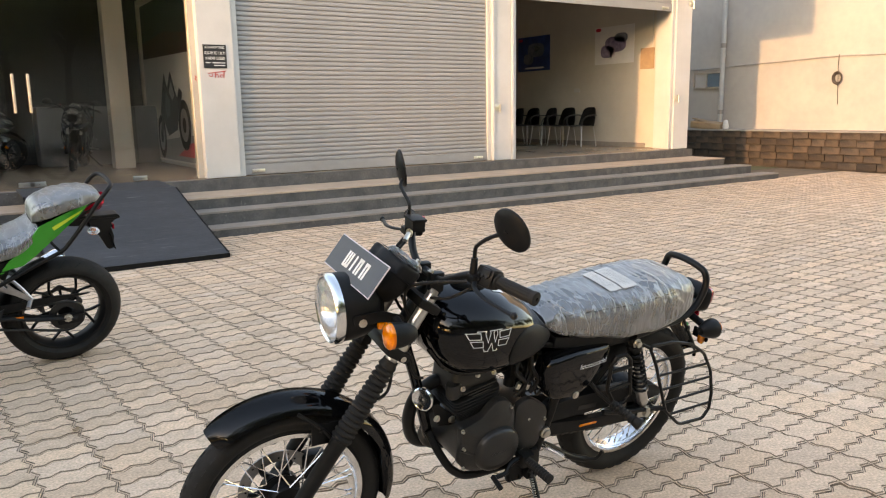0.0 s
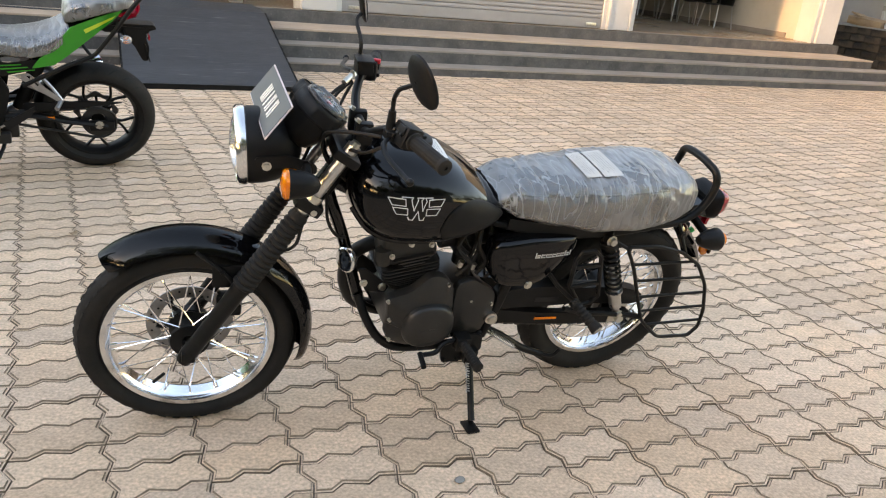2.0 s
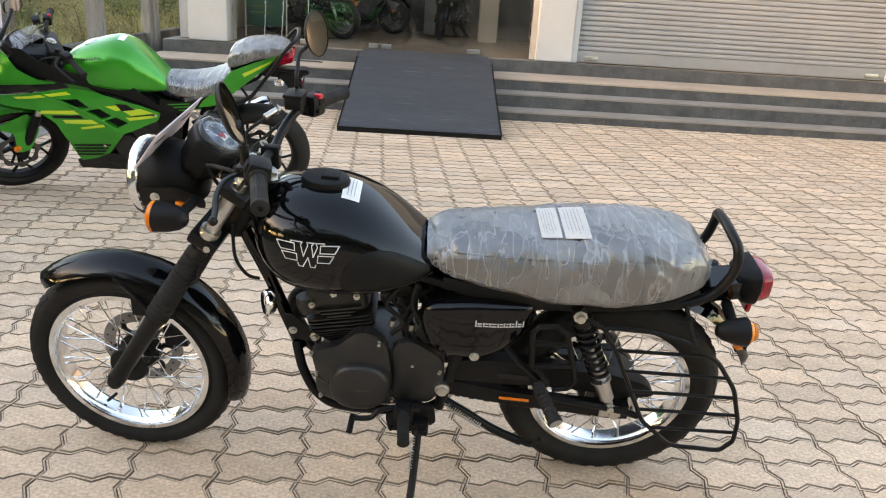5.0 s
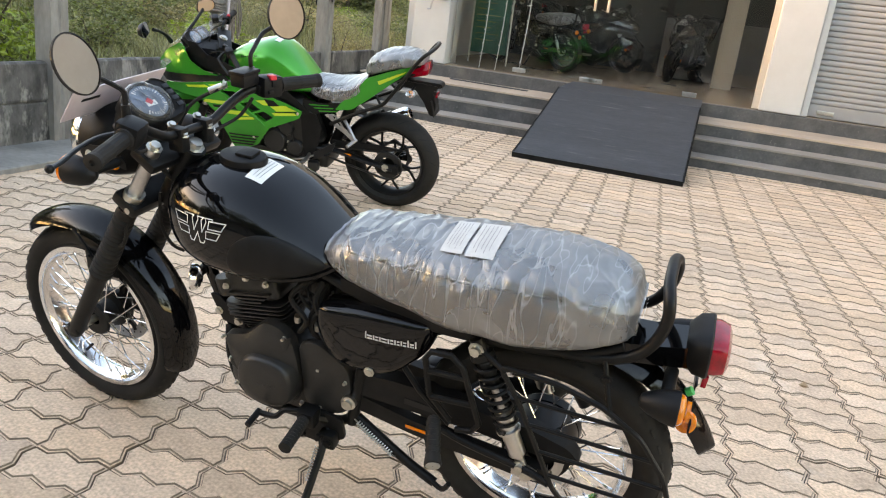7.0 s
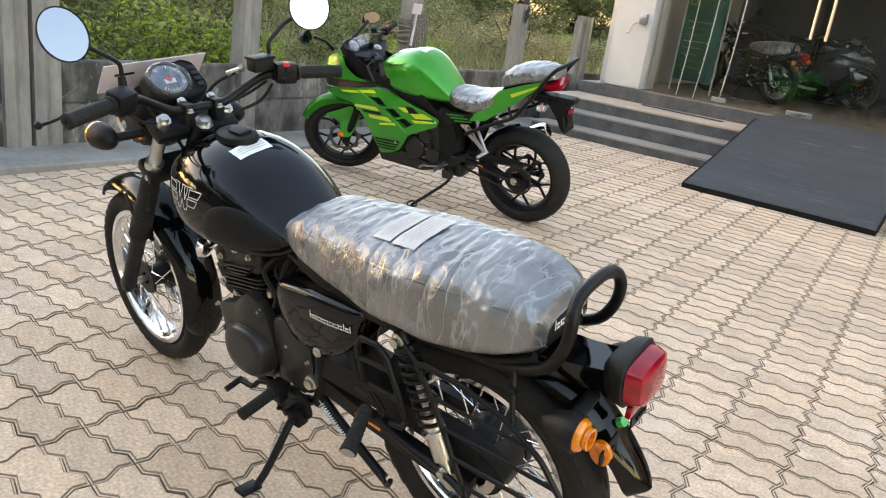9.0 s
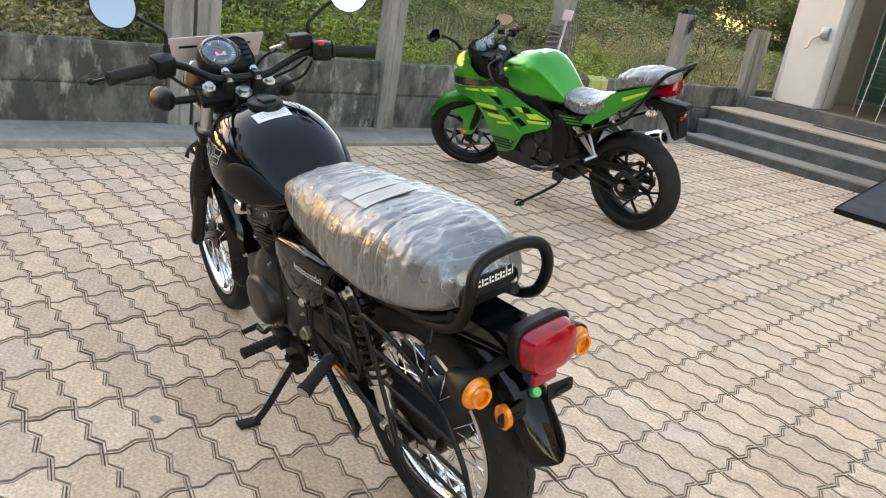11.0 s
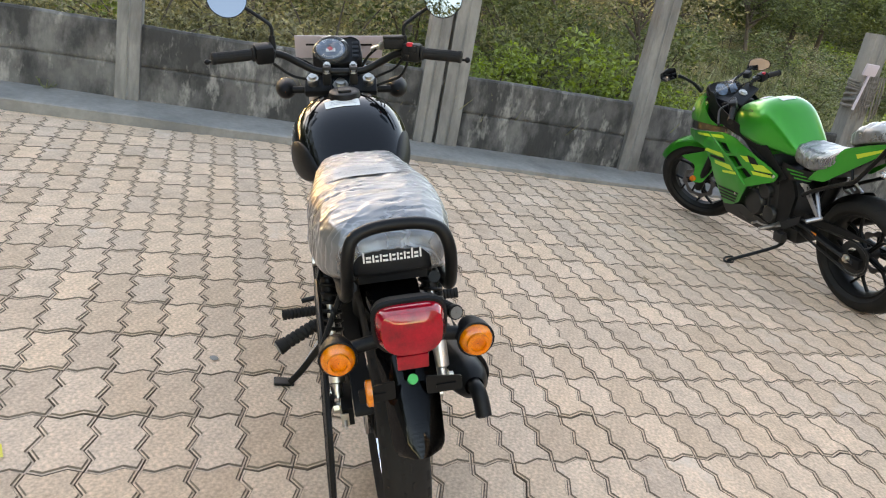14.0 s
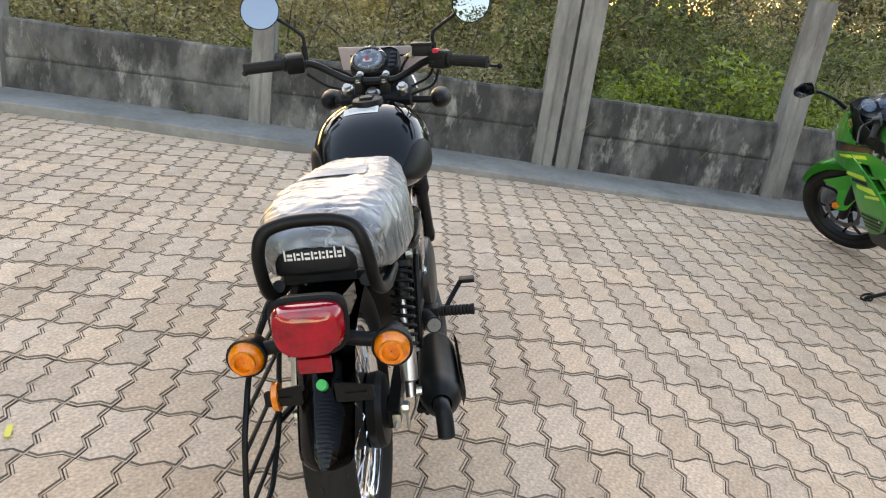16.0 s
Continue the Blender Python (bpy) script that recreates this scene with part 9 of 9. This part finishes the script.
boxm(bm, pose(FX + 0.11, 6.56, 1.16, 0, 10, 0), 0.02, 0.13, 0.10, 0.01)
rod(bm, (FX + 0.11, 6.56, 1.12), (FX + 0.13, 6.50, 0.82), 0.012, n=8)
solid("bracket", bm, PLATEW, "pale metal bracket tied to a fence post", "bracket")

bm = B()
ball(bm, (0, 0, 0.001), 0.015, 10, (1.15, 0.9, 0.18))
solid("gum_spot", bm, KERB, "flat dark spot of old gum on the paving", "spot", at=pose(1.512, 1.548, 0.0, 0, 0, 30))

# ---- plants beyond the fence, far building ----
def leaf_mesh(name, centres, size, mat, seed, flat=0.25, aspect=0.5):
    """Many small pointed leaves, each its own island, one mesh."""
    r = np.random.RandomState(seed)
    n = len(centres)
    c = np.array(centres)
    d = r.normal(size=(n, 3))
    d[:, 2] = d[:, 2] * 0.6 - flat
    d /= np.linalg.norm(d, axis=1)[:, None]
    e = np.cross(d, r.normal(size=(n, 3)))
    e /= np.linalg.norm(e, axis=1)[:, None]
    s = size * r.uniform(0.55, 1.35, n)[:, None]
    up = np.cross(d, e) * s * 0.12
    v = np.stack([c, c + d * s * 0.5 + e * s * aspect * 0.5 + up, c + d * s, c + d * s * 0.5 - e * s * aspect * 0.5 + up], 1).reshape(-1, 3)
    me = bpy.data.meshes.new(name)
    k = np.arange(n) * 4
    me.from_pydata(v.tolist(), [], np.stack([k, k + 1, k + 2, k + 3], 1).tolist())
    me.materials.append(mat)
    return me


def crown_points(rng, n, blobs):
    """Points thickest near the skins of overlapping clumps."""
    out = []
    while len(out) < n:
        (cx, cy, cz, rx, rz) = blobs[rng.randrange(len(blobs))]
        d = Vector((rng.gauss(0, 1), rng.gauss(0, 1), rng.gauss(0, 1))).normalized()
        q = rng.uniform(0.25, 1.0) ** 0.45 * (0.82 + 0.35 * noise.noise((d.x * 2.3 + cx, d.y * 2.3 + cy, d.z * 2.3 + cz)))
        out.append((cx + d.x * rx * q, cy + d.y * rx * q, cz + d.z * rz * q))
    return out


def tree(m, h, spread, n, size, mat, seed, label, trunk=0.09):
    rng = random.Random(seed)
    root = thing("tree", m, label, "tree", "trees beyond the fence")
    b = B()
    top = Vector((rng.uniform(-0.3, 0.3), rng.uniform(-0.3, 0.3), h * 0.55))
    tube(b, [(0, 0, -0.1), (0.05 * rng.uniform(-1, 1), 0.05, h * 0.18), top * 0.6 + Vector((0.08, 0, h * 0.02)), top, top + Vector((0.2, -0.1, h * 0.25))], trunk, 8, 4, radii=[trunk, trunk * 0.8, trunk * 0.6, trunk * 0.35, trunk * 0.12])
    blobs = []
    for i in range(9):
        a = i * 2.4 + rng.uniform(-0.4, 0.4)
        f = rng.uniform(0.45, 1.0)
        s = Vector((0, 0, h * (0.20 + 0.38 * i / 9))).lerp(top, 0.5)
        e = Vector((math.cos(a) * spread * f, math.sin(a) * spread * f, h * rng.uniform(0.42, 0.86)))
        mid = s.lerp(e, 0.55) + Vector((0, 0, h * 0.05))
        tube(b, [s, mid, e], trunk * 0.4, 6, 4, radii=[trunk * 0.45, trunk * 0.25, trunk * 0.06])
        for k in range(2):
            e2 = e + Vector((rng.uniform(-1, 1), rng.uniform(-1, 1), rng.uniform(-0.5, 0.6))) * spread * 0.45
            tube(b, [mid, mid.lerp(e2, 0.6) + Vector((0, 0, 0.1)), e2], trunk * 0.2, 5, 3, radii=[trunk * 0.22, trunk * 0.12, trunk * 0.03])
            blobs.append((e2.x, e2.y, e2.z, spread * 0.36, h * 0.11))
        blobs.append((e.x, e.y, e.z, spread * 0.46, h * 0.14))
    blobs.append((top.x, top.y, h * 0.86, spread * 0.5, h * 0.15))
    part("trunk", b, BARK, root, "branching brown trunk")
    me = leaf_mesh("crown", crown_points(rng, n, blobs), size, mat, seed)
    c = new("crown", me)
    c.parent = root
    return root


def shrub(m, r, h, n, size, mat, seed, label):
    rng = random.Random(seed)
    root = thing("shrub", m, label, "shrub", "shrubs beyond the fence")
    b = B()
    blobs = []
    for i in range(9):
        a = i * 2.4
        f = rng.uniform(0.2, 1.0)
        e = Vector((math.cos(a) * r * f, math.sin(a) * r * f, h * rng.uniform(0.45, 0.95)))
        tube(b, [(0.05 * math.cos(a), 0.05 * math.sin(a), -0.05), e * 0.5 + Vector((0, 0, h * 0.12)), e], 0.012, 5, 4, radii=[0.016, 0.010, 0.003])
        blobs.append((e.x, e.y, e.z, r * 0.42, h * 0.22))
        blobs.append((e.x * 0.6, e.y * 0.6, e.z * 0.5, r * 0.42, h * 0.22))
    part("stem", b, BARK, root)
    c = new("leaves", leaf_mesh("leaves", crown_points(rng, n, blobs), size, mat, seed))
    c.parent = root
    return root


GREEN_T, OLIVE_T = "dark green leafy tree with crooked limbs in the field", "dry olive tree with thin limbs in the field"
t1 = tree(pose(-6.6, 3.4, -0.05), 4.6, 1.7, 9500, 0.095, LEAF, 1, GREEN_T)
t2 = tree(pose(-7.8, -0.2, -0.05), 4.2, 1.8, 6500, 0.075, LEAFB, 2, OLIVE_T, trunk=0.07)
t3 = tree(pose(-5.6, 1.4, -0.05), 3.4, 1.3, 4800, 0.065, LEAFB, 7, OLIVE_T, trunk=0.05)
for src, x, y, s, rz in ((t1, -9.6, 5.2, 1.0, 80), (t1, -10.5, 1.2, 1.15, 200), (t2, -9.0, -3.6, 1.0, 120), (t2, -6.2, -5.2, 0.9, 30), (t3, -6.4, -2.2, 1.05, 250), (t2, -12.5, -8.0, 1.3, 300),
                         (t1, -13, -2.0, 1.1, 10), (t1, -13.5, 8.0, 0.9, 140), (t3, -4.8, 5.9, 0.75, 60), (t2, -12, 3.5, 1.1, 77), (t3, -8.2, 2.2, 1.2, 160), (t1, -17, 4.5, 1.2, 33),
                         (t1, -29, 22.5, 0.95, 0), (t1, -31, 26, 0.95, 70), (t1, -34, 27.5, 0.9, 150), (t1, -32.5, 30.5, 1.05, 220), (t1, -28.2, 33.2, 0.98, 290), (t1, -27.1, 35.6, 0.85, 130), (t1, -38, 22, 1.0, 310), (t2, -27, 18.5, 0.9, 40), (t1, -24, 12, 0.8, 190), (t2, -21, 9.5, 0.8, 240), (t1, -26, 38, 0.9, 100), (t1, -18, 35, 1.2, 200), (t1, -21, 33, 1.1, 280), (t1, -15.5, 36.5, 1.25, 330), (t1, -20, 46, 1.0, 20), (t1, -10, 48, 1.0, 250), (t1, -15, 42, 0.8, 170), (t1, -3, 50, 0.9, 60)):
    c = copy_thing(src, pose(x, y, -0.06, 0, 0, rz))
    c.scale = (s, s, s)
s1 = shrub(pose(-3.3, 4.75, -0.05), 0.60, 1.05, 2600, 0.065, LEAFY, 21, "yellow green leafy shrub behind the fence")
s2 = shrub(pose(-3.4, 2.2, -0.05), 0.75, 1.10, 3200, 0.048, LEAFB, 22, "dry brown shrub behind the fence")
s3 = shrub(pose(-3.9, 5.6, -0.05), 0.75, 1.25, 3000, 0.062, LEAF, 23, "green leafy shrub behind the fence")
rng = random.Random(8)
for src, x, y, s in ((s1, -3.6, 3.9, 0.8), (s1, -3.1, 5.4, 0.75), (s1, -4.2, 6.6, 0.7), (s2, -3.2, 0.6, 1.0), (s2, -3.7, -0.8, 1.1), (s2, -3.3, -2.3, 0.95), (s2, -4.4, 1.3, 1.2), (s3, -4.6, 3.2, 1.2), (s3, -4.3, 4.4, 1.15), (s2, -4.7, -1.9, 1.3),
                     (s2, -5.5, 0.3, 1.4), (s2, -3.6, -4.0, 1.2), (s2, -5.0, -6.0, 1.4), (s3, -6.6, 5.6, 1.2), (s2, -5.8, 7.2, 0.7), (s3, -6.8, 1.8, 1.5), (s2, -7.4, -1.6, 1.5), (s2, -8.4, 3.6, 1.6), (s3, -8.5, 6.8, 1.0), (s2, -9.5, -6.5, 1.7), (s2, -11, 7.5, 1.0), (s3, -16, 13, 1.0), (s2, -15, 17, 1.0), (s3, -23, 20, 1.3), (s2, -12, 24, 1.0), (s3, -8, 27, 1.1), (s2, -18, 29, 1.2)):
    c = copy_thing(src, pose(x, y, -0.06, 0, 0, rng.uniform(0, 360)))
    c.scale = (s, s, s)

for k in range(64):
    x, y = -3.0 - 22 * rng.random() ** 1.6, rng.uniform(-7, 24)
    if -2 < y < 6.5 and x > -4.2:
        x -= 1.2
    c = copy_thing(rng.choice((s2, s2, s2, s3, s1)), pose(x, y, -0.08, 0, 0, rng.uniform(0, 360)))
    q = rng.uniform(0.35, 0.75) * (1.0 + 0.03 * abs(x))
    c.scale = (q * 1.25, q * 1.25, q)

# bushes across the open field
for k in range(70):
    a, d = radians(rng.uniform(112, 172)), rng.uniform(17, 46)
    c = copy_thing(rng.choice((s2, s3, s3, s1)), pose(3.4 + d * math.cos(a), 1.2 + d * math.sin(a), -0.1, 0, 0, rng.uniform(0, 360)))
    q = rng.uniform(0.7, 1.2) * (0.6 + d / 45)
    c.scale = (q * 1.5, q * 1.5, q)

# grass
def grass(name, n, x0, x1, y0, y1, h0, h1, seed, label):
    r = np.random.RandomState(seed)
    x = x1 - (x1 - x0) * r.uniform(0, 1, n) ** 1.5
    y = r.uniform(y0, y1, n)
    c = np.stack([x, y, np.full(n, -0.08)], 1)
    a = r.uniform(0, 2 * math.pi, n)
    clump = np.array([0.5 + 0.5 * noise.noise((p[0] * 0.5, p[1] * 0.5, seed)) for p in c])
    h = (h0 + (h1 - h0) * r.uniform(0, 1, n)) * (0.55 + 0.9 * clump)
    w = h * r.uniform(0.012, 0.022, n) + 0.002
    lean = r.uniform(0.1, 0.9, n) * h
    d = np.stack([np.cos(a), np.sin(a), 0 * a], 1)
    e = np.stack([-np.sin(a), np.cos(a), 0 * a], 1)
    z = np.array([0, 0, 1.0])
    v = np.stack([c - e * w[:, None], c + e * w[:, None], c + e * (w * 0.7)[:, None] + z * (h * 0.6)[:, None] + d * (lean * 0.35)[:, None], c - e * (w * 0.7)[:, None] + z * (h * 0.6)[:, None] + d * (lean * 0.35)[:, None], c + z * h[:, None] + d * lean[:, None]], 1).reshape(-1, 3)
    k = np.arange(n) * 5
    f = np.stack([k, k + 1, k + 2, k + 3], 1).tolist() + np.stack([k + 3, k + 2, k + 4], 1).tolist()
    me = bpy.data.meshes.new(name)
    me.from_pydata(v.tolist(), [], f)
    me.materials.append(GRASS)
    return tagged(new(name, me), label, "grass", kind="stuff")


grass("grass", 60000, -13, -2.15, -8, 16, 0.16, 0.52, 1, "tall dry yellow green grass behind the fence")
grass("grass_far", 52000, -48, -10, -4, 46, 0.35, 0.8, 2, "tall dry grass of the open field")
grass("grass_north", 18000, -10, -2.2, 14, 46, 0.3, 0.75, 3, "tall dry grass beside the building")
bm = B()
for k in range(10):
    a = k * 2.4
    tube(bm, [(0, 0, 0), (0.03 * math.cos(a), 0.03 * math.sin(a), 0.02), (0.06 * math.cos(a), 0.06 * math.sin(a), 0.03 + 0.02 * (k % 3))], 0.002, 4, 3)
    vs = [bm.verts.new((0.06 * math.cos(a) + p, 0.06 * math.sin(a) + q, 0.035 + 0.02 * (k % 3))) for p, q in ((-0.014, 0), (0, -0.01), (0.014, 0), (0, 0.01))]
    bm.faces.new(vs)
solid("weed", bm, LEAF, "small green weed at the foot of the fence", "weed", at=pose(-1.90, 0.22, 0.07))

# far white building with window bands
fb = thing("far_building", pose(0, 0, 0), "large pale flat-roofed building with long balcony bands beyond the field", "building")
P1, P2, P3 = Vector((-59.7, 66.7, 0)), Vector((-72.0, 116.0, 0)), Vector((-110.0, 71.0, 0))


def wing(A, Bp):
    d = (Bp - A).normalized()
    return Matrix(((d.x, d.y, 0, A.x), (d.y, -d.x, 0, A.y), (0, 0, 1, 0), (0, 0, 0, 1))), (Bp - A).length


def slab(name, m4, x0, x1, y0, y1, z0, z1, mt, label=""):
    b = B()
    box(b, x0, x1, y0, y1, z0, z1)
    o = part(name, b, mt, fb, label, smooth=False)
    o.matrix_basis = m4


m4, L = wing(P1, P2)
# balcony shade put into the colour: this wall takes the dark window material
slab("wall", m4, 0, L, -0.6, -0.2, -0.2, 10.3, FARDARK, "back wall of the balconies with their shade put into its colour")
slab("fascia", m4, -1.2, L, -0.2, 1.3, 9.45, 10.5, FARWHITE)
slab("parapet", m4, -0.6, L, 0.4, 1.0, 5.8, 7.1, FARWHITE)
slab("balcony_floor", m4, -0.6, L, -0.2, 0.9, 5.6, 5.8, FARWHITE)
slab("wall", m4, -0.2, L, -0.2, 0.5, -0.2, 4.1, FARWHITE)
slab("ledge", m4, -0.6, L, 0.5, 1.2, 3.9, 4.2, FARWHITE)
for k in range(9):
    x = 0.4 + 6.1 * k
    slab("column", m4, x - 0.3, x + 0.3, -0.2, 0.3, 4.1, 9.45, FARWHITE)
    slab("wall_panel", m4, x + 1.0, x + 2.6, -0.2, -0.1, 5.8, 9.45, FARWHITE)
    slab("window", m4, x + 3.1, x + 5.4, -0.19, -0.05, 7.6, 9.0, BLUEGL)
    slab("window", m4, x + 1.2, x + 3.0, -0.19, -0.05, 4.4, 5.5, BLUEGL)
    slab("window", m4, x + 1.0, x + 4.4, 0.49, 0.56, 1.2, 2.9, FARDARK)
m4, L = wing(P3, P1)
slab("wall", m4, 0, L, -0.6, 0.0, -0.2, 10.3, FARPINK)
slab("fascia", m4, 0, L + 1.2, -0.2, 1.1, 9.75, 10.5, FARWHITE)
slab("ledge", m4, 0, L, 0.0, 0.7, 6.3, 6.6, FARPINK)
for k in range(14):
    x = L - 2.6 - 3.6 * k
    for z in (1.4, 4.2, 7.4):
        slab("window", m4, x, x + 1.3, 0.002, 0.06, z, z + 1.3, FARDARK)
        slab("sunshade", m4, x - 0.2, x + 1.5, 0.0, 0.6, z + 1.4, z + 1.52, FARPINK)
    slab("column", m4, x - 1.1, x - 0.7, 0.0, 0.35, -0.2, 9.75, FARPINK)
bm = B()
skin(bm, [[(p.x, p.y, z) for p in (P1, P2, P2 + Vector((-25, 2, 0)), P3)] for z in (10.25, 10.45)])
part("roof", bm, FARPINK, fb, smooth=False)
POLEB = surf("rusty pole steel", (0.10, 0.075, 0.06), (0.07, 0.055, 0.045), 4, 0.8)
for x, y, h, rz in ((-36.3, 31.5, 7.8, 50), (-32.9, 38.4, 6.6, 40), (-27.0, 44.0, 6.4, 35)):
    pp = thing("utility_pole", pose(x, y, -0.1, 0, 0, rz), "twin rusty utility pole with cross arms and braces in the field", "pole", "utility poles")
    for sx in (-0.65, 0.65):
        bm = B()
        rod(bm, (sx, 0, 0), (sx * 0.85, 0, h), 0.11, 0.08, 8)
        part("pole", bm, POLEB, pp)
    for z in (h - 0.2, h - 1.0, h - 2.1, h - 3.0):
        bm = B()
        box(bm, -1.15, 1.15, -0.06, 0.06, z, z + 0.12)
        part("cross_arm", bm, POLEB, pp, smooth=False)
    bm = B()
    rod(bm, (-0.6, 0, h - 3.0), (0.6, 0, h - 2.1), 0.04, n=6)
    rod(bm, (-0.6, 0, h - 1.0), (0.6, 0, h - 2.1), 0.04, n=6)
    part("brace", bm, POLEB, pp)
    for sx in (-0.9, 0.0, 0.9):
        bm = B()
        rod(bm, (sx, 0, h - 0.08), (sx, 0, h + 0.22), 0.06, 0.04, 8)
        part("insulator", bm, PLATEW, pp, "pale insulator")

# trees across the yard, behind the way
for x, y, s, rz in ((-14, -9, 1.5, 20), (-10.5, -11, 1.5, 200), (-7, -9.5, 1.35, 100), (-3.5, -11.5, 2.1, 300), (0.5, -12, 2.2, 45), (4.5, -11.8, 2.0, 150), (-7.5, -12.5, 2.0, 210), (2.4, -12.9, 2.3, 330), (6.6, -12.6, 2.1, 15), (11.0, -12.0, 2.0, 120), (-18, -7, 1.5, 250), (-21, -3, 1.3, 10), (8.5, -11.5, 2.0, 80)):
    c = copy_thing(t1, pose(x, y, -0.1, 0, 0, rz))
    c.scale = (s, s, s)
# hazy tree line round the field
rng = random.Random(31)
for k in range(52):
    a = radians(92 + 92 * k / 51 + rng.uniform(-1, 1))
    near_house = 118 < math.degrees(a) < 146
    d = rng.uniform(38, 44) if near_house else rng.uniform(46, 62)
    c = copy_thing(t1 if k % 3 else t2, pose(3 + d * math.cos(a), 1 + d * math.sin(a), -0.3, 0, 0, rng.uniform(0, 360)))
    q = rng.uniform(0.8, 1.05) if near_house else rng.uniform(1.6, 2.2)
    c.scale = (q * 1.3, q * 1.3, q)
for k in range(18):
    a = radians(140 + 42 * k / 17 + rng.uniform(-1, 1))
    d = rng.uniform(26, 34)
    c = copy_thing(t1, pose(3 + d * math.cos(a), 1 + d * math.sin(a), -0.2, 0, 0, rng.uniform(0, 360)))
    q = rng.uniform(0.9, 1.15) if math.degrees(a) < 152 else rng.uniform(1.3, 1.7)
    c.scale = (q * 1.2, q * 1.2, q)
# low scrub under the far trees
for k in range(40):
    a = radians(104 + 78 * k / 39 + rng.uniform(-0.8, 0.8))
    d = rng.uniform(36, 45)
    c = copy_thing(s3 if k % 4 else s2, pose(3 + d * math.cos(a), 1 + d * math.sin(a), -0.3, 0, 0, rng.uniform(0, 360)))
    q = rng.uniform(1.9, 2.7)
    c.scale = (q * 1.5, q * 1.5, q)
# trees beyond the open east end of the yard
for x, y, q, rz in ((24, -9, 1.5, 0), (27, -3.5, 1.7, 80), (23, 1.5, 1.3, 160), (30, -14, 1.8, 240), (21, -15, 1.4, 300)):
    c = copy_thing(t1, pose(x, y, -0.1, 0, 0, rz))
    c.scale = (q, q, q)

# ---- paving, piece by piece ----
PO, PU, PV = Vector((0.8759, 1.7245)), Vector((0.2363, 0.0119)), Vector((-0.0081, 0.1257))   # corner, step along a course, step across
PX, PY = PU.length, PV.length


def paver_outline(s):
    """The zigzag outline of one block, inset by s."""
    eu, ev = PU / PX, PV / PY
    row = [(0.0, 0.0), (0.20, -0.012), (0.365, 0.012), (0.635, -0.012), (0.80, 0.012)]
    col = [(0.0, 0.0), (0.30, 0.012), (0.70, -0.012)]
    pts = [PU * f + ev * d for f, d in row] + [PU + PV * g + eu * d for g, d in col]
    pts += [PV + PU * f + ev * d for f, d in reversed(row[1:] + [(1.0, 0.0)])] + [PV * g + eu * d for g, d in reversed(col[1:] + [(1.0, 0.0)])]
    out, n = [], len(pts)
    for i in range(n):
        p, a, b_ = pts[i], pts[i - 1], pts[(i + 1) % n]
        e1, e2 = (p - a).normalized(), (b_ - p).normalized()
        n1, n2 = Vector((-e1.y, e1.x)), Vector((-e2.y, e2.x))
        out.append(p + (n1 + n2) / max(0.35, 1 + n1.dot(n2)) * s)
    return out


def paver_verts():
    o0, o1, o2, o3 = paver_outline(0.0012), paver_outline(0.0018), paver_outline(0.0062), paver_outline(0.0088)
    return [(*p, -0.015) for p in o0], [(*p, -0.0052) for p in o1], [(*p, -0.0044) for p in o2], [(*p, 0.0) for p in o3]


def paver_mesh():
    b = B()
    skin(b, paver_verts(), cap0=False)
    for f in b.faces:
        zs = [v.co.z for v in f.verts]
        f.material_index = 1 if max(zs) - min(zs) > 0.003 else 0
    return b


base = paver_verts()
flat = [p for r in base for p in r]
n12 = len(base[0])
faces0 = []
for r in (0, 1, 2):
    for i in range(n12):
        j = (i + 1) % n12
        faces0.append((r * n12 + i, r * n12 + j, (r + 1) * n12 + j, (r + 1) * n12 + i))
faces0.append(tuple(range(3 * n12, 4 * n12)))
near_mesh = mesh_of("block", paver_mesh(), [PAVER, DIRT_SHADE], False)
paving = thing("paving", pose(0, 0, 0), "beige zigzag concrete block paving of the yard", "paving", kind="structure")
vv, ff = [], []
rng = random.Random(5)
count = 0
for i in range(-11, 63):
    for j in range(-50, 56):
        x, y = PO + PU * i + PV * j
        if x < -1.62 or y < -4.1 or y > 8.46 or x > 15.3 or (y < -1.6 and x > 9):
            continue
        dz, tx, ty = rng.gauss(0, 0.0012), rng.gauss(0, 0.008), rng.gauss(0, 0.010)
        if 0.2 < x < 3.2 and 0.95 < y < 3.1 and count < 260 and not (x > 1.9 and y > 2.5):
            s = new("block", near_mesh)
            s.matrix_basis = Matrix.Translation((x, y, dz)) @ Euler((tx, ty, 0)).to_matrix().to_4x4()
            s.parent = paving
            count += 1
            continue
        k = len(vv)
        vv += [(x + p[0], y + p[1], p[2] + dz + tx * (p[1] - PY / 2) - ty * (p[0] - PX / 2)) for p in flat]
        ff += [tuple(k + q for q in f) for f in faces0]
me = bpy.data.meshes.new("blocks_beyond")
me.from_pydata(vv, [], ff)
me.materials.append(PAVER_FAR)
me.materials.append(DIRT_SHADE)
me.polygons.foreach_set("material_index", ([1] * n12 + [0] * n12 + [1] * n12 + [0]) * (len(ff) // (3 * n12 + 1)))
ob = new("blocks_beyond", me)
ob.parent = paving
tagged(ob, kind="stuff")
# edge rows cut to the kerb and steps
bm = B()
box(bm, -1.49, -1.26, -24, 8.6, -0.05, -0.006)
box(bm, -1.49, 15.5, 8.30, 8.6, -0.05, -0.0065)
box(bm, 9.0, 15.5, -24, -1.5, -0.05, -0.004)
box(bm, -1.49, 9.0, -24, -4.0, -0.05, -0.004)
part("edge_fill", bm, PAVER_FAR, paving, "mortared edge strip", smooth=False)
